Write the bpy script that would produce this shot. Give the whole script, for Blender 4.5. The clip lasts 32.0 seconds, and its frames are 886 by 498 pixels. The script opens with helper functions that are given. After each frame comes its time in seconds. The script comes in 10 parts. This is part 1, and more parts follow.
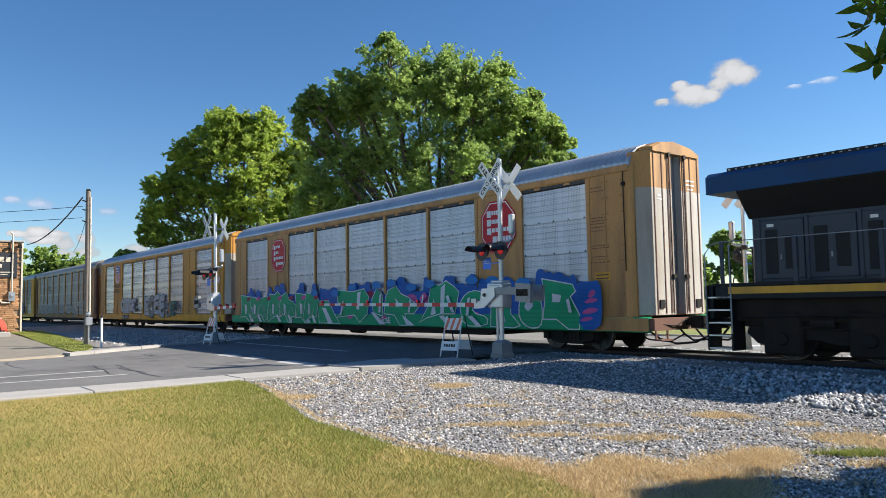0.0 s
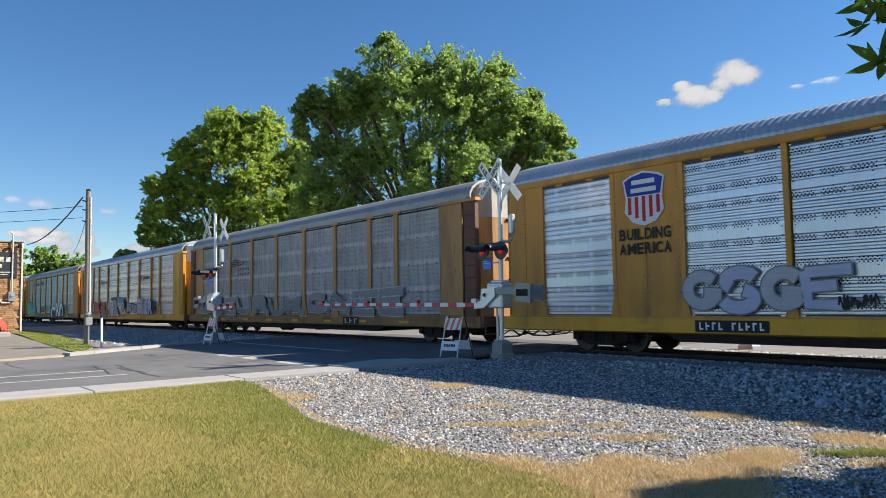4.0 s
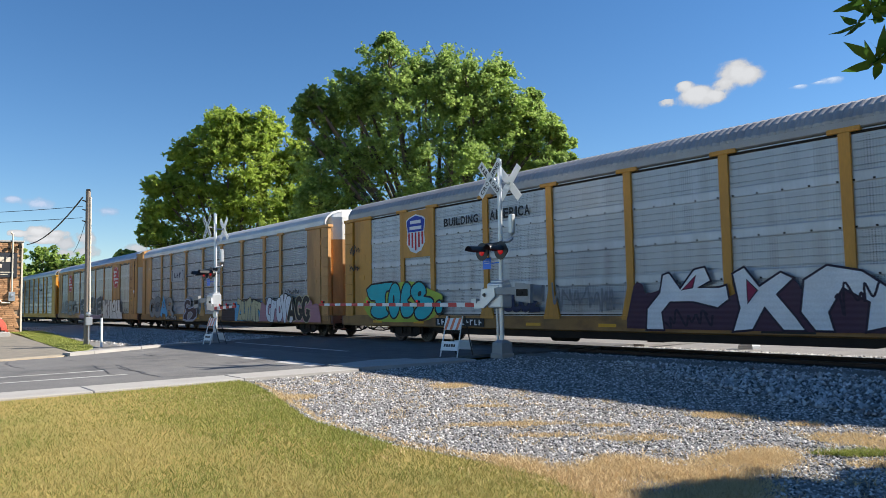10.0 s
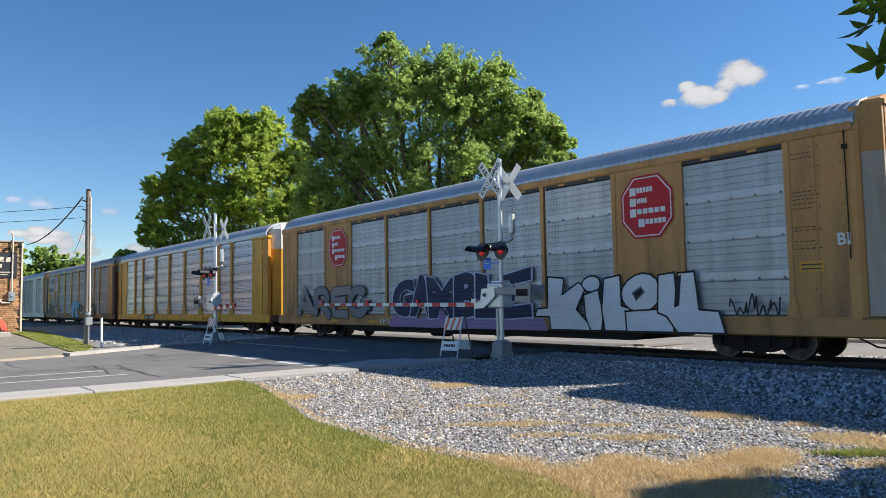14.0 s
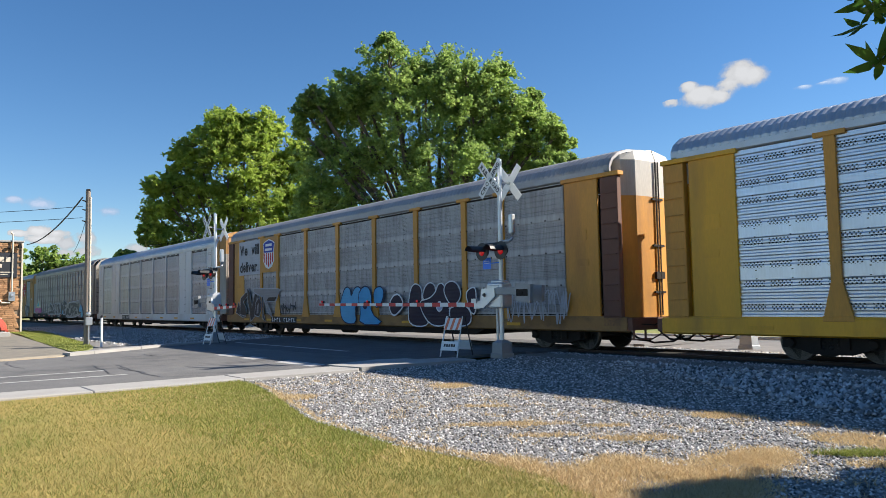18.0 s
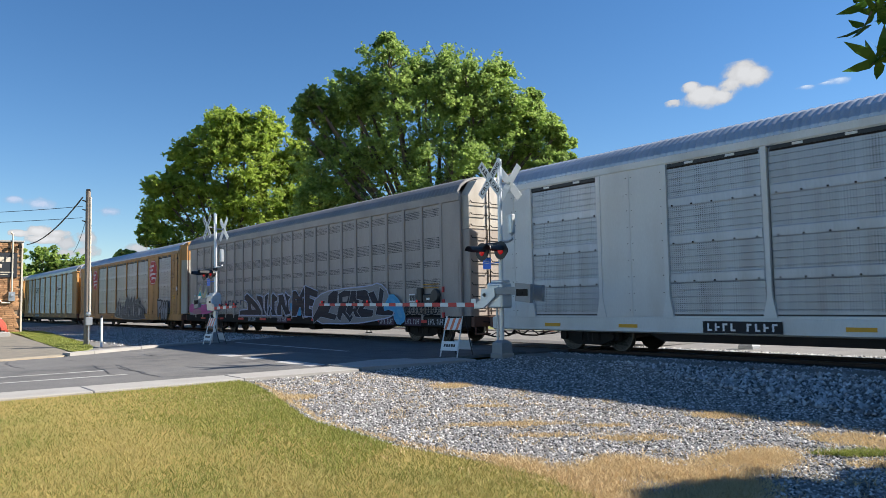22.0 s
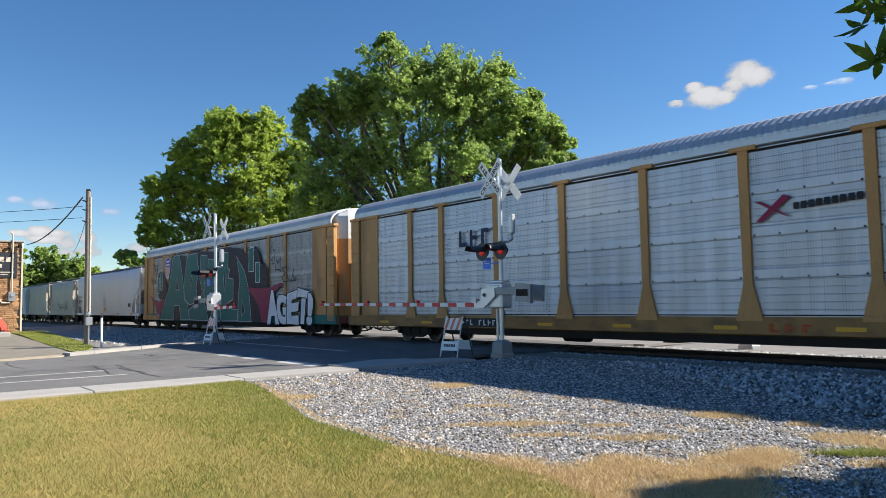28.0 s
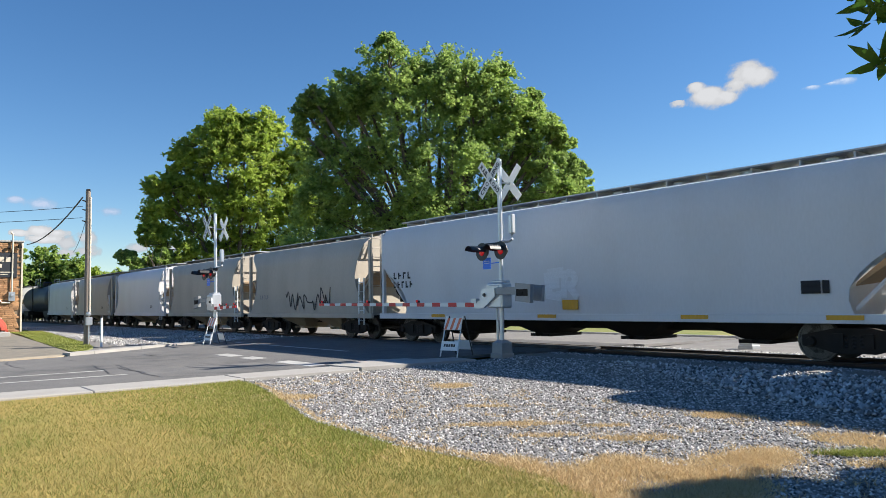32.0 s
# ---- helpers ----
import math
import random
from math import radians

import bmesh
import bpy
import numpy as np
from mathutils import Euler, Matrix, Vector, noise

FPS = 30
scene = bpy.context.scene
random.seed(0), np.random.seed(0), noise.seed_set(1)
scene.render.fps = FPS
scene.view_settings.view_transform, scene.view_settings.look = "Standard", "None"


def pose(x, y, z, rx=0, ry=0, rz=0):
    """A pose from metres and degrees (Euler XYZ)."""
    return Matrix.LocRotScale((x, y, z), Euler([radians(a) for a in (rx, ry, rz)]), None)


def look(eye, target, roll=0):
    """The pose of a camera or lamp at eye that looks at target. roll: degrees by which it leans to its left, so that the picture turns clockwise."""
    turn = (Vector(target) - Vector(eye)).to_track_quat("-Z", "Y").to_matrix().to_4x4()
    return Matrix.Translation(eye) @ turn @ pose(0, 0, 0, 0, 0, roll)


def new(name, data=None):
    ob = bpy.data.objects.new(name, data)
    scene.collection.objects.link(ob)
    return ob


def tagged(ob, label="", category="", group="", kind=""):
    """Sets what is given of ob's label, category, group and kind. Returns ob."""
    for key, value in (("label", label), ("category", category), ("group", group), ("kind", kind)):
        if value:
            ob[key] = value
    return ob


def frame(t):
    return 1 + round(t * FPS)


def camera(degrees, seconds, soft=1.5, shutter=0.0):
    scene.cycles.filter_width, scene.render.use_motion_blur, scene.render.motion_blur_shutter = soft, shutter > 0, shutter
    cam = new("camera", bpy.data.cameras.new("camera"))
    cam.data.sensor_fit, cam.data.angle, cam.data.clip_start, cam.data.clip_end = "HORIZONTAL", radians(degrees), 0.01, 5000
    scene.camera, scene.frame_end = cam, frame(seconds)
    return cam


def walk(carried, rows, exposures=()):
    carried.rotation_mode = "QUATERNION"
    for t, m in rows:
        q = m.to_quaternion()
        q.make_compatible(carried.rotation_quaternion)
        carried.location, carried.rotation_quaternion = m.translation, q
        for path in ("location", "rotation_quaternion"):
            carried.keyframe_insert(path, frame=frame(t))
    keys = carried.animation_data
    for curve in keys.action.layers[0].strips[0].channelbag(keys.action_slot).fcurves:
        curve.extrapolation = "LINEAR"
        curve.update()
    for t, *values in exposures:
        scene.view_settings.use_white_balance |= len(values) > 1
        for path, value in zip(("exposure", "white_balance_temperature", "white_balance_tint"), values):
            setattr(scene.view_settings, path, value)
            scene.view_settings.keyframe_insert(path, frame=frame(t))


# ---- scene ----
# camera on a tripod beside the lawn, 17.6 m from the track's centre line; z = 0 is the top of the rails
cam = camera(62.19, 32.0, soft=0.8, shutter=0.05)
EYE, AIM = (0.0, -17.557, 1.454), (-7.7915, -11.3304, 2.1765)
walk(cam, [(0.0, look(EYE, AIM, -1.0)), (32.0, look(EYE, AIM, -1.0))], [(0.0, 1.23), (32.0, 1.23)])

# late-afternoon sun behind the train, from the far right
SUN_AZ, SUN_EL = radians(31), radians(34.8)
world = bpy.data.worlds.new("sky")
scene.world = world
world.use_nodes = True
wn, wl = world.node_tree.nodes, world.node_tree.links
sky = wn.new("ShaderNodeTexSky")
sky.sky_type, sky.sun_disc = "NISHITA", False
sky.sun_elevation, sky.sun_rotation = SUN_EL, SUN_AZ
sky.air_density, sky.dust_density, sky.ozone_density, sky.altitude = 1.0, 0.0, 4.0, 200
wn["Background"].inputs["Strength"].default_value = 0.0595
tone = wn.new("ShaderNodeHueSaturation")
tone.inputs["Hue"].default_value, tone.inputs["Saturation"].default_value = 0.5025, 1.19
wl.new(sky.outputs["Color"], tone.inputs["Color"])
wl.new(tone.outputs["Color"], wn["Background"].inputs["Color"])
sun_data = bpy.data.lights.new("sun", "SUN")
sun_data.energy, sun_data.angle, sun_data.color = 4.4, radians(0.55), (1.0, 0.93, 0.82)
sun = new("sun", sun_data)
toward_sun = Vector((math.sin(SUN_AZ) * math.cos(SUN_EL), math.cos(SUN_AZ) * math.cos(SUN_EL), math.sin(SUN_EL)))
sun.matrix_world = look(toward_sun * 100, (0, 0, 0))


# ---- materials ----
def mat(name, color, rough=0.6, metal=0.0, vary=0.15, scale=3.0, fine=60.0, bump=0.15, dirt=None, dirt_amount=0.35,
        dirt_scale=1.2, stretch=(1, 1, 1), random_tint=0.0, spec=0.5, coat=0.0):
    """A surface with two scales of colour variation, optional dirt patches and fine relief."""
    m = bpy.data.materials.new(name)
    m.use_nodes = True
    n, l = m.node_tree.nodes, m.node_tree.links
    b = n["Principled BSDF"]
    b.inputs["Roughness"].default_value, b.inputs["Metallic"].default_value = rough, metal
    b.inputs["Specular IOR Level"].default_value = spec
    b.inputs["Coat Weight"].default_value = coat
    tc = n.new("ShaderNodeTexCoord")
    mp = n.new("ShaderNodeMapping")
    mp.inputs["Scale"].default_value = stretch
    l.new(tc.outputs["Object"], mp.inputs["Vector"])
    big, small = n.new("ShaderNodeTexNoise"), n.new("ShaderNodeTexNoise")
    big.inputs["Scale"].default_value, big.inputs["Detail"].default_value = scale, 5
    small.inputs["Scale"].default_value, small.inputs["Detail"].default_value = fine, 3
    for t in (big, small):
        l.new(mp.outputs["Vector"], t.inputs["Vector"])
    add = n.new("ShaderNodeMath")
    add.operation = "ADD"
    l.new(big.outputs["Fac"], add.inputs[0])
    l.new(small.outputs["Fac"], add.inputs[1])
    rng = n.new("ShaderNodeMapRange")
    rng.inputs["From Min"].default_value, rng.inputs["From Max"].default_value = 0.6, 1.4
    rng.inputs["To Min"].default_value, rng.inputs["To Max"].default_value = 1 - vary, 1 + vary
    l.new(add.outputs[0], rng.inputs["Value"])
    out = rng.outputs["Result"]
    if random_tint:
        info = n.new("ShaderNodeObjectInfo")
        r2 = n.new("ShaderNodeMapRange")
        r2.inputs["To Min"].default_value, r2.inputs["To Max"].default_value = 1 - random_tint, 1 + random_tint
        l.new(info.outputs["Random"], r2.inputs["Value"])
        mul = n.new("ShaderNodeMath")
        mul.operation = "MULTIPLY"
        l.new(out, mul.inputs[0])
        l.new(r2.outputs["Result"], mul.inputs[1])
        out = mul.outputs[0]
    vm = n.new("ShaderNodeVectorMath")
    vm.operation = "SCALE"
    vm.inputs[0].default_value = color[:3]
    l.new(out, vm.inputs["Scale"])
    col = vm.outputs[0]
    if dirt:
        dn = n.new("ShaderNodeTexNoise")
        dn.inputs["Scale"].default_value, dn.inputs["Detail"].default_value = dirt_scale, 8
        l.new(mp.outputs["Vector"], dn.inputs["Vector"])
        dr = n.new("ShaderNodeMapRange")
        dr.inputs["From Min"].default_value, dr.inputs["From Max"].default_value = 0.45, 0.75
        dr.inputs["To Max"].default_value = dirt_amount
        l.new(dn.outputs["Fac"], dr.inputs["Value"])
        mx = n.new("ShaderNodeMix")
        mx.data_type = "RGBA"
        l.new(dr.outputs["Result"], mx.inputs["Factor"])
        l.new(col, mx.inputs["A"])
        mx.inputs["B"].default_value = (*dirt[:3], 1)
        col = mx.outputs["Result"]
    l.new(col, b.inputs["Base Color"])
    if bump:
        bp = n.new("ShaderNodeBump")
        bp.inputs["Strength"].default_value, bp.inputs["Distance"].default_value = bump, 0.02
        l.new(small.outputs["Fac"], bp.inputs["Height"])
        l.new(bp.outputs["Normal"], b.inputs["Normal"])
    return m


M_STEEL_DARK = mat("blackened_steel", (0.018, 0.016, 0.015), 0.65, 0.1, 0.3, 4, 50, 0.3, (0.045, 0.03, 0.022), 0.5, spec=0.2)
M_WHEEL = mat("wheel_steel", (0.03, 0.027, 0.025), 0.55, 0.5, 0.25, 5, 60, 0.2, (0.07, 0.045, 0.03), 0.5)
M_TREAD = mat("polished_tread", (0.14, 0.135, 0.13), 0.45, 0.9, 0.1, 8, 80, 0.05)
M_RAIL = mat("rusty_rail", (0.07, 0.042, 0.03), 0.7, 0.4, 0.3, 6, 70, 0.3)
M_TIE = mat("creosoted_tie", (0.035, 0.028, 0.023), 0.9, 0, 0.35, 4, 40, 0.5, random_tint=0.25)
M_GALV = mat("galvanised_steel", (0.55, 0.57, 0.58), 0.42, 0.85, 0.12, 4, 50, 0.1)
M_ALU = mat("silver_paint", (0.62, 0.64, 0.66), 0.38, 0.55, 0.08, 4, 60, 0.05)
M_WHITE = mat("white_paint", (0.78, 0.78, 0.76), 0.5, 0, 0.06, 3, 60, 0.05)
M_BLACK = mat("black_paint", (0.02, 0.02, 0.022), 0.45, 0, 0.15, 4, 60, 0.05)
M_RED = mat("red_sheeting", (0.55, 0.02, 0.025), 0.4, 0, 0.1, 4, 60, 0.03)
M_BLUE = mat("blue_sheeting", (0.03, 0.19, 0.85), 0.4, 0, 0.08, 4, 60, 0.03)
M_CONC = mat("concrete", (0.35, 0.335, 0.315), 0.9, 0, 0.14, 1.5, 45, 0.3, (0.3, 0.28, 0.25), 0.4)


def nodes_of(m):
    return m.node_tree.nodes, m.node_tree.links


def math_node(n, l, op, a, b=None):
    k = n.new("ShaderNodeMath")
    k.operation = op
    for i, v in enumerate((a, b)):
        if v is None:
            continue
        if isinstance(v, (int, float)):
            k.inputs[i].default_value = v
        else:
            l.new(v, k.inputs[i])
    return k.outputs[0]


def punched(name, color, rough, metal, px, pz, hole, zone, streak=(0.1, 0.09, 0.08), amount=0.35, cluster=0.0, columns=0.0, pale=0.0, grime=1.6):
    """Painted or bare sheet with rows of punched vent holes. px, pz: pitch; zone: ("seam", near, far) keeps holes between two distances
    from the seams of the four tiers, ("bands", (z0, z1), ...) between heights; cluster: length of a group of holes; columns: how unevenly
    the columns show; pale: how much lighter the seams are."""
    m = mat(name, color, rough, metal, 0.14, 0.9, 25, 0.06, streak, amount, grime, (1.0, 1.0, 0.16), 0.07)
    n, l = nodes_of(m)
    bsdf = n["Principled BSDF"]
    tc = n.new("ShaderNodeTexCoord")
    sp = n.new("ShaderNodeSeparateXYZ")
    l.new(tc.outputs["Object"], sp.inputs[0])
    x, z = sp.outputs["X"], sp.outputs["Z"]
    rowz = math_node(n, l, "DIVIDE", z, pz)
    odd = math_node(n, l, "MULTIPLY", math_node(n, l, "FLOOR", math_node(n, l, "MODULO", rowz, 2.0)), 0.5)
    fx = math_node(n, l, "SUBTRACT", math_node(n, l, "FRACT", math_node(n, l, "ADD", math_node(n, l, "DIVIDE", x, px), odd if cluster else 0.0)), 0.5)
    fz = math_node(n, l, "SUBTRACT", math_node(n, l, "FRACT", rowz), 0.5)
    dx, dz = math_node(n, l, "MULTIPLY", fx, px), math_node(n, l, "MULTIPLY", fz, pz)
    d = math_node(n, l, "SQRT", math_node(n, l, "ADD", math_node(n, l, "MULTIPLY", dx, dx), math_node(n, l, "MULTIPLY", dz, dz)))
    mask = math_node(n, l, "LESS_THAN", d, hole)
    seam = math_node(n, l, "DIVIDE", math_node(n, l, "SUBTRACT", z, 1.0), 0.96)
    seam = math_node(n, l, "MULTIPLY", math_node(n, l, "ABSOLUTE", math_node(n, l, "SUBTRACT", math_node(n, l, "FRACT", math_node(n, l, "ADD", seam, 0.5)), 0.5)), 0.96)
    if zone[0] == "seam":
        mask = math_node(n, l, "MULTIPLY", mask, math_node(n, l, "MULTIPLY", math_node(n, l, "GREATER_THAN", seam, zone[1]), math_node(n, l, "LESS_THAN", seam, zone[2])))
    else:
        rows = None
        for z0, z1 in zone[1:]:
            one = math_node(n, l, "MULTIPLY", math_node(n, l, "GREATER_THAN", z, z0), math_node(n, l, "LESS_THAN", z, z1))
            rows = one if rows is None else math_node(n, l, "ADD", rows, one)
        mask = math_node(n, l, "MULTIPLY", mask, rows)
    if cluster:
        gx = math_node(n, l, "FRACT", math_node(n, l, "DIVIDE", x, cluster))
        mask = math_node(n, l, "MULTIPLY", mask, math_node(n, l, "LESS_THAN", gx, 0.8))
    if columns:
        info = n.new("ShaderNodeObjectInfo")
        slow = n.new("ShaderNodeTexNoise")
        slow.noise_dimensions, slow.inputs["Scale"].default_value, slow.inputs["Detail"].default_value = "1D", 3.2, 3
        l.new(math_node(n, l, "ADD", x, math_node(n, l, "MULTIPLY", info.outputs["Random"], 50.0)), slow.inputs["W"])
        show = n.new("ShaderNodeMapRange")
        show.inputs["From Min"].default_value, show.inputs["From Max"].default_value = 0.36, 0.68
        show.inputs["To Min"].default_value, show.inputs["To Max"].default_value = 1 - columns, 1.0
        l.new(slow.outputs["Fac"], show.inputs["Value"])
        mask = math_node(n, l, "MULTIPLY", mask, show.outputs["Result"])
    col = bsdf.inputs["Base Color"].links[0].from_socket
    if pale:
        soft = n.new("ShaderNodeMapRange")
        soft.inputs["From Min"].default_value, soft.inputs["From Max"].default_value = 0.06, 0.14
        soft.inputs["To Min"].default_value, soft.inputs["To Max"].default_value = 1 + pale, 1.0
        l.new(seam, soft.inputs["Value"])
        vm = n.new("ShaderNodeVectorMath")
        vm.operation = "SCALE"
        l.new(col, vm.inputs[0])
        l.new(soft.outputs["Result"], vm.inputs["Scale"])
        col = vm.outputs[0]
    mx = n.new("ShaderNodeMix")
    mx.data_type = "RGBA"
    l.new(mask, mx.inputs["Factor"])
    l.new(col, mx.inputs["A"])
    mx.inputs["B"].default_value = (0.012, 0.012, 0.014, 1)
    l.new(mx.outputs["Result"], bsdf.inputs["Base Color"])
    mm = math_node(n, l, "MULTIPLY", math_node(n, l, "SUBTRACT", 1.0, mask), metal)
    l.new(mm, bsdf.inputs["Metallic"])
    return m


YELLOW = (0.57, 0.265, 0.035)
M_YEL = mat("freight_yellow", YELLOW, 0.55, 0, 0.15, 0.7, 30, 0.05, (0.16, 0.075, 0.03), 0.6, 1.6, (1, 1, 0.18), 0.06)
M_YEL_BRIGHT = mat("fresh_yellow", (0.7, 0.35, 0.015), 0.5, 0, 0.1, 0.7, 30, 0.04, (0.22, 0.11, 0.03), 0.5, 1.6, (1, 1, 0.18), 0.05)
M_TAN = mat("faded_tan", (0.5, 0.26, 0.085), 0.6, 0, 0.16, 0.7, 30, 0.06, (0.14, 0.07, 0.035), 0.7, 1.6, (1, 1, 0.18), 0.06)
M_SILL = mat("dirty_tan_sill", (0.32, 0.165, 0.05), 0.7, 0, 0.25, 1.0, 30, 0.1, (0.06, 0.04, 0.028), 0.75, 1.4, (1, 1, 1.5))
M_ROOF_DARK = mat("dark_roof", (0.23, 0.225, 0.225), 0.55, 0.3, 0.12, 0.8, 30, 0.08, (0.14, 0.12, 0.11), 0.4)
M_BROWN = mat("rust_brown", (0.16, 0.07, 0.045), 0.7, 0, 0.2, 1.2, 30, 0.1, (0.07, 0.04, 0.03), 0.5)
M_CARWHITE = mat("car_white", (0.68, 0.68, 0.66), 0.5, 0, 0.07, 0.8, 30, 0.04, (0.36, 0.3, 0.24), 0.35, 0.9, (1, 1, 0.3))
M_ENDWHITE = mat("end_door_white", (0.52, 0.49, 0.44), 0.6, 0, 0.14, 0.8, 30, 0.08, (0.22, 0.16, 0.1), 0.65, 1.3, (1, 1, 0.22))
M_TAUPE = mat("taupe_paint", (0.38, 0.325, 0.29), 0.55, 0, 0.1, 0.6, 30, 0.05, (0.14, 0.11, 0.09), 0.4, 0.8, (1, 1, 0.35))
M_HOPGREY = mat("hopper_grey", (0.5, 0.5, 0.5), 0.5, 0, 0.06, 0.4, 20, 0.04, (0.34, 0.31, 0.28), 0.3, 0.6, (1, 1, 0.3))
M_HOPWHITE = mat("hopper_white", (0.64, 0.64, 0.66), 0.45, 0, 0.05, 0.4, 20, 0.03, (0.42, 0.38, 0.34), 0.22, 0.6, (1, 1, 0.3))
M_HOPTAN = mat("hopper_tan", (0.43, 0.39, 0.33), 0.55, 0, 0.08, 0.5, 20, 0.05, (0.24, 0.2, 0.16), 0.4, 0.6, (1, 1, 0.3))
M_SLOPE = mat("dusty_slope_sheet", (0.4, 0.3, 0.2), 0.75, 0, 0.15, 1.0, 30, 0.1, (0.2, 0.13, 0.08), 0.5)
M_TANK = mat("tank_black", (0.03, 0.032, 0.036), 0.5, 0.1, 0.2, 0.8, 30, 0.05, (0.09, 0.08, 0.07), 0.4)
M_ROOF = mat("galvanised_roof", (0.5, 0.52, 0.55), 0.42, 0.6, 0.1, 0.8, 30, 0.05, (0.25, 0.24, 0.23), 0.3)
M_ROOF_OLD = mat("weathered_roof", (0.36, 0.35, 0.35), 0.55, 0.4, 0.12, 0.8, 30, 0.08, (0.2, 0.17, 0.16), 0.4)
M_ROOF_PALE = mat("pale_roof", (0.6, 0.6, 0.6), 0.5, 0.4, 0.1, 0.8, 30, 0.05, (0.36, 0.34, 0.33), 0.3)
M_UNDER = mat("grimy_underframe", (0.026, 0.021, 0.018), 0.8, 0.0, 0.3, 3, 40, 0.2, (0.045, 0.03, 0.02), 0.5, spec=0.15)
M_LOCO = mat("dark_blue_enamel", (0.012, 0.024, 0.048), 0.45, 0, 0.15, 1.5, 40, 0.03, (0.03, 0.03, 0.035), 0.4)
M_LOCO_ROOF = mat("loco_roof_blue", (0.01, 0.06, 0.17), 0.55, 0, 0.15, 1.5, 40, 0.05, (0.03, 0.04, 0.06), 0.4, spec=0.25)
M_LOCO_RAIL = mat("worn_grey_rail", (0.3, 0.32, 0.35), 0.5, 0.2, 0.15, 4, 40, 0.05, (0.1, 0.08, 0.06), 0.4)
M_LOCO_DARK = mat("loco_grille", (0.007, 0.007, 0.008), 0.7, 0, 0.2, 4, 60, 0.3)
TIERED = ("seam", 0.11, 9.0)
M_SILVER_RIB = punched("ribbed_silver_sheet", (0.56, 0.61, 0.7), 0.32, 0.65, 0.085, 0.048, 0.021, ("seam", 0.14, 0.29), (0.46, 0.44, 0.4), 0.3, cluster=0.63)
M_SILVER_PERF = punched("perforated_silver_sheet", (0.5, 0.53, 0.59), 0.42, 0.5, 0.06, 0.05, 0.0125, TIERED, (0.28, 0.28, 0.3), 0.45, columns=0.95)
M_GREY_PERF = punched("perforated_grey_sheet", (0.38, 0.375, 0.37), 0.5, 0.3, 0.06, 0.05, 0.013, TIERED, (0.17, 0.155, 0.145), 0.6, columns=0.75, pale=0.2, grime=3.0)
M_DULL_PERF = punched("dull_perforated_sheet", (0.4, 0.425, 0.46), 0.45, 0.45, 0.06, 0.05, 0.0125, TIERED, (0.24, 0.22, 0.21), 0.5, columns=0.9, pale=0.12)
M_BROWN_PERF = punched("weathered_brown_sheet", (0.36, 0.35, 0.35), 0.55, 0.2, 0.06, 0.05, 0.012, TIERED, (0.15, 0.13, 0.12), 0.75, columns=0.9, pale=0.25, grime=4.5)
M_LOUVRE = punched("fine_louvre_sheet", (0.46, 0.48, 0.51), 0.5, 0.4, 0.05, 0.045, 0.008, ("bands", (0, 9)), (0.17, 0.16, 0.16), 0.4)
M_TAUPE_VENT = punched("vented_taupe_sheet", (0.41, 0.35, 0.315), 0.55, 0.0, 0.065, 0.06, 0.02, ("bands", (4.52, 4.82), (3.37, 3.79), (2.72, 2.95), (1.98, 2.3), (1.02, 1.4)), (0.15, 0.12, 0.1), 0.4)


def paint(name, color, rough=0.5):
    """Sprayed paint over ribbed sheet: the ribs show through as relief, with thin spots."""
    m = mat(name, color, rough, 0, 0.14, 1.6, 22, 0, tuple(c * 0.7 + 0.03 for c in color), 0.35, 1.4)
    n, l = nodes_of(m)
    n["Principled BSDF"].inputs["Specular IOR Level"].default_value = 0.25
    tc = n.new("ShaderNodeTexCoord")
    wv = n.new("ShaderNodeTexWave")
    wv.bands_direction, wv.inputs["Scale"].default_value, wv.inputs["Distortion"].default_value = "Z", 2.4, 0.0
    l.new(tc.outputs["Object"], wv.inputs["Vector"])
    bp = n.new("ShaderNodeBump")
    bp.inputs["Strength"].default_value, bp.inputs["Distance"].default_value = 0.16, 0.03
    l.new(wv.outputs["Fac"], bp.inputs["Height"])
    l.new(bp.outputs["Normal"], n["Principled BSDF"].inputs["Normal"])
    return m


INK = {k: paint("paint_" + k, c) for k, c in dict(
    black=(0.014, 0.014, 0.018), midnight=(0.011, 0.011, 0.024), lilac=(0.44, 0.47, 0.62), purple=(0.022, 0.012, 0.03), cyan=(0.06, 0.34, 0.62), navy=(0.012, 0.022, 0.07), white=(0.72, 0.73, 0.76), silver=(0.42, 0.44, 0.48), blue=(0.01, 0.11, 0.42), azure=(0.02, 0.2, 0.55), slate=(0.07, 0.085, 0.11), pewter=(0.3, 0.32, 0.36),
    green=(0.008, 0.36, 0.16), teal=(0.005, 0.14, 0.125), aqua=(0.015, 0.46, 0.5), sky=(0.1, 0.38, 0.62), pink=(0.55, 0.1, 0.3), red=(0.4, 0.03, 0.03),
    maroon=(0.06, 0.025, 0.05), crimson=(0.28, 0.02, 0.07), lime=(0.4, 0.5, 0.06), ghost=(0.26, 0.25, 0.25), mauve=(0.3, 0.2, 0.36),
    orange=(0.45, 0.08, 0.02), flag_red=(0.5, 0.02, 0.03), flag_blue=(0.02, 0.05, 0.36), grey=(0.2, 0.21, 0.23), cream=(0.5, 0.45, 0.27), rose=(0.42, 0.2, 0.24)).items()}


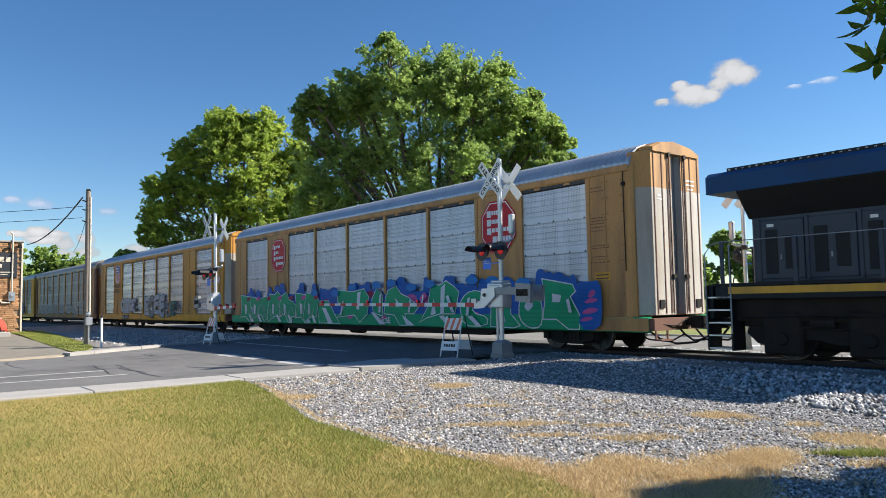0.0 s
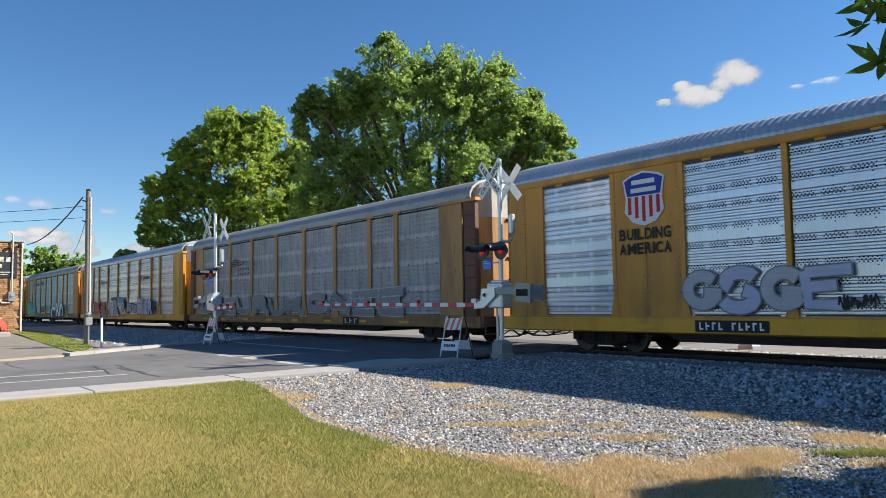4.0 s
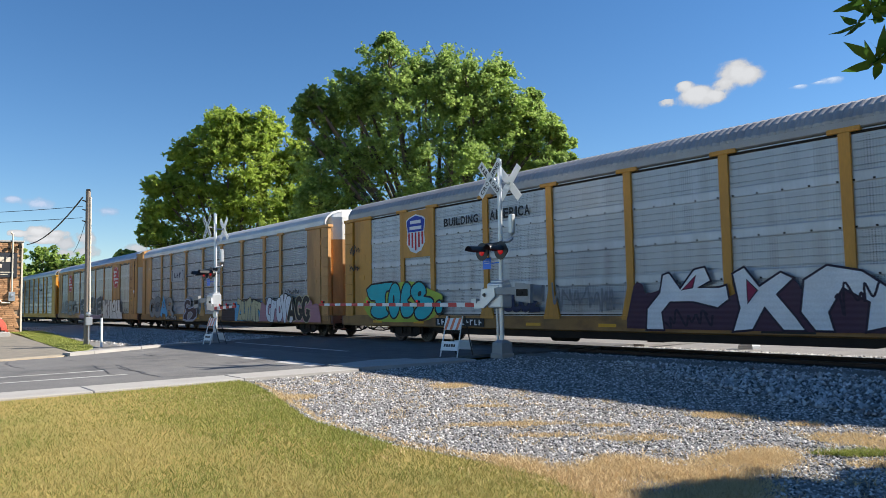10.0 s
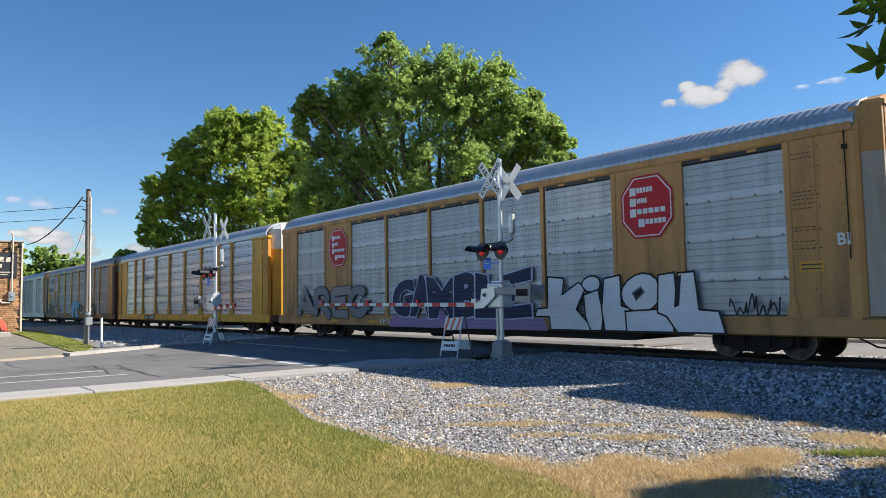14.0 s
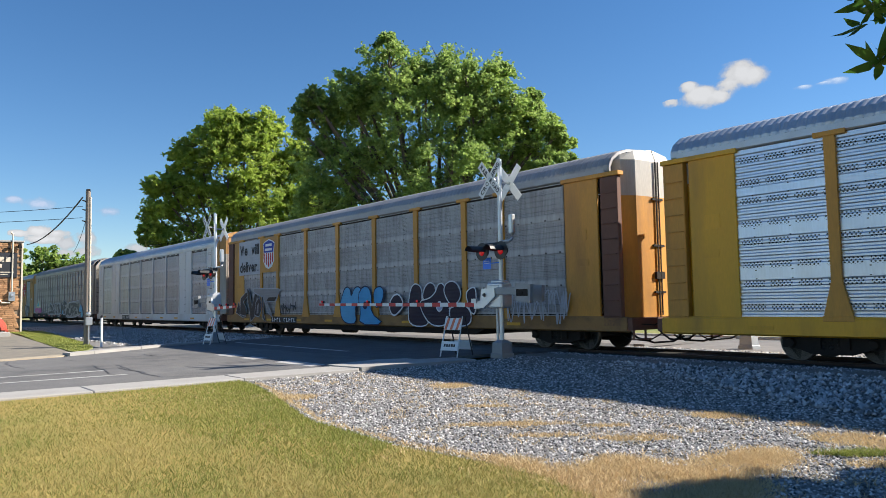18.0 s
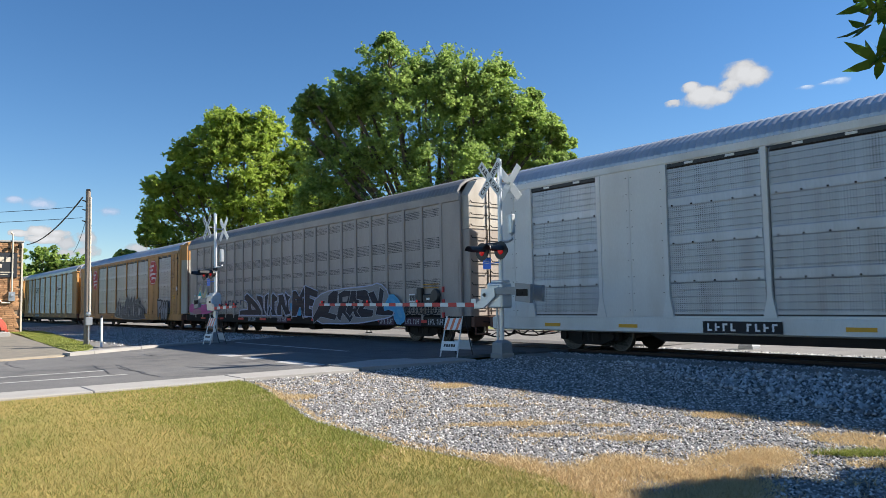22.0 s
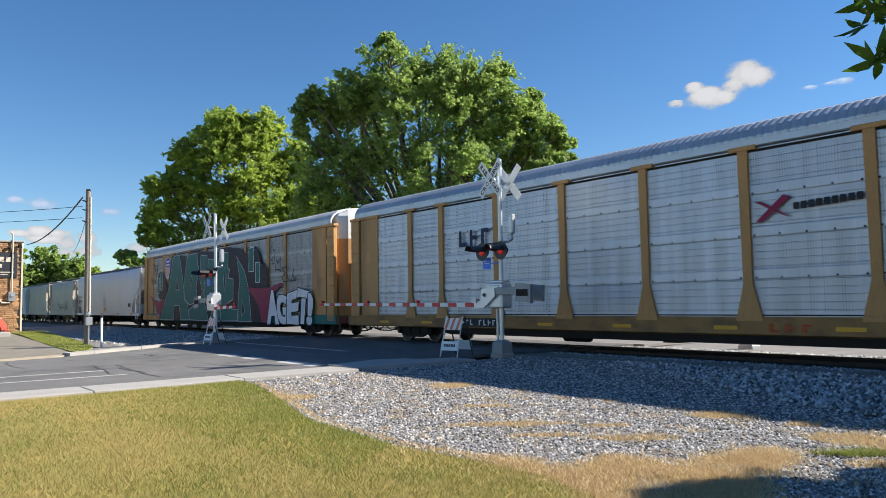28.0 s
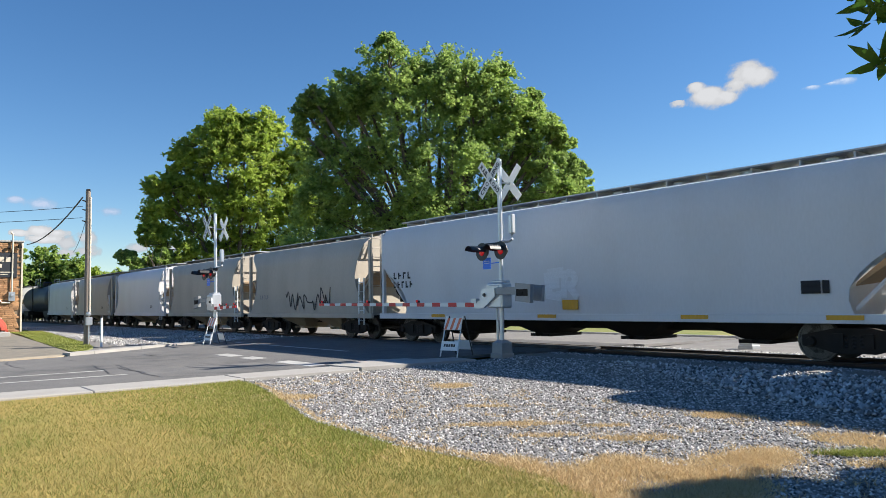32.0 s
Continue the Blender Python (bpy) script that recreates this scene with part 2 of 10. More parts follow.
def ground_mat(name, colors, scales, rough=0.95, bump=0.5, bump_scale=40.0):
    """Two noises blend four colours, from dry to green or pale to dark."""
    m = bpy.data.materials.new(name)
    m.use_nodes = True
    n, l = nodes_of(m)
    b = n["Principled BSDF"]
    b.inputs["Roughness"].default_value, b.inputs["Specular IOR Level"].default_value = rough, 0.2
    tc = n.new("ShaderNodeTexCoord")
    fac = []
    for s, lo, hi in scales:
        t = n.new("ShaderNodeTexNoise")
        t.inputs["Scale"].default_value, t.inputs["Detail"].default_value = s, 6
        l.new(tc.outputs["Object"], t.inputs["Vector"])
        r = n.new("ShaderNodeMapRange")
        r.inputs["From Min"].default_value, r.inputs["From Max"].default_value = lo, hi
        l.new(t.outputs["Fac"], r.inputs["Value"])
        fac.append(r.outputs["Result"])
    mix = []
    for a, c in ((colors[0], colors[1]), (colors[2], colors[3])):
        x = n.new("ShaderNodeMix")
        x.data_type = "RGBA"
        x.inputs["A"].default_value, x.inputs["B"].default_value = (*a, 1), (*c, 1)
        l.new(fac[1], x.inputs["Factor"])
        mix.append(x.outputs["Result"])
    x = n.new("ShaderNodeMix")
    x.data_type = "RGBA"
    l.new(fac[0], x.inputs["Factor"])
    l.new(mix[0], x.inputs["A"])
    l.new(mix[1], x.inputs["B"])
    l.new(x.outputs["Result"], b.inputs["Base Color"])
    t = n.new("ShaderNodeTexNoise")
    t.inputs["Scale"].default_value = bump_scale
    l.new(tc.outputs["Object"], t.inputs["Vector"])
    bp = n.new("ShaderNodeBump")
    bp.inputs["Strength"].default_value, bp.inputs["Distance"].default_value = bump, 0.03
    l.new(t.outputs["Fac"], bp.inputs["Height"])
    l.new(bp.outputs["Normal"], b.inputs["Normal"])
    return m


def island_mat(name, colors, rough=0.85, leaf=0.0, patch=None):
    """Each loose piece takes its own colour from a ramp; leaf: the share of light let through; patch: slow noise that shifts the ramp."""
    m = bpy.data.materials.new(name)
    m.use_nodes = True
    n, l = nodes_of(m)
    b = n["Principled BSDF"]
    b.inputs["Roughness"].default_value, b.inputs["Specular IOR Level"].default_value = rough, 0.3
    geo = n.new("ShaderNodeNewGeometry")
    src = geo.outputs["Random Per Island"]
    if patch:
        tc = n.new("ShaderNodeTexCoord")
        t = n.new("ShaderNodeTexNoise")
        t.inputs["Scale"].default_value, t.inputs["Detail"].default_value = patch, 4
        l.new(tc.outputs["Object"], t.inputs["Vector"])
        r = n.new("ShaderNodeMapRange")
        r.inputs["From Min"].default_value, r.inputs["From Max"].default_value = 0.3, 0.7
        l.new(t.outputs["Fac"], r.inputs["Value"])
        src = math_node(n, l, "ADD", math_node(n, l, "MULTIPLY", src, 0.45), math_node(n, l, "MULTIPLY", r.outputs["Result"], 0.55))
    ramp = n.new("ShaderNodeValToRGB")
    el = ramp.color_ramp.elements
    el[0].color, el[1].color = (*colors[0], 1), (*colors[-1], 1)
    for k, c in enumerate(colors[1:-1]):
        el.new((k + 1) / (len(colors) - 1)).color = (*c, 1)
    l.new(src, ramp.inputs["Fac"])
    l.new(ramp.outputs["Color"], b.inputs["Base Color"])
    if leaf:
        tr = n.new("ShaderNodeBsdfTranslucent")
        l.new(ramp.outputs["Color"], tr.inputs["Color"])
        mx = n.new("ShaderNodeMixShader")
        mx.inputs["Fac"].default_value = leaf
        l.new(b.outputs["BSDF"], mx.inputs[1])
        l.new(tr.outputs["BSDF"], mx.inputs[2])
        l.new(mx.outputs["Shader"], n["Material Output"].inputs["Surface"])
    return m


M_LAWN = ground_mat("mown_lawn", ((0.38, 0.28, 0.095), (0.31, 0.235, 0.075), (0.22, 0.2, 0.055), (0.3, 0.24, 0.08)), ((0.55, 0.42, 0.68), (3.4, 0.35, 0.65)))
M_FIELD = ground_mat("far_grass", ((0.22, 0.23, 0.08), (0.18, 0.215, 0.065), (0.15, 0.19, 0.055), (0.27, 0.25, 0.1)), ((0.05, 0.4, 0.6), (0.7, 0.35, 0.65)))
M_BLADE = island_mat("grass_blade", ((0.16, 0.205, 0.045), (0.25, 0.255, 0.07), (0.37, 0.31, 0.11), (0.49, 0.38, 0.155)), 0.7, 0.3, 0.75)
M_DRY = island_mat("dry_grass_blade", ((0.56, 0.41, 0.21), (0.7, 0.55, 0.32), (0.44, 0.3, 0.15)), 0.8, 0.3)
M_GREENBLADE = island_mat("green_grass_blade", ((0.18, 0.23, 0.05), (0.26, 0.29, 0.065), (0.33, 0.32, 0.09)), 0.7, 0.35)
M_GRIT = ground_mat("gravel_bed", ((0.2, 0.195, 0.19), (0.27, 0.26, 0.255), (0.15, 0.145, 0.14), (0.24, 0.22, 0.2)), ((1.0, 0.35, 0.65), (18, 0.35, 0.65)), 0.95, 0.8, 60)
M_STONE = island_mat("crushed_stone", ((0.05, 0.049, 0.048), (0.22, 0.216, 0.212), (0.42, 0.41, 0.4), (0.74, 0.72, 0.7)), 0.85)
M_BALLAST = island_mat("ballast_stone", ((0.06, 0.06, 0.062), (0.25, 0.25, 0.25), (0.42, 0.418, 0.415), (0.68, 0.675, 0.67)), 0.85)
M_DARKBED = ground_mat("dark_ballast", ((0.05, 0.046, 0.042), (0.075, 0.07, 0.064), (0.035, 0.033, 0.03), (0.06, 0.055, 0.05)), ((1.0, 0.35, 0.65), (20, 0.35, 0.65)), 0.95, 0.9, 45)
M_BASE = mat("signal_base_grey", (0.3, 0.31, 0.32), 0.55, 0.4, 0.12, 4, 50, 0.1, (0.2, 0.17, 0.14), 0.4)
M_ROAD = ground_mat("worn_asphalt", ((0.19, 0.185, 0.18), (0.15, 0.148, 0.147), (0.11, 0.11, 0.112), (0.17, 0.165, 0.16)), ((0.25, 0.4, 0.6), (1.4, 0.35, 0.65)), 0.92, 0.4, 120)
M_ROADDARK = ground_mat("dark_asphalt", ((0.12, 0.12, 0.123), (0.14, 0.139, 0.14), (0.1, 0.1, 0.102), (0.13, 0.129, 0.13)), ((0.3, 0.4, 0.6), (1.6, 0.35, 0.65)), 0.9, 0.4, 120)
M_FARROAD = ground_mat("pale_street", ((0.22, 0.21, 0.2), (0.18, 0.173, 0.167), (0.2, 0.192, 0.185), (0.165, 0.16, 0.155)), ((0.2, 0.4, 0.6), (2.0, 0.35, 0.65)), 0.92, 0.3, 90)
M_DRIVE = ground_mat("worn_driveway", ((0.25, 0.225, 0.185), (0.21, 0.19, 0.16), (0.17, 0.16, 0.14), (0.28, 0.25, 0.2)), ((0.3, 0.4, 0.6), (1.5, 0.35, 0.65)), 0.95, 0.4, 90)
M_CONC_TAN = mat("tan_concrete", (0.4, 0.33, 0.24), 0.9, 0, 0.2, 2, 40, 0.2, (0.25, 0.2, 0.14), 0.4)
M_TAR = mat("tar_seal", (0.03, 0.03, 0.032), 0.6, 0, 0.2, 3, 40, 0.2)
M_LINE = mat("worn_line_paint", (0.46, 0.45, 0.43), 0.7, 0, 0.15, 2, 60, 0.2, (0.2, 0.195, 0.19), 0.75, 3.0)
M_BRICK = mat("stacked_stone", (0.36, 0.2, 0.1), 0.85, 0, 0.3, 3, 30, 0.4, random_tint=0.35)
M_MORTAR = mat("mortar", (0.25, 0.19, 0.13), 0.95, 0, 0.2, 3, 50, 0.3)
M_WOOD = mat("weathered_pole_wood", (0.24, 0.2, 0.165), 0.9, 0, 0.25, 6, 60, 0.5, (0.12, 0.1, 0.085), 0.5, 2.0, (1, 1, 0.15))
M_BARK = mat("bark", (0.12, 0.095, 0.075), 0.95, 0, 0.3, 4, 30, 0.8, stretch=(1, 1, 0.25))
M_LEAF = island_mat("broad_leaves", ((0.19, 0.27, 0.085), (0.27, 0.375, 0.11), (0.34, 0.46, 0.125), (0.43, 0.54, 0.15)), 0.55, 0.58, 0.35)
M_LEAF_WARM = island_mat("yellowish_leaves", ((0.2, 0.28, 0.065), (0.32, 0.42, 0.085), (0.42, 0.52, 0.105), (0.52, 0.6, 0.14)), 0.5, 0.58, 0.3)
M_LEAF_NEAR = island_mat("star_leaves", ((0.03, 0.08, 0.015), (0.05, 0.12, 0.02), (0.07, 0.15, 0.03)), 0.4, 0.35)
M_CANVAS = mat("red_canvas", (0.4, 0.06, 0.035), 0.75, 0, 0.15, 2, 60, 0.1, (0.2, 0.03, 0.02), 0.3)
M_SIGN = mat("dark_signboard", (0.025, 0.028, 0.034), 0.5, 0, 0.15, 2, 40, 0.05)
M_CREAM = mat("cream_paint", (0.62, 0.55, 0.44), 0.6, 0, 0.08, 3, 40, 0.05)
M_ORANGE = mat("orange_sheeting", (0.75, 0.2, 0.09), 0.45, 0, 0.08, 3, 50, 0.03)
M_WIRE = mat("wire", (0.02, 0.02, 0.022), 0.6, 0, 0.1, 3, 30, 0.0)


def lens_mat():
    m = mat("red_lens", (0.25, 0.005, 0.008), 0.25, 0, 0.05, 4, 40, 0.0)
    b = m.node_tree.nodes["Principled BSDF"]
    b.inputs["Emission Color"].default_value, b.inputs["Emission Strength"].default_value = (1.0, 0.03, 0.04, 1), 0.1
    return m


M_LENS = lens_mat()


# ---- mesh helpers ----
class Mesh:
    """Collects vertices and faces; boxes, prisms, tubes and sheets are added to it."""

    def __init__(self):
        self.v, self.f, self.m, self.mi, self.cuts = [], [], [], 0, []

    def use(self, index):
        """Faces added from now on take this material slot."""
        self.mi = index
        return self

    def add(self, vs, fs):
        k = len(self.v)
        self.v.extend(vs)
        self.f.extend(tuple(i + k for i in q) for q in fs)
        self.m.extend([self.mi] * len(fs))
        self.cuts.append((k, len(self.v), len(self.f) - len(fs), len(self.f)))
        return self

    def pieces(self):
        """The shapes added one by one, each as a Mesh of its own."""
        out = []
        for v0, v1, f0, f1 in self.cuts:
            g = Mesh()
            g.add(self.v[v0:v1], [tuple(i - v0 for i in q) for q in self.f[f0:f1]])
            out.append(g)
        return out

    def box(self, x0, x1, y0, y1, z0, z1, c=0.0):
        if c <= 0:
            vs = [(x, y, z) for z in (z0, z1) for x, y in ((x0, y0), (x1, y0), (x1, y1), (x0, y1))]
            return self.add(vs, [(3, 2, 1, 0), (4, 5, 6, 7), (0, 1, 5, 4), (1, 2, 6, 5), (2, 3, 7, 6), (3, 0, 4, 7)])
        ring = lambda d: [(x0 + d, y0), (x1 - d, y0), (x1, y0 + d), (x1, y1 - d), (x1 - d, y1), (x0 + d, y1), (x0, y1 - d), (x0, y0 + d)]
        inner = [(x0 + c, y0 + c), (x1 - c, y0 + c), (x1 - c, y0 + c), (x1 - c, y1 - c), (x1 - c, y1 - c), (x0 + c, y1 - c), (x0 + c, y1 - c), (x0 + c, y0 + c)]
        vs = [(x, y, z0) for x, y in inner] + [(x, y, z0 + c) for x, y in ring(c)] + [(x, y, z1 - c) for x, y in ring(c)] + [(x, y, z1) for x, y in inner]
        fs = [tuple(range(7, -1, -1)), tuple(range(24, 32))]
        for r in range(3):
            fs += [(8 * r + i, 8 * r + (i + 1) % 8, 8 * r + 8 + (i + 1) % 8, 8 * r + 8 + i) for i in range(8)]
        return self.add(vs, fs)

    def prism(self, poly, axis, a, b):
        """A polygon of (u, w) pairs pulled along an axis: x: (y, z), y: (x, z), z: (x, y)."""
        put = {"x": lambda u, w, t: (t, u, w), "y": lambda u, w, t: (u, t, w), "z": lambda u, w, t: (u, w, t)}[axis]
        n = len(poly)
        vs = [put(u, w, a) for u, w in poly] + [put(u, w, b) for u, w in poly]
        return self.add(vs, [tuple(range(n - 1, -1, -1)), tuple(range(n, 2 * n))] + [(i, (i + 1) % n, n + (i + 1) % n, n + i) for i in range(n)])

    def rings(self, rs, closed=True, cap=True):
        """Skin over a list of equal-length vertex rings."""
        n, fs = len(rs[0]), []
        for k in range(len(rs) - 1):
            fs += [(k * n + i, k * n + (i + 1) % n, k * n + n + (i + 1) % n, k * n + n + i) for i in range(n if closed else n - 1)]
        if cap and closed:
            fs += [tuple(range(n - 1, -1, -1)), tuple(range(len(rs) * n - n, len(rs) * n))]
        return self.add([v for r in rs for v in r], fs)

    def tube(self, pts, r, n=8, r1=None):
        """A round bar along a line of points, tapering from r to r1."""
        rs, pts = [], [Vector(p) for p in pts]
        for i, p in enumerate(pts):
            d = (pts[min(i + 1, len(pts) - 1)] - pts[max(i - 1, 0)]).normalized()
            s = d.cross(Vector((0, 0, 1)) if abs(d.z) < 0.95 else Vector((1, 0, 0))).normalized()
            w = s.cross(d)
            q = r if r1 is None else r + (r1 - r) * i / max(1, len(pts) - 1)
            rs.append([tuple(p + (s * math.cos(2 * math.pi * k / n) + w * math.sin(2 * math.pi * k / n)) * q) for k in range(n)])
        return self.rings(rs)

    def lathe(self, prof, axis, c=(0, 0, 0), n=20):
        """A profile of (distance along the axis, radius) spun about the axis through c."""
        put = {"x": lambda t, u, w: (c[0] + t, c[1] + u, c[2] + w), "y": lambda t, u, w: (c[0] + u, c[1] + t, c[2] - w), "z": lambda t, u, w: (c[0] + u, c[1] + w, c[2] + t)}[axis]
        return self.rings([[put(t, r * math.cos(2 * math.pi * k / n), r * math.sin(2 * math.pi * k / n)) for k in range(n)] for t, r in prof])

    def turned(self, m):
        self.v = [tuple(m @ Vector(p)) for p in self.v]
        return self

    def data(self, name, material, smooth=False):
        me = bpy.data.meshes.new(name)
        me.from_pydata(self.v, [], self.f)
        mats = material if isinstance(material, (list, tuple)) else [material]
        for one in mats:
            me.materials.append(one)
        if len(mats) > 1:
            me.polygons.foreach_set("material_index", self.m)
        if smooth:
            me.shade_smooth()
            me.set_sharp_from_angle(angle=radians(35))
        me.update()
        return me


def thing(name, label, category, group="", m=None):
    ob = tagged(new(name), label, category, group)
    ob.empty_display_size = 0.2
    if m is not None:
        ob.matrix_basis = m
    return ob


def part(name, mesh, material, parent, label="", smooth=False, at=None):
    """Links a Mesh, or ready mesh data, as one object under a thing or a part."""
    data = mesh.data(name, material, smooth) if isinstance(mesh, Mesh) else mesh
    ob = new(name, data)
    ob.parent = parent
    if at is not None:
        ob.matrix_basis = at if isinstance(at, Matrix) else Matrix.Translation(at)
    if label:
        ob["label"] = label
    return ob


def setting(name, mesh, material, label, category="", smooth=False):
    ob = new(name, mesh.data(name, material, smooth) if isinstance(mesh, Mesh) else mesh)
    return tagged(ob, label, category or name.replace("_", " "), kind="structure")


# ---- lettering and sprayed paint ----
def make_glyphs(chars, offsets):
    """Flat letter shapes from the built-in font, scaled to a unit box; the plump ones carry an offset."""
    made = {}
    for ch in chars:
        for off in offsets:
            cu = bpy.data.curves.new("glyph", "FONT")
            cu.body, cu.offset, cu.resolution_u, cu.dimensions, cu.fill_mode = ch, off, 3, "2D", "BOTH"
            made[ch, off] = new("glyph", cu)
    dg = bpy.context.evaluated_depsgraph_get()
    out = {}
    for key, ob in made.items():
        me = ob.evaluated_get(dg).to_mesh()
        vs = [(v.co.x, v.co.y) for v in me.vertices]
        fs = [tuple(p.vertices) for p in me.polygons]
        out[key] = (vs, fs)
        ob.evaluated_get(dg).to_mesh_clear()
    for ob in made.values():
        cu = ob.data
        bpy.data.objects.remove(ob)
        bpy.data.curves.remove(cu)
    return out


THIN, BOLD, PLUMP, RIM, FAT = 0.012, 0.03, 0.06, 0.085, 0.11
GLYPH = make_glyphs("ABCDEGHIJKLMNOPRSUVWYZTFdeilorvwum.!", (THIN, BOLD, PLUMP, RIM, FAT))


def box_of(key):
    vs = GLYPH[key][0]
    xs, ys = [p[0] for p in vs], [p[1] for p in vs]
    return min(xs), max(xs), min(ys), max(ys)


def word_mesh(text, w, h, off, seed=0, wob=0.0, grow=0.0, even=False):
    """Letters side by side filling w by h in the x-z plane, facing -y."""
    rnd, g = random.Random(seed), Mesh()
    wide = [0.35 if c in "Iil!.1" else (1.25 if c in "MW" else 1.0) for c in text]
    if not even:
        wide = [1.0 if c == " " else k for c, k in zip(text, wide)]
    unit, x = w / sum(wide), 0.0
    for order, (c, k) in enumerate(zip(text, wide)):
        cw = unit * k
        if c == " ":
            x += cw
            continue
        x0, x1, y0, y1 = box_of((c, BOLD))
        hh = h
        if even and c in "eorvw." :
            hh = h * (0.72 if c != "." else 0.16)
        gap = 0.86 if even else (1.12 if wob else 1.0)
        sx, sz = cw * gap / (x1 - x0), hh / (y1 - y0)
        a, dz, sh = rnd.uniform(-wob, wob), rnd.uniform(-wob, wob) * h * 0.25, rnd.uniform(-wob, wob) * 0.6
        vs, fs = GLYPH[c, off]
        mx, mz = (x0 + x1) / 2, y0
        pts = []
        for u, v in vs:
            px, pz = (u - mx) * sx, (v - mz) * sz
            px += sh * pz
            gx, gz = x + cw / 2 + px * math.cos(a) - pz * math.sin(a), pz * math.cos(a) + px * math.sin(a) + dz
            k1 = wob * h * 0.9
            pts.append((gx + k1 * 0.5 * math.sin(4.3 * gz / h + 2.1 * gx / h + seed), -0.0018 * order if wob else 0.0, gz + k1 * math.sin(3.1 * gx / h + seed * 1.7) * gz / h))
        g.add(pts, fs)
        x += cw
    return g


SPRAY = {}


def lay(car, g, ink, x, z, name="graffiti", label="", y=None):
    """Lays a flat shape on the near side, each one a little proud of the last."""
    SPRAY[car.name] = SPRAY.get(car.name, 0) + 1
    yy = y if y is not None else -1.556 - 0.001 * SPRAY[car.name]
    ink = INK[ink] if isinstance(ink, str) else ink
    many = g.pieces() if 1 < len(g.cuts) <= 60 and not isinstance(ink, list) else [g]
    return [part(name, one, ink, car, label, at=(x, yy, z)) for one in many][0]


def tag_word(car, text, x0, x1, z0, z1, fill, edge, seed=1, wob=0.12, shine=None):
    """Plump overlapping sprayed letters: each outline covers part of the letter before it."""
    w, h = x1 - x0, z1 - z0
    lay(car, word_mesh(text, w, h, RIM, seed, wob), edge, x0, z0, label=f"outlined sprayed letter of the word {text}")
    yy = -1.556 - 0.001 * SPRAY[car.name]
    lay(car, word_mesh(text, w, h, PLUMP, seed, wob), fill, x0, z0, y=yy - 0.0009)
    SPRAY[car.name] += 1 + 2 * len(text)
    if shine:
        lay(car, word_mesh(text, w, h * 0.5, THIN, seed, wob), shine, x0, z0 + h * 0.04)


def blob(w, h, seed, base=0.55, bumps=14):
    """A patch of spray whose upper edge swells in round puffs of many sizes."""
    rnd = random.Random(seed)
    n = max(4, int(w * 1.5))
    puffs = [(rnd.uniform(0, w), h * rnd.uniform(base * 0.7, base), h * rnd.uniform(0.12, 1 - base) * rnd.uniform(0.6, 1.0)) for k in range(n)]
    m = max(20, int(w / 0.05))
    line = []
    for i in range(m + 1):
        x = w * i / m
        z = h * base * (0.86 + 0.1 * math.sin(x * 2.3 + seed) + 0.05 * math.sin(x * 5.9))
        for cx, cz, r in puffs:
            if abs(x - cx) < r:
                z = max(z, cz + math.sqrt(r * r - (x - cx) ** 2))
        line.append((x, min(z, h) * min(1.0, 0.25 + 4 * min(x, w - x) / max(h, 0.3))))
    return Mesh().rings([[(x, 0, 0) for x, z in line], [(x, 0, z) for x, z in line]], closed=False)


def outline(pts, t):
    """A closed line of even width round a polygon in the x-z plane."""
    n, a, b = len(pts), [], []
    for i in range(n):
        p, q, r = Vector(pts[i - 1]), Vector(pts[i]), Vector(pts[(i + 1) % n])
        d, e = (q - p).normalized(), (r - q).normalized()
        m = Vector((-d.y - e.y, d.x + e.x))
        m = m.normalized() * min(1.8, 1 / max(0.35, m.length / 2)) * t / 2 if m.length > 1e-6 else Vector((-d.y, d.x)) * t / 2
        a.append((q.x + m.x, 0, q.y + m.y))
        b.append((q.x - m.x, 0, q.y - m.y))
    return Mesh().rings([a + a[:1], b + b[:1]], closed=False)


def rounded(pts, times):
    for k in range(times):
        pts = [(p[0] * u + q[0] * (1 - u), p[1] * u + q[1] * (1 - u)) for p, q in zip(pts, pts[1:] + pts[:1]) for u in (0.75, 0.25)]
    return pts


def letter(car, pts, fill, edge, t=0.05, soft=0, label="", glow=None):
    """One freely drawn sprayed shape: fill, a thin edge line, and a broad glow behind it if given."""
    pts = rounded(pts, soft)
    if glow:
        lay(car, outline(pts, t * 4), glow, 0, 0)
    if fill:
        lay(car, Mesh().add([(x, 0, z) for x, z in pts], [tuple(range(len(pts)))]), fill, 0, 0, label=label)
    if edge:
        lay(car, outline(pts, t), edge, 0, 0)


def band(pts, width, grow):
    """A ribbon of even width along a line in the x-z plane."""
    g, n = Mesh(), len(pts)
    sides = []
    for i, p in enumerate(pts):
        d = (Vector(pts[min(i + 1, n - 1)]) - Vector(pts[max(i - 1, 0)])).normalized()
        k = width / 2 + grow
        e = grow * (-1 if i == 0 else (1 if i == n - 1 else 0))
        q = Vector(p) + d * e
        sides.append(((q.x - d.y * k, q.y + d.x * k), (q.x + d.y * k, q.y - d.x * k)))
    return sides


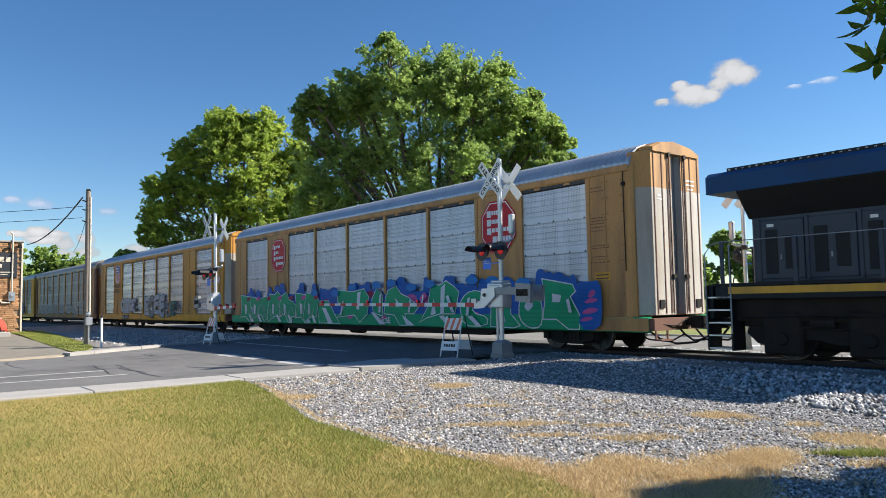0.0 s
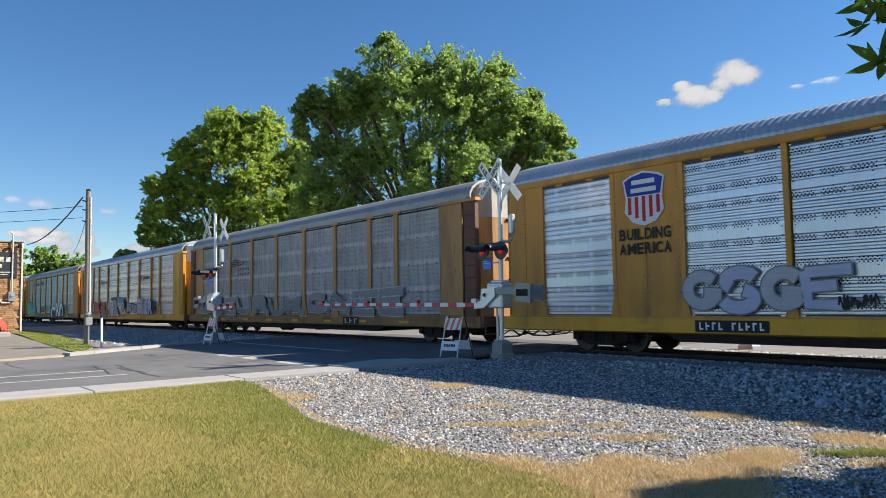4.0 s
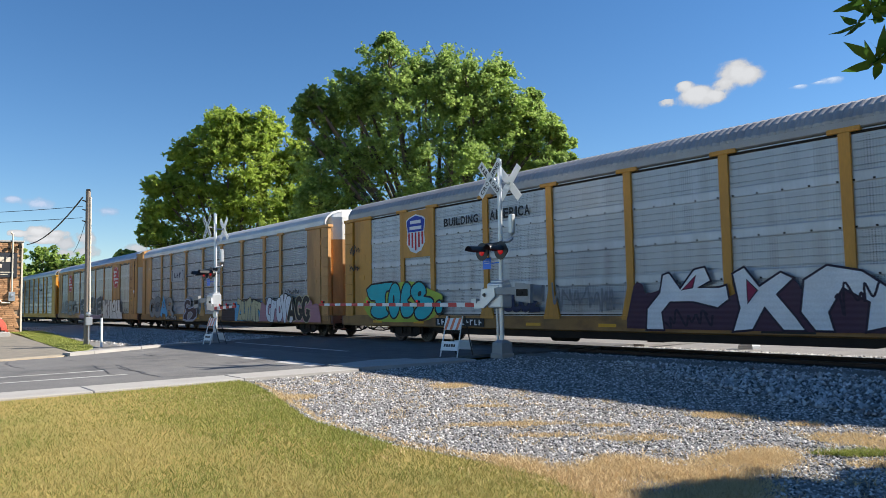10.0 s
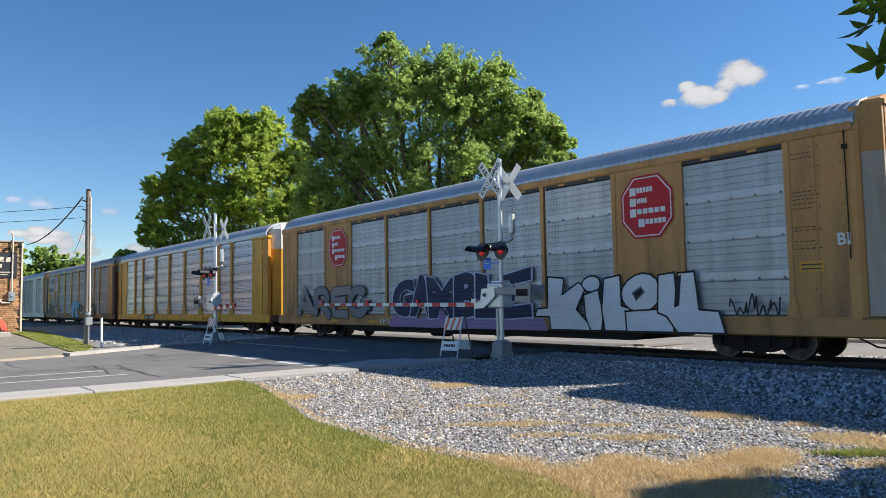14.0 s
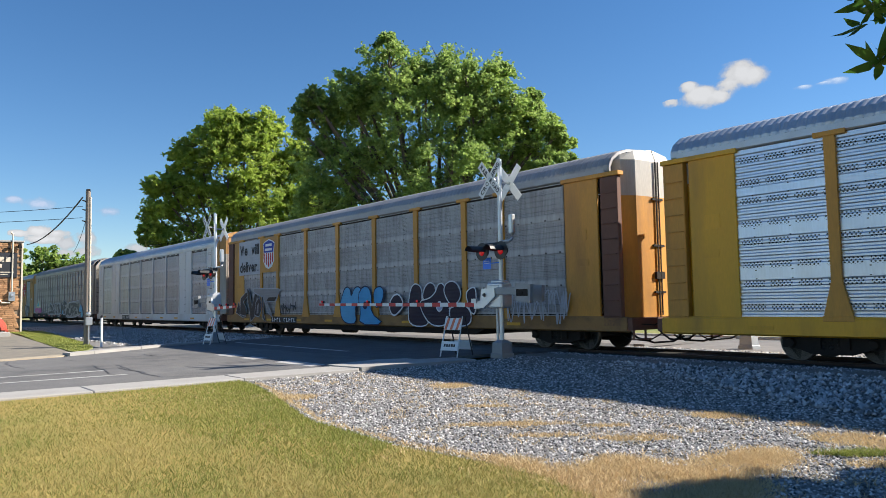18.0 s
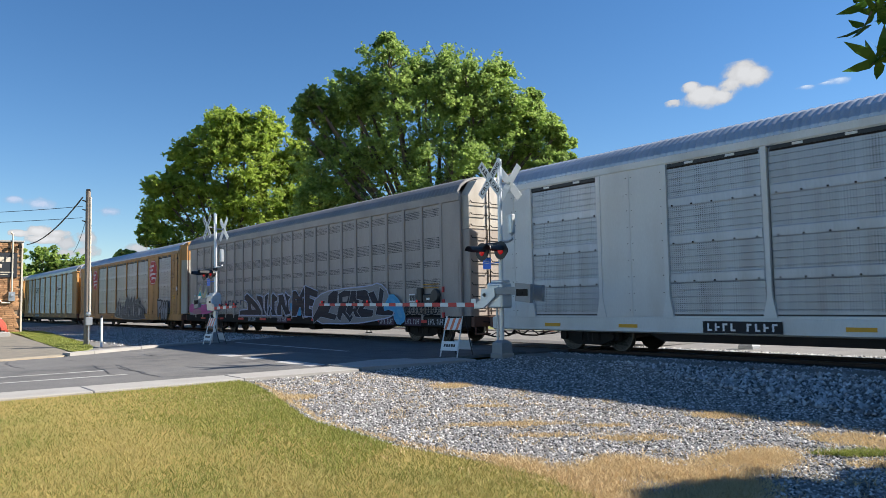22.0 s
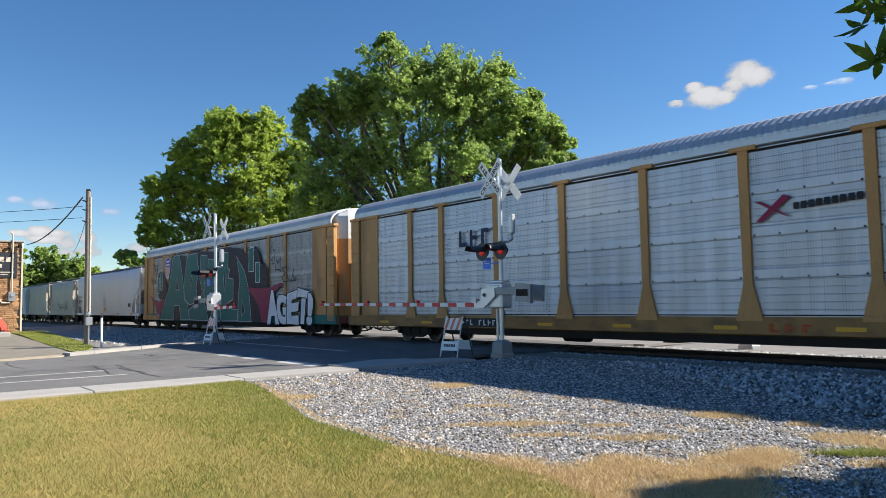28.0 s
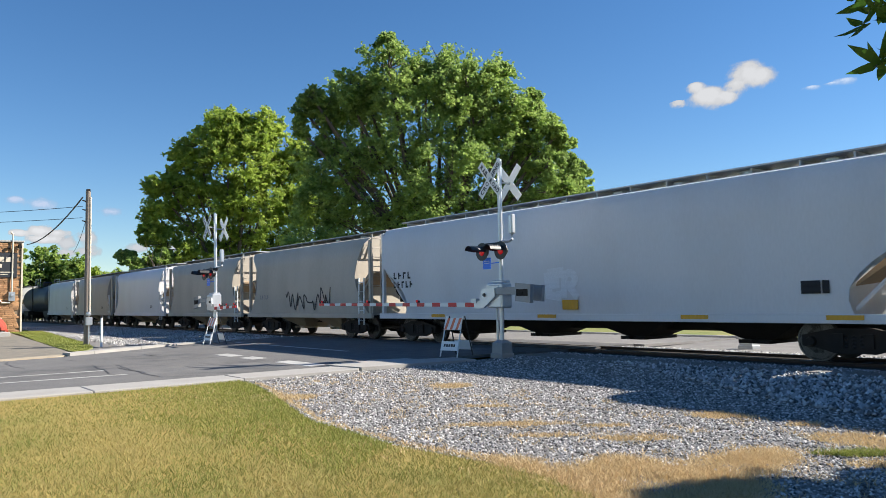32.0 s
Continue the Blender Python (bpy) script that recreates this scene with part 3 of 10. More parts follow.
def strokes(w, h, rnd):
    """Strokes of one wild-style character: stems, hooks, loops and arrows in different mixes."""
    t, kind = min(w, h) * rnd.uniform(0.24, 0.36), rnd.randrange(6)
    lean = rnd.uniform(-0.16, 0.2) * w
    arc = lambda cx, cz, rx, rz, a, b, n=9: [(cx + rx * math.cos(radians(a + (b - a) * i / n)), cz + rz * math.sin(radians(a + (b - a) * i / n))) for i in range(n + 1)]
    if kind == 0:
        return t, [[(w * 0.15, 0.04 * h), (w * 0.2 + lean, h * 0.95)], arc(w * 0.45 + lean * 0.6, h * 0.68, w * 0.32, h * 0.24, 150, -120), [(w * 0.45, h * 0.45), (w * 0.9, h * 0.02)]]
    if kind == 1:
        return t, [arc(w * 0.5 + lean * 0.5, h * 0.5, w * 0.36, h * 0.4, 40, 330, 13), [(w * 0.55, h * 0.4), (w * 0.95, h * 0.36)]]
    if kind == 2:
        return t, [[(w * 0.1, h * 0.05), (w * 0.48 + lean, h * 0.98), (w * 0.9, h * 0.05)], [(w * 0.28, h * 0.36), (w * 0.74, h * 0.34)]]
    if kind == 3:
        return t, [arc(w * 0.52, h * 0.72, w * 0.34, h * 0.2, 20, 230), arc(w * 0.48, h * 0.28, w * 0.36, h * 0.22, 70, -170)]
    if kind == 4:
        return t, [[(w * 0.14, h * 0.95), (w * 0.2, h * 0.1), (w * 0.85, h * 0.08)], [(w * 0.2, h * 0.54), (w * 0.75, h * 0.58)], [(w * 0.16, h * 0.92), (w * 0.9 + lean, h * 0.97)]]
    return t, [arc(w * 0.5, h * 0.36, w * 0.36, h * 0.34, 180, 360), [(w * 0.14, h * 0.34), (w * 0.12 + lean, h)], [(w * 0.86, h * 0.34), (w * 0.9 + lean, h * 1.04)]]


def wild(car, x0, x1, z0, z1, fills, edge, seed=1, unit=1.1, label="sprayed wild-style lettering"):
    """Unreadable interlocked lettering: fat strokes in an edge colour with the fill on top."""
    n, rnd = max(2, int((x1 - x0) / unit)), random.Random(seed)
    step = (x1 - x0) / n
    under, tops = Mesh(), {f: Mesh() for f in fills}
    for i in range(n):
        w, h = step * 1.14, (z1 - z0) * rnd.uniform(0.82, 1.0)
        dz = rnd.uniform(0, z1 - z0 - h)
        t, lines = strokes(w, h, rnd)
        for j, line in enumerate(lines):
            for g, grow, y in ((under, 0.035, 0.0), (tops[fills[i % len(fills)]], 0.0, 0.0)):
                sides = band([(px + step * i - 0.07 * w, pz + dz) for px, pz in line], t, grow)
                yy = -0.0007 * (i % 3) - 0.0002 * j
                g.rings([[(p[0], yy, p[1]) for p, q in sides], [(q[0], yy, q[1]) for p, q in sides]], closed=False)
    lay(car, under, edge, x0, z0, label=label)
    for f, g in tops.items():
        lay(car, g, f, x0, z0)


def scribble(car, x0, x1, z0, z1, ink, seed=1, r=0.02, turns=14, label="thin sprayed tag"):
    """A handwritten line of uneven loops and hooks that cannot be read."""
    rnd, pts, n = random.Random(seed), [], turns * 2
    key = []
    for k in range(n + 3):
        high = rnd.uniform(0.55, 1.0) if k % 2 else rnd.uniform(0.0, 0.35)
        if rnd.random() < 0.2:
            high = rnd.uniform(0.3, 0.7)
        key.append((x0 + (x1 - x0) * (k - 1 + rnd.uniform(-0.9, 0.9)) / n, z0 + (z1 - z0) * high))
    for a, b, c, d in zip(key, key[1:], key[2:], key[3:]):
        for i in range(6):
            u = i / 6
            pts.append(tuple(0.5 * (2 * q + (e - p) * u + (2 * p - 5 * q + 4 * e - f) * u * u + (3 * q - p - 3 * e + f) * u ** 3) for p, q, e, f in zip(a, b, c, d)))
    sides = band(pts, r * 2, 0.0)
    g = Mesh().rings([[(p[0], -0.00003 * i, p[1]) for i, (p, q) in enumerate(sides)], [(q[0], -0.00003 * i, q[1]) for i, (p, q) in enumerate(sides)]], closed=False)
    lay(car, g, ink, 0, 0, label=label)


def bars(car, x0, x1, z0, z1, ink, n=1, back=None, name="stencil_mark", label=""):
    """Writing that stays unreadable: a row of short bars, on a backing plate if given."""
    if back:
        lay(car, Mesh().box(-0.08, x1 - x0 + 0.08, -0.002, 0.004, -0.05, z1 - z0 + 0.05), back, x0, z0, name, label, y=-1.552)
    w = (x1 - x0) / n
    g = Mesh()
    for k in range(n):
        if n > 8 and k == 4:
            continue
        tall = z1 - z0
        a, b, c = w * (k + 0.2), w * (k + 0.44), w * (k + 0.8)
        lo, hi = tall * (0.0, 0.4, 0.76)[k % 3], tall * (0.24, 0.64, 1.0)[k % 3]
        g.prism([(a, 0), (b, 0), (b, lo), (c, lo), (c, hi), (b, hi), (b, tall), (a, tall)], "y", -0.003, 0.0)
    lay(car, g, ink, x0, z0, name, "" if back else label, y=-1.558)


def octagon(car, x, z, w, h):
    """Red octagon herald with a white rim and white bars."""
    oct8 = lambda a, b: [(-a, -b * 0.45), (-a * 0.5, -b), (a * 0.5, -b), (a, -b * 0.45), (a, b * 0.45), (a * 0.5, b), (-a * 0.5, b), (-a, b * 0.45)]
    for k, ink, dy in ((1.0, "flag_red", 0), (0.94, "white", 1), (0.9, "flag_red", 2)):
        lay(car, Mesh().add([(u, 0, v) for u, v in oct8(w / 2 * k, h / 2 * k)], [tuple(range(8))]), ink, x, z, "herald", "red octagonal herald" if dy == 0 else "", y=-1.54 - 0.003 * dy)
    g = Mesh()
    for k, (a, b) in enumerate(((-0.32, 0.1), (-0.32, -0.02), (-0.32, 0.34), (-0.16, 0.34))):
        zz = h * (0.26 - 0.17 * k)
        g.add([(w * a, 0, zz - h * 0.07), (w * (a + 0.12), 0, zz - h * 0.07), (w * (a + 0.12), 0, zz + h * 0.06), (w * a, 0, zz + h * 0.06)], [(0, 1, 2, 3)])
        for i in range(5):
            u = a + 0.14 + (b - a - 0.1) * i / 5
            g.add([(w * u, 0, zz - h * 0.03), (w * (u + (b - a - 0.1) * 0.16), 0, zz - h * 0.03), (w * (u + (b - a - 0.1) * 0.16), 0, zz + h * 0.05), (w * u, 0, zz + h * 0.05)], [(0, 1, 2, 3)])
    lay(car, g, "white", x, z, "herald", y=-1.55)


def shield(car, x, z, w, h):
    """Shield herald: blue head, red and white stripes."""
    def shape(k):
        a, b = w / 2 * k, h / 2 * k
        return [(0, -b), (a * 0.55, -b * 0.86), (a * 0.95, -b * 0.45), (a * 0.86, 0), (a, b * 0.72), (a * 0.7, b * 0.86), (0, b), (-a * 0.7, b * 0.86), (-a, b * 0.72), (-a * 0.86, 0), (-a * 0.95, -b * 0.45), (-a * 0.55, -b * 0.86)]
    lay(car, Mesh().add([(u, 0, v) for u, v in shape(1)], [tuple(range(12))]), "white", x, z, "herald", "shield herald with red and white stripes", y=-1.54)
    a, b = w / 2 * 0.92, h / 2 * 0.93
    lay(car, Mesh().add([(-a * 0.86, 0, b * 0.12), (a * 0.86, 0, b * 0.12), (a, 0, b * 0.72), (a * 0.7, 0, b * 0.86), (0, 0, b), (-a * 0.7, 0, b * 0.86), (-a, 0, b * 0.72)], [tuple(range(7))]), "flag_blue", x, z, "herald", y=-1.545)
    g = Mesh()
    for k in range(5):
        u = -0.74 + 0.37 * k
        low = -0.5 - 0.4 * (1 - abs(u))
        g.add([(a * (u - 0.09), 0, b * low), (a * (u + 0.09), 0, b * low), (a * (u + 0.09), 0, b * 0.08), (a * (u - 0.09), 0, b * 0.08)], [(0, 1, 2, 3)])
    lay(car, g, "flag_red", x, z, "herald", y=-1.545)
    g = Mesh().box(-a * 0.6, a * 0.6, -0.002, 0, b * 0.56, b * 0.74).box(-a * 0.66, a * 0.66, -0.002, 0, b * 0.24, b * 0.42)
    lay(car, g, "white", x, z, "herald", y=-1.548)


def slogan(car, text, x0, x1, z0, z1, ink="black", off=None):
    lay(car, word_mesh(text, x1 - x0, z1 - z0, BOLD if off is None else off, even=True), ink, x0, z0, "slogan", f"painted words {text}", y=-1.545)


def crossed(car, x, z, w):
    """A red saltire emblem with a dark bar beside it."""
    g = Mesh()
    for s in (-1, 1):
        g.add([(-0.5 * w * 0.36, 0, -s * 0.1 * w - 0.04), (-0.3 * w * 0.36, 0, -s * 0.1 * w - 0.05), (0.5 * w * 0.36, 0, s * 0.1 * w), (0.3 * w * 0.36, 0, s * 0.1 * w + 0.06)], [(0, 1, 2, 3)])
    lay(car, g, "crimson", x + 0.16 * w, z, "herald", "red crossed emblem", y=-1.545)
    n = 9
    g = Mesh()
    for k in range(n):
        g.box(w * (0.36 + 0.07 * k), w * (0.36 + 0.07 * k + 0.055), -0.002, 0, -0.07 + 0.008 * k, 0.09 + 0.008 * k)
    lay(car, g, "black", x, z, "herald", y=-1.545)


# ---- the train ----
SPEED = 12.46
# metres gained on the even speed at each second
GAIN = [0.8, 0.74, 0.78, 0.61, 0.4, 0.25, 0.13, -0.12, -0.05, 0, -0.14, 0.44, 0.16, 0.3, 0.03, -0.1, -0.25, -0.36, -0.17, -0.32, -0.09, -0.42, -0.37, 0.39, -0.54, 0.06, 0.07, 0.07, 0.07, 0, 0.22, 0.62, 0.66]
WHEELSETS = {}


def wheelset_mesh(r, name):
    g = Mesh().lathe([(-1.0, 0.08), (1.0, 0.08)], "y", n=10)
    for s in (-1, 1):
        g.use(0).lathe([(s * 0.68, 0.1), (s * 0.69, r * 0.8), (s * 0.67, r * 0.82), (s * 0.67, r + 0.02), (s * 0.71, r + 0.02), (s * 0.715, r)][::s], "y", n=28)
        g.use(1).lathe([(s * 0.715, r), (s * 0.8, r - 0.004)][::s], "y", n=28)
        g.use(1).lathe([(s * 0.8, r - 0.004), (s * 0.802, r - 0.03)][::s], "y", n=28)
        g.use(0).lathe([(s * 0.802, r - 0.03), (s * 0.78, r * 0.78), (s * 0.76, r * 0.45), (s * 0.8, r * 0.3), (s * 0.84, 0.1), (s * 0.86, 0.0)][::s], "y", n=28)
        for k in range(3):
            a = k * 2.094
            g.box(r * 0.52 * math.cos(a) - 0.03, r * 0.52 * math.cos(a) + 0.03, s * 0.80 - 0.02, s * 0.80 + 0.02, r * 0.52 * math.sin(a) - 0.03, r * 0.52 * math.sin(a) + 0.03)
    return g.data(name, [M_WHEEL, M_TREAD], True)


def side_frame_mesh(wb, r):
    """Cast truck side frame with its arch bars, spring window and journal boxes."""
    h, g = wb / 2, Mesh()
    g.prism([(-h - 0.2, r + 0.14), (-h - 0.2, r - 0.1), (-h + 0.16, r - 0.14), (-0.42, r - 0.24), (0.42, r - 0.24), (h - 0.16, r - 0.14), (h + 0.2, r - 0.1),
             (h + 0.2, r + 0.14), (h - 0.1, r + 0.2), (0.36, r + 0.3), (-0.36, r + 0.3), (-h + 0.1, r + 0.2)], "y", -1.13, -0.98)
    for s in (-1, 1):
        g.lathe([(-1.2, 0.0), (-1.2, 0.09), (-1.1, 0.13), (-0.95, 0.13)], "y", (s * h, 0, r), 14)
        g.prism([(s * 0.3 - 0.1, r - 0.12), (s * 0.3 + 0.1, r - 0.12), (s * 0.3 + 0.1, r + 0.18), (s * 0.3 - 0.1, r + 0.18)], "y", -1.18, -1.12)
    return g.data("side_frame", M_STEEL_DARK)


def springs_mesh(r):
    g = Mesh()
    for k in (-1, 0, 1):
        g.lathe([(-0.14 + 0.04 * i, 0.075 if i % 2 else 0.055) for i in range(8)], "z", (0.17 * k, -1.08, r), 10)
    return g.data("spring_nest", M_WHEEL)


def truck_kit(r, wb):
    return dict(r=r, wb=wb, wheel=wheelset_mesh(r, "wheelset"), side=side_frame_mesh(wb, r), spring=springs_mesh(r),
                bolster=Mesh().box(-0.2, 0.2, -1.0, 1.0, r - 0.08, r + 0.28, 0.03).data("bolster", M_STEEL_DARK),
                beam=Mesh().box(-wb / 2 + 0.2, wb / 2 - 0.2, -0.9, -0.8, r - 0.16, r - 0.06).data("brake_beam", M_UNDER))


KIT_SMALL, KIT_BIG = truck_kit(0.42, 1.73), truck_kit(0.46, 1.78)


def add_truck(car, x, kit):
    t = part("truck", kit["bolster"], None, car, "cast steel freight truck", at=(x, 0, 0))
    part("side_frame", kit["side"], None, t)
    part("side_frame", kit["side"], None, t, at=pose(0, 0, 0, 0, 0, 180))
    part("spring_nest", kit["spring"], None, t)
    part("spring_nest", kit["spring"], None, t, at=pose(0, 0, 0, 0, 0, 180))
    part("brake_beam", kit["beam"], None, t)
    part("brake_beam", kit["beam"], None, t, at=(0, 1.7, 0))
    for s in (-1, 1):
        w = part("wheelset", kit["wheel"], None, t, "steel wheels with polished rims", at=(s * kit["wb"] / 2, 0, kit["r"]))
        WHEELSETS.setdefault((kit["r"], s), []).append(w)


def coupler_mesh(sign):
    """Knuckle coupler with its shank, a cut lever and two air hoses; sign: the way it faces."""
    g = Mesh().box(*sorted((-0.9 * sign, 0.35 * sign)), -0.1, 0.1, 0.72, 0.92)
    g.prism([(0.3 * sign, -0.17), (0.62 * sign, -0.15), (0.66 * sign, 0.0), (0.5 * sign, 0.17), (0.3 * sign, 0.15)], "z", 0.66, 0.98)
    g.tube([(0.06 * sign, -1.4, 0.8), (0.16 * sign, -0.6, 0.74), (0.3 * sign, -0.1, 0.98)], 0.018, 6)
    for y in (-0.32, 0.4):
        g.tube([(0.0, y, 0.72), (0.2 * sign, y, 0.5), (0.42 * sign, y * 0.8, 0.34), (0.7 * sign, y * 0.6, 0.36)], 0.028, 6)
    return g.data("coupler", M_STEEL_DARK, True)


COUPLER = {s: coupler_mesh(s) for s in (-1, 1)}
NEAR, FAR = Matrix.Identity(4), Matrix.Rotation(math.pi, 4, "Z")


def roof_mesh(x0, x1, prof, step, rib, material):
    """Arched sheet roof with cross ribs, 3 cm thick."""
    n = int((x1 - x0) / step)
    g, rs = Mesh(), []
    mid = (0, prof[len(prof) // 2][1] - 1.6)
    for i in range(n + 1):
        k = rib * (0, 0.75, 1, 0.75)[i % 4]
        ring = []
        for y, z in prof:
            d = Vector((y, z - mid[1])).normalized() * k
            ring.append((x0 + (x1 - x0) * i / n, y + d.x, z + d.y))
        ring += [(x0 + (x1 - x0) * i / n, y * 0.97, z - 0.05) for y, z in reversed(prof)]
        rs.append(ring)
    return g.rings(rs).data("roof", material)


def sheet_mesh(w, z0, z1, period, amp, material, name="panel", tiers=0):
    """A ribbed side sheet of width w facing -y, with its lips; tiers: raised cover bands between punched tiers."""
    g, pts, z = Mesh(), [(0.06, z0), (0.0, z0)], z0
    while z < z1 - period:
        if not tiers and abs((z + period / 2 - z0) / 0.96 % 1.0 - (1.0 if (z + period / 2 - z0) / 0.96 % 1.0 > 0.5 else 0.0)) < 0.13 and z > z0 + 0.2:
            z += period
            continue
        pts += [(0.0, z + period * 0.84), (amp, z + period * 0.88), (amp, z + period * 0.95), (0.0, z + period)] if tiers == 4 else [(0.0, z + period * 0.3), (amp, z + period * 0.5), (amp, z + period * 0.8), (0.0, z + period)]
        z += period
    pts += [(0.0, z1), (0.06, z1)]
    g.rings([[(x, y, zz) for y, zz in pts] for x in (0, w)], cap=False)
    if tiers:
        step = (z1 - z0) / tiers
        if tiers == 4:
            # dark strips paint the shade in the gaps along head and foot
            g.use(1).box(0.03, w - 0.03, -0.006, 0.0, z1 - 0.09, z1 - 0.03).box(0.03, w - 0.03, -0.006, 0.0, z0 + 0.02, z0 + 0.05).use(0)
        for k in range(1, tiers):
            zz = z0 + step * k
            if tiers == 5:
                # black strip paints the shade in the recess between two tiers
                g.use(1).box(0.02, w - 0.02, -0.012, 0.0, zz - 0.026, zz + 0.026)
                g.use(2)
                for x in (0.04, w * 0.5, w - 0.12):
                    g.box(x, x + 0.05, -0.04, -0.01, zz - 0.01, zz + 0.07)
                g.use(0)
                continue
            g.prism([(0.0, zz - 0.13), (-0.012, zz - 0.1), (-0.012, zz + 0.1), (0.0, zz + 0.13)], "x", 0.02, w - 0.02)
            for j in range(5):
                x = w * (0.06 + 0.22 * j)
                g.use(1).box(x - 0.02, x + 0.02, -0.03, -0.01, zz - 0.1, zz - 0.06).use(0)
    if not tiers and period < 0.2:
        for k in range(1, 4):
            zz = z0 + 0.96 * k
            g.use(1)
            for x in (0.05, w * 0.35, w * 0.66, w - 0.05):
                g.box(x - 0.016, x + 0.016, -0.012, 0.0, zz - 0.11, zz - 0.085).box(x - 0.016, x + 0.016, -0.012, 0.0, zz + 0.085, zz + 0.11)
            g.use(0)
        return g.data(name, [material, M_UNDER])
    return g.data(name, [material, M_BLACK, M_ALU] if tiers == 5 else ([material, M_UNDER] if tiers else material))


CACHE = {}


def cached(key, make):
    if key not in CACHE:
        CACHE[key] = make()
    return CACHE[key]


def both_sides(name, data, car, x, y, ln, label="", z=0.0):
    """One piece on the near side, and its twin turned about the car's middle on the far side."""
    a = part(name, data, None, car, label, at=(x, -y, z))
    part(name, data, None, car, label, at=pose(ln - x, y, z, 0, 0, 180))
    return a


LEN = 26.9
SEALED = [("blank", 0.35, 1.75), ("panel", 1.75, 4.4), ("blank", 4.4, 6.5), ("panel", 6.6, 9.1), ("panel", 9.3, 11.85), ("panel", 12.05, 14.7), ("panel", 14.9, 17.45), ("panel", 17.65, 20.2),
          ("blank", 20.25, 22.3), ("panel", 22.3, 25.0), ("blank", 25.0, 26.2)]
POSTS = (4.3, 6.15, 9.0, 11.85, 14.7, 17.5, 20.25, 22.1)
ARCH_HIGH = [(-1.5, 5.02), (-1.49, 5.14), (-1.36, 5.36), (-1.1, 5.55), (-0.72, 5.68), (0, 5.74), (0.72, 5.68), (1.1, 5.55), (1.36, 5.36), (1.49, 5.14), (1.5, 5.02)]


def underframe(car, ln, sill_mat, kit, x1, x2, skirt=0.36):
    if skirt:
        part("low_deck", cached(("low", ln), lambda: Mesh().prism([(5.6, 0.64), (6.3, skirt), (ln - 6.3, skirt), (ln - 5.6, 0.64)], "y", -1.4, 1.4).data("low_deck", M_UNDER)), None, car)
    both_sides("side_sill", cached(("sill", ln, sill_mat.name), lambda: Mesh().prism([(0, 0.6), (0, 0.95), (0.1, 0.98), (0.16, 0.95), (0.16, 0.6), (0.1, 0.56)], "x", 0, ln).data("side_sill", sill_mat)), car, 0.0, 1.53, ln)
    part("deck", cached(("deck", ln), lambda: Mesh().box(0.02, ln - 0.02, -1.42, 1.42, 0.62, 0.9).data("deck", M_UNDER)), None, car)
    part("centre_sill", cached(("centre", ln), lambda: Mesh().prism([(1.0, 0.64), (2.2, 0.62), (6.6, 0.58), (7.6, 0.32), (ln - 7.6, 0.32), (ln - 6.6, 0.58), (ln - 2.2, 0.62), (ln - 1.0, 0.64)], "y", -0.4, 0.4).data("centre_sill", M_UNDER)), None, car)
    part("brake_gear", cached(("gear", ln), lambda: Mesh().lathe([(0, 0.02), (0.02, 0.2), (0.9, 0.2), (0.92, 0.02)], "x", (ln * 0.42, -0.85, 0.42), 14).tube([(ln * 0.3, -0.7, 0.45), (ln * 0.7, -0.7, 0.45)], 0.03, 6).box(ln * 0.55, ln * 0.55 + 0.5, -1.0, -0.6, 0.3, 0.56).data("brake_gear", M_UNDER, True)), None, car)
    if skirt:
        for x in (2.6, 5.3, 8.3, 11.1, 13.9, 16.9, 19.7, 22.6):
            both_sides("reflector", cached("yrefl", lambda: Mesh().box(-0.3, 0.3, -0.01, 0.0, 0.7, 0.79).data("reflector", M_YEL_BRIGHT)), car, x, 1.536, ln)
    for x in (x1, x2):
        add_truck(car, x, kit)
    part("coupler", COUPLER[-1], None, car, at=(-0.05, 0, 0))
    part("coupler", COUPLER[1], None, car, at=(ln + 0.05, 0, 0))
    for end in (0, 1):
        turn = NEAR if end else Matrix.Translation((ln, 0, 0)) @ FAR
        part("end_sill", cached(("esill", ln), lambda: Mesh().prism([(-1.5, 0.62), (1.5, 0.62), (1.5, 0.94), (-1.5, 0.94)], "x", ln - 0.1, ln + 0.16).box(ln + 0.1, ln + 0.3, -1.45, -0.9, 0.36, 0.4).box(ln + 0.12, ln + 0.16, -1.45, -1.4, 0.36, 0.66).box(ln + 0.12, ln + 0.16, -0.95, -0.9, 0.36, 0.66).data("end_sill", M_BROWN)), None, car, at=turn)
        part("air_hose", cached(("hose", ln), lambda: Mesh().tube([(ln - 0.3, -1.1, 0.6), (ln - 0.05, -1.0, 0.4), (ln + 0.25, -0.7, 0.27), (ln + 0.6, -0.35, 0.3), (ln + 0.85, -0.2, 0.45)], 0.03, 6).tube([(ln - 0.9, -0.9, 0.58), (ln - 0.5, -0.85, 0.36), (ln, -0.6, 0.3), (ln + 0.3, -0.45, 0.5)], 0.022, 6).data("air_hose", M_STEEL_DARK, True)), None, car, at=turn)


def ladder_mesh(h, w, material, n=10):
    g = Mesh().box(0, 0.04, -0.05, 0, 0, h).box(w - 0.04, w, -0.05, 0, 0, h)
    for k in range(n):
        g.tube([(0.02, -0.07, h * (k + 0.5) / n), (w - 0.02, -0.07, h * (k + 0.5) / n)], 0.013, 5)
    return g.data("ladder", material)


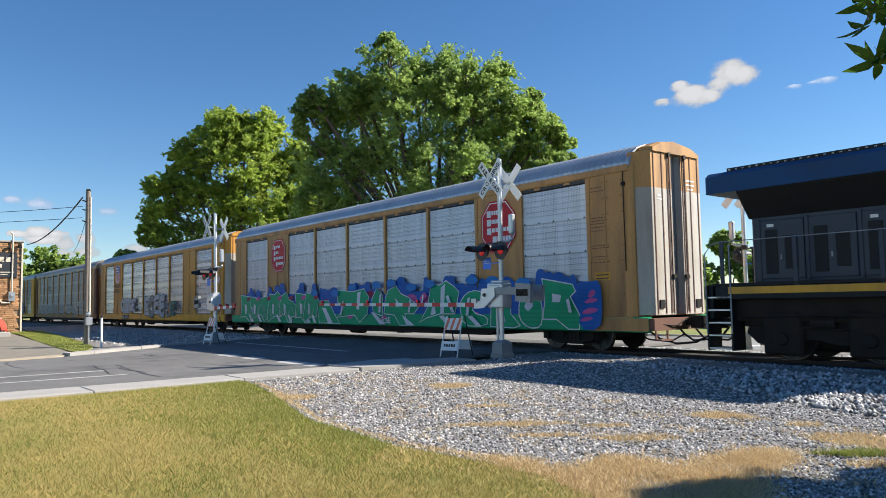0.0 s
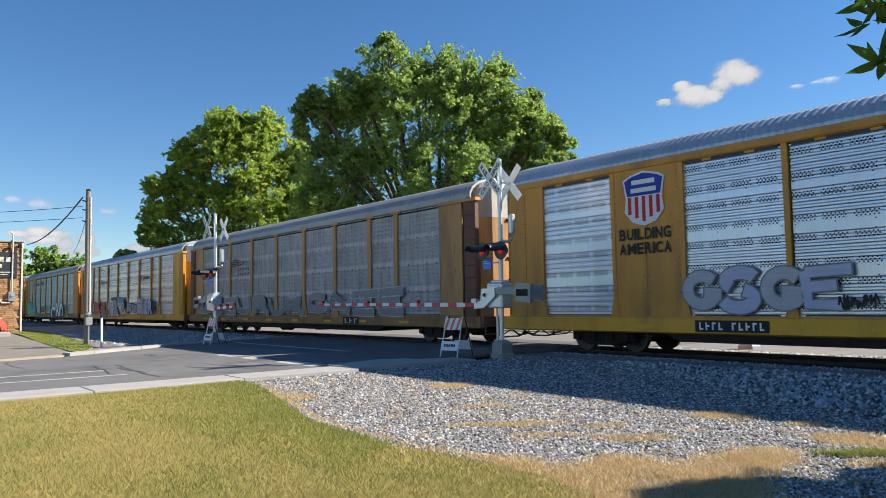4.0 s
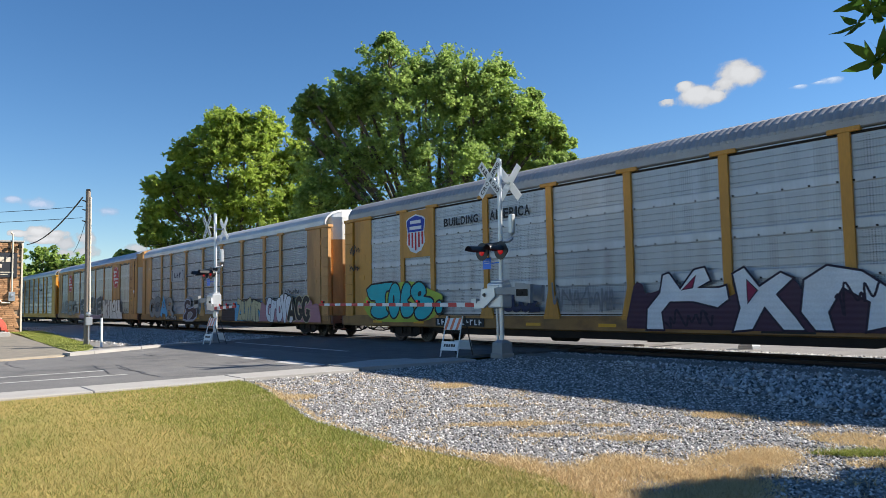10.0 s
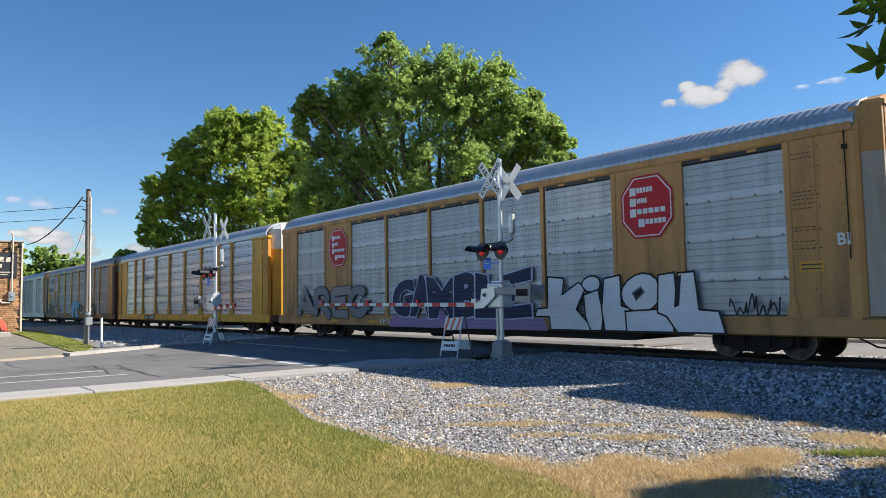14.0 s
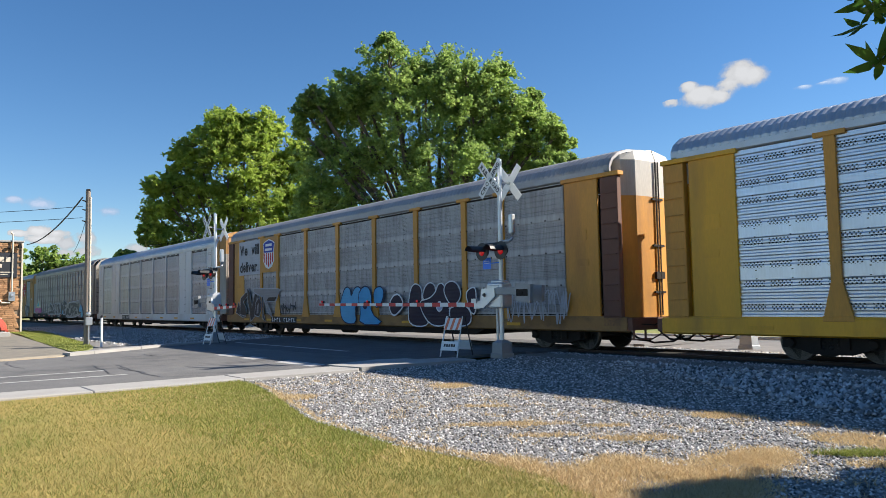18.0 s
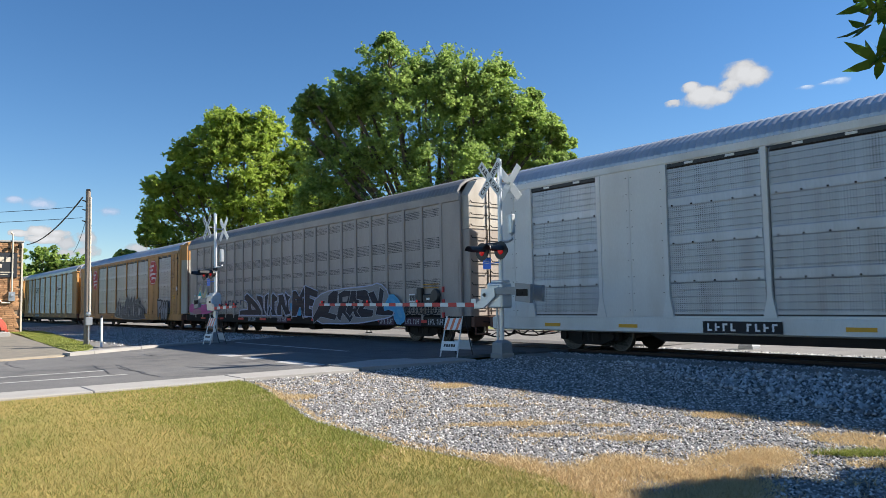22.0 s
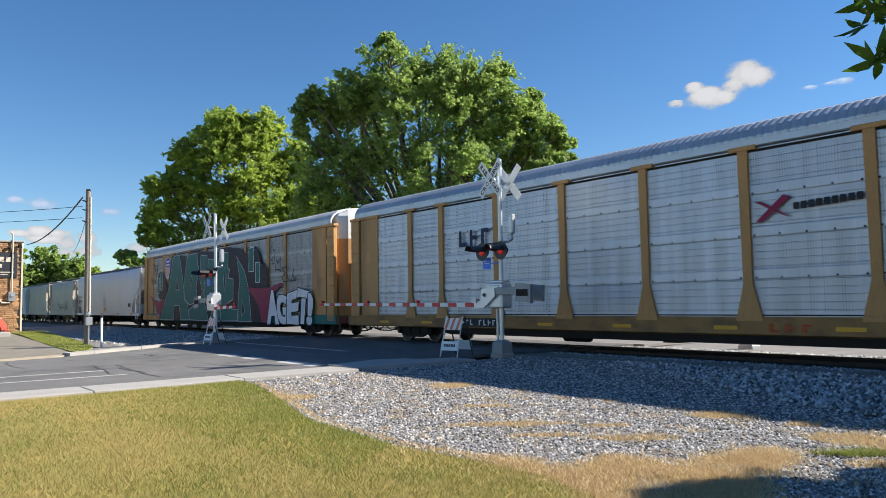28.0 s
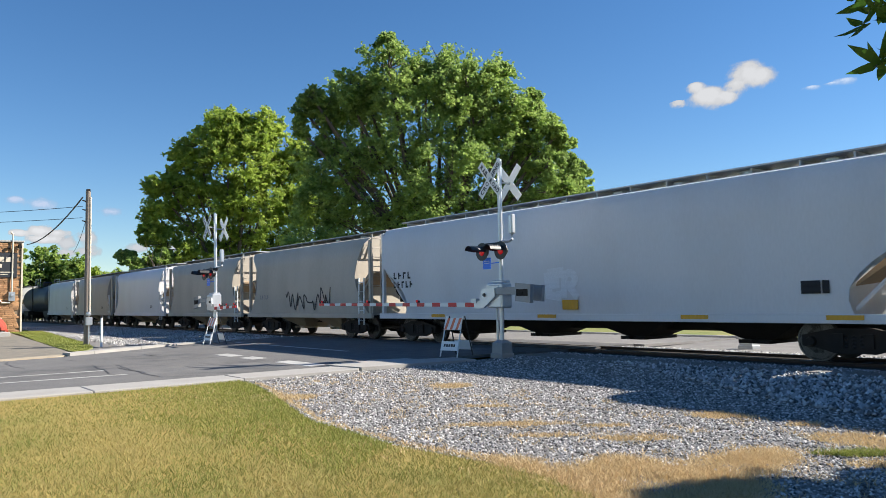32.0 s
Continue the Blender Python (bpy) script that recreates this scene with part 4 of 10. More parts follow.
def sealed_autorack(label, frame_mat, sheet_mat, sheet_kind, sill_mat, roof_mat, hood_mat, door_mat):
    """Auto carrier with flush corner hoods, blank bays and tall folding end doors."""
    car = thing("autorack", label, "rail car", "auto carrier cars of the train")
    part("roof", cached(("roof1", roof_mat.name), lambda: roof_mesh(0.46, 26.44, ARCH_HIGH, 0.05, 0.026, roof_mat)), None, car, "ribbed sheet-metal roof")
    both_sides("top_chord", cached(("chord1", frame_mat.name), lambda: Mesh().prism([(0, 4.86), (-0.03, 4.9), (-0.03, 5.06), (0.04, 5.1), (0.1, 5.06), (0.1, 4.86)], "x", 0.3, LEN - 0.5).data("top_chord", frame_mat)), car, 0, 1.5, LEN)
    for kind, a, b in SEALED:
        if kind == "blank":
            def make(w=b - a):
                g = Mesh().box(0, w, 0, 0.06, 0.97, 4.88, 0.012)
                g.box(w * 0.5 - 0.012, w * 0.5 + 0.012, -0.012, 0.0, 1.0, 4.85)
                g.use(1)
                for i in range(9):
                    for u in (0.06, w * 0.5 - 0.08, w * 0.5 + 0.08, w - 0.06):
                        g.box(u - 0.011, u + 0.011, -0.008, 0.0, 1.15 + 0.44 * i, 1.172 + 0.44 * i)
                g.use(0)
                g.box(0.12, w * 0.46, -0.008, 0, 2.66, 2.7).box(0.12, w * 0.46, -0.008, 0, 2.56, 2.59).box(0.14, w * 0.42, -0.008, 0, 4.2, 4.23).box(0.14, w * 0.4, -0.008, 0, 4.1, 4.12)
                return g.data("blank_panel", [frame_mat, M_UNDER])
            both_sides("blank_panel", cached(("blank", frame_mat.name, round(b - a, 2)), make), car, a, 1.51, LEN)
        else:
            key = ("sheet1", sheet_mat.name, round(b - a, 2))
            per, amp, tiers = (0.14, 0.022, 0) if sheet_kind == "rib" else (0.165, 0.012, 4)
            both_sides("side_panel", cached(key, lambda w=b - a: sheet_mesh(w, 1.0, 4.82, per, amp, sheet_mat, "side_panel", tiers)), car, a, 1.47, LEN)
            # black strips stand in for the shaded gaps above and below the sheet
            both_sides("top_slot", cached(("tslot", round(b - a, 2)), lambda w=b - a: Mesh().box(0.05, w - 0.05, -0.017, 0.0, 4.775, 4.87).data("top_slot", M_BLACK)), car, a, 1.47, LEN)
            both_sides("foot_slot", cached(("fslot", round(b - a, 2)), lambda w=b - a: Mesh().box(0.18, w - 0.18, -0.02, 0.0, 1.013, 1.045).data("foot_slot", M_BLACK)), car, a, 1.47, LEN)
            for u in (0.22, 0.66):
                both_sides("clip", cached(("clip", frame_mat.name), lambda: Mesh().box(0, 0.24, -0.03, 0.0, 4.79, 4.85, 0.008).data("clip", frame_mat)), car, a + (b - a) * u, 1.47, LEN)
    for x in (1.75, 4.42, 6.55, 9.2, 11.95, 14.8, 17.55, 20.22, 22.3, 25.0):
        both_sides("post", cached(("post1", frame_mat.name), lambda: Mesh().prism([(-0.07, 4.86), (-0.055, 1.5), (-0.16, 0.97), (0.16, 0.97), (0.055, 1.5), (0.07, 4.86)], "y", -0.03, 0.08).data("post", frame_mat)), car, x, 1.5, LEN)
    both_sides("lower_rail", cached(("lrail", frame_mat.name), lambda: Mesh().box(0.3, LEN - 0.5, -0.01, 0.06, 0.93, 1.01, 0.01).data("lower_rail", frame_mat)), car, 0, 1.5, LEN)
    outline = [(-1.5, 0.98), (1.5, 0.98)] + ARCH_HIGH[::-1]
    for end in (0, 1):
        turn = NEAR if end else Matrix.Translation((LEN, 0, 0)) @ FAR
        g = Mesh()
        g.rings([[(x, y * s, 0.98 + (z - 0.98) * u) for y, z in outline] for x, s, u in ((25.88, 1.001, 0.985), (26.2, 1.001, 0.985), (26.42, 0.995, 0.985), (26.5, 0.96, 0.98))], cap=True)
        hood = part("corner_hood", g, hood_mat, car, at=turn)
        for s in (-1, 1):
            d = Mesh().use(0)
            for x0, y0, x1, y1 in ((26.38, 1.44, 26.86, 1.14), (26.86, 1.14, 26.86, 0.28)):
                n = Vector((y1 - y0, -(x1 - x0), 0)).normalized() * 0.05
                tops = [5.44 - 0.1 * max(0.0, y - 0.9) for y in (y0, y1, y1 - 0.05, y0)]
                for za, zb, slot in ((1.02, 4.42, 0), (4.42, 0, 1)):
                    d.use(slot).add([(x, s * y, z or tops[i]) for z in (za, zb) for i, (x, y) in enumerate(((x0, y0), (x1, y1), (x1, y1 - 0.05), (x0 - 0.05, y0)))],
                                    [(0, 1, 5, 4), (1, 2, 6, 5), (2, 3, 7, 6), (3, 0, 4, 7), (3, 2, 1, 0), (4, 5, 6, 7)])
            door = part("end_door", d, [door_mat, hood_mat], car, "tall folding end door, pale with a yellow top", at=turn)
            g = Mesh()
            for y in (0.3, 0.42, 0.66, 1.03):
                g.box(26.855, 26.876, s * y - 0.014, s * y + 0.014, 1.05, 5.42)
            part("door_rib", g, M_BROWN, door)
            g = Mesh().tube([(26.88, s * 0.34, 1.1), (26.88, s * 0.34, 5.5)], 0.012, 6)
            g.box(26.86, 26.92, s * 0.3 - 0.05, s * 0.3 + 0.1, 2.0, 2.1).box(26.86, 26.92, s * 0.36 - 0.05, s * 0.36 + 0.05, 5.3, 5.42).box(26.86, 26.89, s * 0.85 - 0.1, s * 0.85 + 0.1, 1.2, 1.42)
            part("lock_rod", g, M_STEEL_DARK, door)
        part("end_recess", Mesh().rings([[(26.3, -0.3, z), (26.8, -0.3, z), (26.7, -0.2, z), (26.68, 0.2, z), (26.8, 0.3, z), (26.3, 0.3, z)] for z in (1.02, 5.6)]), M_ROOF_OLD, car, at=turn)
        part("end_stencil", Mesh().box(26.865, 26.87, -0.9, -0.72, 4.2, 4.24).box(26.865, 26.87, -0.9, -0.7, 4.1, 4.14).box(26.865, 26.87, 0.45, 0.85, 4.7, 4.74).box(26.865, 26.87, 0.45, 0.85, 4.58, 4.62).box(26.865, 26.87, 0.5, 0.8, 4.46, 4.5), M_WHITE, car, at=turn)
        part("door_header", Mesh().rings([[(x, y, 5.4) for y in (-1.08, 1.08)] + [(x, y, 5.78 - k - 0.2 * abs(y) ** 2.2) for y in (1.08, 0.7, 0.0, -0.7, -1.08)] for x, k in ((26.42, 0.0), (26.8, 0.0), (26.9, 0.05))]), hood_mat, car, at=turn)
        part("notice_plate", Mesh().box(25.18, 25.7, -1.522, -1.512, 1.98, 2.2).use(1).box(25.22, 25.66, -1.526, -1.52, 2.02, 2.05).box(25.22, 25.66, -1.526, -1.52, 2.11, 2.14), [M_YEL_BRIGHT, M_BLACK], car, "yellow notice plate with black bars", at=turn)
        g = Mesh()
        for k, (za, w) in enumerate(((2.93, 0.5), (2.86, 0.62), (2.62, 0.58), (2.55, 0.5), (2.46, 0.6), (3.7, 0.55), (3.62, 0.6), (3.54, 0.48), (3.44, 0.55), (3.34, 0.4), (4.55, 0.42), (4.45, 0.48))):
            for i in range(5):
                g.box(25.1 + w * i / 5, 25.1 + w * (i + 0.72) / 5, -1.5135, -1.51, za, za + 0.026)
        part("stencil_lines", g, M_BROWN, car, at=turn)
        part("hood_latch", Mesh().tube([(26.25, -1.53, 2.2), (26.25, -1.55, 4.9)], 0.015, 5).box(26.2, 26.3, -1.58, -1.52, 4.5, 4.6), M_STEEL_DARK, car, at=turn)
    underframe(car, LEN, sill_mat, KIT_SMALL, 3.6, 23.85)
    return car


ARCH_LOW = [(-1.5, 4.98), (-1.5, 5.14), (-1.38, 5.34), (-1.12, 5.52), (-0.72, 5.64), (0, 5.7), (0.72, 5.64), (1.12, 5.52), (1.38, 5.34), (1.5, 5.14), (1.5, 4.98)]


def posted_autorack(label, post_mat, sheet_mat, sheet_kind, sill_mat, roof_mat, end_mat, column_mat, top_mat):
    """Auto carrier with T-headed posts between ribbed sheets and a clamshell door at each end."""
    car = thing("autorack", label, "rail car", "auto carrier cars of the train")
    part("roof", cached(("roof2", roof_mat.name), lambda: roof_mesh(0.42, 26.48, ARCH_LOW, 0.05, 0.028, roof_mat)), None, car, "ribbed sheet-metal roof")
    both_sides("roof_rail", cached(("rrail", roof_mat.name), lambda: Mesh().prism([(0, 4.9), (-0.035, 4.93), (-0.035, 5.08), (0.05, 5.12), (0.1, 4.9)], "x", 0.6, 26.3).data("roof_rail", roof_mat)), car, 0, 1.49, LEN)
    edges = [1.55] + list(POSTS) + [24.75]
    per, amp, tiers = dict(rib=(0.14, 0.022, 0), perf=(0.165, 0.012, 4), louvre=(0.09, 0.02, 5))[sheet_kind]
    for a, b in zip(edges[:-1], edges[1:]):
        both_sides("side_panel", cached(("sheet2", sheet_mat.name, round(b - a, 2)), lambda w=b - a: sheet_mesh(w - 0.06, 1.0, 4.88, per, amp, sheet_mat, "side_panel", tiers)), car, a + 0.03, 1.46, LEN)
    for x in POSTS:
        def make():
            g = Mesh().prism([(-0.12, 4.86), (-0.11, 1.75), (-0.3, 1.0), (0.3, 1.0), (0.11, 1.75), (0.12, 4.86)], "y", -0.03, 0.1)
            g.box(-0.34, 0.34, -0.045, 0.1, 4.84, 4.95, 0.01)
            g.box(-0.32, 0.32, -0.04, 0.06, 0.9, 1.02, 0.01)
            return g.data("post", post_mat)
        both_sides("post", cached(("post2", post_mat.name), make), car, x, 1.5, LEN)
    both_sides("lower_rail", cached(("lrail2", sill_mat.name), lambda: Mesh().box(0.2, LEN - 0.2, -0.015, 0.06, 0.92, 1.0, 0.01).data("lower_rail", sill_mat)), car, 0, 1.5, LEN)
    for end in (0, 1):
        turn = NEAR if end else Matrix.Translation((LEN, 0, 0)) @ FAR
        for s in (-1, 1):
            y = s * 1.5
            lo, hi = sorted((y, y - s * 0.08))
            bay = part("end_bay", Mesh().box(24.78, 26.0, lo, hi, 0.98, 4.84, 0.012), end_mat, car, at=turn)
            for xa, xb, za, zb in ((25.2, 25.6, 3.1, 3.45), (25.25, 25.65, 2.4, 2.6)):
                part("plate", Mesh().box(xa, xb, *sorted((y, y + s * 0.012)), za, zb), end_mat, bay)
            col = part("end_column", Mesh().box(26.13, 26.72, *sorted((y + s * 0.03, y - s * 0.16)), 0.72, 4.82, 0.02), column_mat, car, at=turn)
            for k in range(9):
                part("grab_iron", cached(("grab", column_mat.name, s), lambda y=y, s=s: grab_iron_mesh(26.18, 26.66, y + s * 0.03, s, column_mat)), None, col, at=(0, 0, 0.42 * k))
            part("header", Mesh().box(24.7, 26.78, *sorted((y + s * 0.05, y - s * 0.2)), 4.83, 4.95, 0.012), end_mat, car, at=turn)
            d = Mesh()
            prof = [(26.1, 1.34), (26.62, 1.22), (26.84, 0.85), (26.9, 0.02)]
            for za, zb, k, slot in ((0.95, 4.3, 1.0, 0), (4.3, 5.3, 1.0, 1), (5.3, 5.66, 0.9, 1)):
                d.use(slot).rings([[(x - (0.12 if z > 5.5 else 0), s * yy * (k if z > 5.5 else 1), z - (0.24 * (yy / 1.34) ** 2 if z > 5.5 else 0)) for x, yy in prof] for z in (za, zb)], closed=False, cap=False)
            d.use(1).add([(x - 0.12, s * yy * 0.9, 5.66 - 0.24 * (yy / 1.34) ** 2) for x, yy in prof] + [(25.8, 0.0, 5.64), (25.8, s * 1.1, 5.46)], [(0, 1, 2, 3, 4, 5)])
            door = part("end_door", d, [end_mat, top_mat], car, "curved clamshell end door with a pale top", at=turn)
            g = Mesh().tube([(26.93, s * 0.06, 1.0), (26.93, s * 0.06, 5.3)], 0.022, 6).box(26.86, 26.96, s * 0.1 - 0.09, s * 0.1 + 0.09, 2.0, 2.2)
            for z in (1.6, 2.9, 4.2):
                g.box(26.86, 26.94, s * 0.12 - 0.12, s * 0.12 + 0.12, z, z + 0.06)
            part("lock_bar", g, M_STEEL_DARK, door)
    underframe(car, LEN, sill_mat, KIT_SMALL, 3.95, 24.05)
    return car


def grab_iron_mesh(x0, x1, y, s, material):
    return Mesh().tube([(x0, y, 1.0), (x0, y + s * 0.06, 1.0), (x1, y + s * 0.06, 1.0), (x1, y, 1.0)], 0.012, 5).data("grab_iron", material)


def smooth_autorack(label):
    """Taupe auto carrier with many narrow vented bays and a ladder end."""
    car = thing("autorack", label, "rail car", "auto carrier cars of the train")
    part("roof", roof_mesh(0.25, 26.3, [(y, z + 0.12) for y, z in ARCH_HIGH], 0.055, 0.03, M_ROOF_DARK), None, car, "ribbed sheet-metal roof")
    both_sides("top_chord", Mesh().prism([(0, 4.92), (-0.04, 4.95), (-0.04, 5.2), (0.05, 5.24), (0.1, 4.92)], "x", 0.2, 26.4).data("top_chord", M_TAUPE), car, 0, 1.5, LEN)
    w = 23.8 / 21
    sheet = sheet_mesh(w - 0.14, 1.0, 4.95, 0.6, 0.006, M_TAUPE_VENT, "side_panel")
    post = Mesh().box(-0.07, 0.07, -0.035, 0.06, 0.8, 4.97, 0.015).data("post", M_TAUPE)
    for k in range(22):
        if k < 21:
            both_sides("side_panel", sheet, car, 1.56 + w * k + 0.07, 1.48, LEN)
        both_sides("post", post, car, 1.56 + w * k, 1.5, LEN)
    for k in range(9):
        both_sides("reflector", cached("refl", lambda: Mesh().box(-0.35, 0.35, -0.012, 0.0, 0.72, 0.82).data("reflector", M_RED)), car, 2.8 + k * 2.7, 1.535, LEN)
    for end in (0, 1):
        turn = NEAR if end else Matrix.Translation((LEN, 0, 0)) @ FAR
        bay = part("end_bay", Mesh().box(25.32, 26.4, -1.5, -1.4, 0.75, 5.1, 0.015), M_TAUPE, car, at=turn)
        part("plate", Mesh().box(25.95, 26.3, -1.52, -1.49, 1.0, 2.9, 0.01), M_TAUPE, bay)
        part("end_bay", Mesh().box(25.32, 26.4, 1.4, 1.5, 0.75, 5.1, 0.015), M_TAUPE, car, at=turn)
        part("warning_strip", Mesh().box(25.4, 25.5, -1.545, -1.5, 0.9, 1.1).box(25.4, 25.5, -1.545, -1.5, 1.35, 1.55).box(25.4, 25.5, -1.545, -1.5, 1.8, 2.0), M_RED, car, at=turn)
        d = Mesh().use(0).box(26.3, 26.75, -1.38, 1.38, 0.95, 3.95, 0.03)
        d.use(1).prism([(-1.38, 3.95), (1.38, 3.95), (1.38, 5.1), (1.0, 5.62), (0.4, 5.8), (-0.4, 5.8), (-1.0, 5.62), (-1.38, 5.1)], "x", 26.3, 26.74)
        door = part("end_door", d, [M_TAUPE, M_ENDWHITE], car, "taupe end door with a white top", at=turn)
        part("lock_rod", Mesh().tube([(26.8, -0.5, 1.0), (26.8, -0.5, 5.5)], 0.025, 6).tube([(26.8, 0.4, 1.0), (26.8, 0.4, 5.5)], 0.025, 6), M_STEEL_DARK, door)
        g = Mesh()
        for k in range(10):
            z = 1.3 + 0.4 * k
            g.tube([(26.75, -0.4, z), (26.82, -0.4, z - 0.08), (26.82, 0.3, z - 0.08), (26.75, 0.3, z)], 0.016, 5)
            g.tube([(26.75, -1.3, z), (26.82, -1.3, z - 0.08), (26.82, -0.6, z - 0.08), (26.75, -0.6, z)], 0.016, 5)
        part("grab_iron", g, M_STEEL_DARK, door)
    box = part("brake_box", Mesh().box(24.05, 24.35, -1.66, -1.5, 1.36, 1.98, 0.03).box(24.35, 25.3, -1.62, -1.5, 1.42, 1.76, 0.04), M_BLACK, car)
    part("brake_wheel", Mesh().lathe([(-1.7, 0.0), (-1.7, 0.2), (-1.64, 0.24), (-1.6, 0.24)], "y", (25.16, 0, 1.7), 18), M_BLACK, box)
    part("data_plate", Mesh().box(24.62, 24.8, -1.632, -1.62, 1.54, 1.62), M_WHITE, box)
    for z in (1.98, 2.1):
        part("yellow_rod", Mesh().tube([(24.3, -1.53, z), (25.2, -1.53, z)], 0.015, 6), M_YEL_BRIGHT, car)
    for x in (20.4, 20.7):
        part("step_hanger", Mesh().tube([(x, -1.45, 0.62), (x, -1.45, 0.3)], 0.02, 6), M_UNDER, car)
    part("step_tread", Mesh().box(20.38, 20.72, -1.5, -1.4, 0.28, 0.31), M_UNDER, car)
    underframe(car, LEN, M_UNDER, KIT_BIG, 4.5, 23.7, 0.0)
    return car


# ---- covered hoppers, tank car and locomotive ----
def hopper(label, ln, h, body_mat, bays, cut=True, kit=None):
    """Covered hopper: rounded side sheets, sloped ends, roof hatches, running board and outlet bays."""
    car = thing("covered_hopper", label, "hopper car", "covered hopper cars of the train")
    e = 1.9 if not cut else 1.35
    side = [(-1.5, 0.98), (-1.515, 1.15), (-1.53, 1.35), (-1.54, 1.6), (-1.545, 1.85), (-1.55, 2.1), (-1.55, 2.35), (-1.55, 2.6), (-1.54, 2.9), (-1.52, 3.3), (-1.5, h - 0.45), (-1.3, h - 0.18), (-0.7, h - 0.04), (0, h), (0.7, h - 0.04), (1.3, h - 0.18), (1.5, h - 0.45), (1.52, 3.3), (1.54, 2.9), (1.55, 2.6), (1.55, 2.35), (1.55, 2.1), (1.545, 1.85), (1.54, 1.6), (1.53, 1.35), (1.515, 1.15), (1.5, 0.98)]
    g, slope = Mesh(), 1.0
    rs = []
    for u in (0.0, 1.0):
        ring = []
        for y, z in side:
            k = (h - z) / (h - 0.98)
            inset = 0.25 + 1.6 * math.sin(min(1.25, max(0.0, k - 0.48) / 0.4) * math.pi / 2) if not cut else 0.25 + e * math.sin(math.pi * min(1, max(0, k))) * 0.75
            ring.append((inset if u == 0 else ln - inset, y, z))
        rs.append(ring)
    body = part("body", g.rings(rs), body_mat, car, smooth=True)
    part("slope_sheet", Mesh().prism([(0.28, 2.7), (0.3, 2.62), (2.8, 0.95), (2.9, 1.0), (0.36, 2.76)], "y", -1.36, 1.36), M_SLOPE, car, "dusty sloped end sheet")
    part("slope_sheet", Mesh().prism([(ln - 0.28, 2.7), (ln - 0.36, 2.76), (ln - 2.9, 1.0), (ln - 2.8, 0.95), (ln - 0.3, 2.62)], "y", -1.36, 1.36), M_SLOPE, car, "dusty sloped end sheet")
    both_sides("side_sill", cached(("hsill", ln, body_mat.name), lambda: Mesh().box(0.05, ln - 0.05, 0, 0.14, 0.86, 1.06, 0.015).data("side_sill", body_mat)), car, 0, 1.55, ln)
    for k in range(bays):
        x = 2.6 + (ln - 5.2) * (k + 0.5) / bays
        w = (ln - 5.2) / bays * 0.46
        part("outlet_bay", Mesh().rings([[(x - w, -1.35, 1.0), (x + w, -1.35, 1.0), (x + w, 1.35, 1.0), (x - w, 1.35, 1.0)], [(x - 0.32, -0.55, 0.42), (x + 0.32, -0.55, 0.42), (x + 0.32, 0.55, 0.42), (x - 0.32, 0.55, 0.42)]]).box(x - 0.4, x + 0.4, -0.75, 0.75, 0.34, 0.43).tube([(x, -0.95, 0.4), (x, 0.95, 0.4)], 0.05, 8), M_SLOPE if cut else M_UNDER, car)
    part("centre_sill", Mesh().box(0.1, ln - 0.1, -0.2, 0.2, 0.6, 0.9), M_UNDER, car)
    run = part("running_board", Mesh().box(0.3, ln - 0.3, -0.62, 0.62, h + 0.13, h + 0.165), M_HOPGREY, car)
    for k in range(int(ln / 1.2)):
        part("board_bracket", cached(("bb", h, body_mat.name), lambda: Mesh().box(0, 0.04, -0.5, 0.5, h - 0.05, h + 0.13).data("board_bracket", body_mat)), None, run, at=(0.5 + 1.2 * k, 0, 0))
    for k in range(bays * 2):
        x = 1.6 + (ln - 3.2) * (k + 0.5) / (bays * 2)
        part("roof_hatch", cached("hatch", lambda: Mesh().lathe([(0, 0.3), (0.12, 0.3), (0.16, 0.24), (0.18, 0.0)], "z", n=14).data("roof_hatch", M_ALU)), None, car, at=(x, 0, h - 0.02))
    for end in (0, 1):
        turn = NEAR if end else Matrix.Translation((ln, 0, 0)) @ FAR
        for s in (-1, 1):
            part("end_post", Mesh().box(ln - 0.3, ln - 0.16, *sorted((s * 1.5, s * 1.38)), 0.9, h - 0.3).tube([(ln - 0.22, s * 1.3, 2.7), (ln - 1.9, s * 1.3, 1.05)], 0.05, 6), body_mat, car, at=turn)
        part("ladder", cached(("hl", h, body_mat.name), lambda: ladder_mesh(h - 0.9, 0.45, body_mat, 9)), None, car, at=turn @ pose(ln - 0.14, -1.45, 0.85, 0, 0, 90))
        part("side_ladder", cached(("hl2", body_mat.name), lambda: ladder_mesh(1.9, 0.42, M_WHITE, 5)), None, car, at=turn @ pose(ln - 1.0, -1.5, 0.6))
        part("end_platform", Mesh().box(ln - 1.2, ln - 0.1, -1.45, 1.45, 0.9, 0.97), M_UNDER, car, at=turn)
        part("brake_wheel", Mesh().lathe([(0, 0.26), (0.03, 0.28), (0.06, 0.26)], "x", (ln - 0.1, 0.5, 2.0), 16).box(ln - 0.2, ln - 0.02, 0.47, 0.53, 1.5, 2.0), M_STEEL_DARK, car, at=turn)
    part("brake_gear", Mesh().lathe([(0, 0.02), (0.02, 0.18), (0.7, 0.18), (0.72, 0.02)], "x", (0.6, -0.5, 1.25), 12).box(0.5, 0.9, 0.1, 0.5, 1.0, 1.5), M_UNDER, car)
    for x in (1.95, ln - 1.95):
        add_truck(car, x, kit or KIT_BIG)
    part("coupler", COUPLER[-1], None, car, at=(-0.05, 0, 0))
    part("coupler", COUPLER[1], None, car, at=(ln + 0.05, 0, 0))
    return car


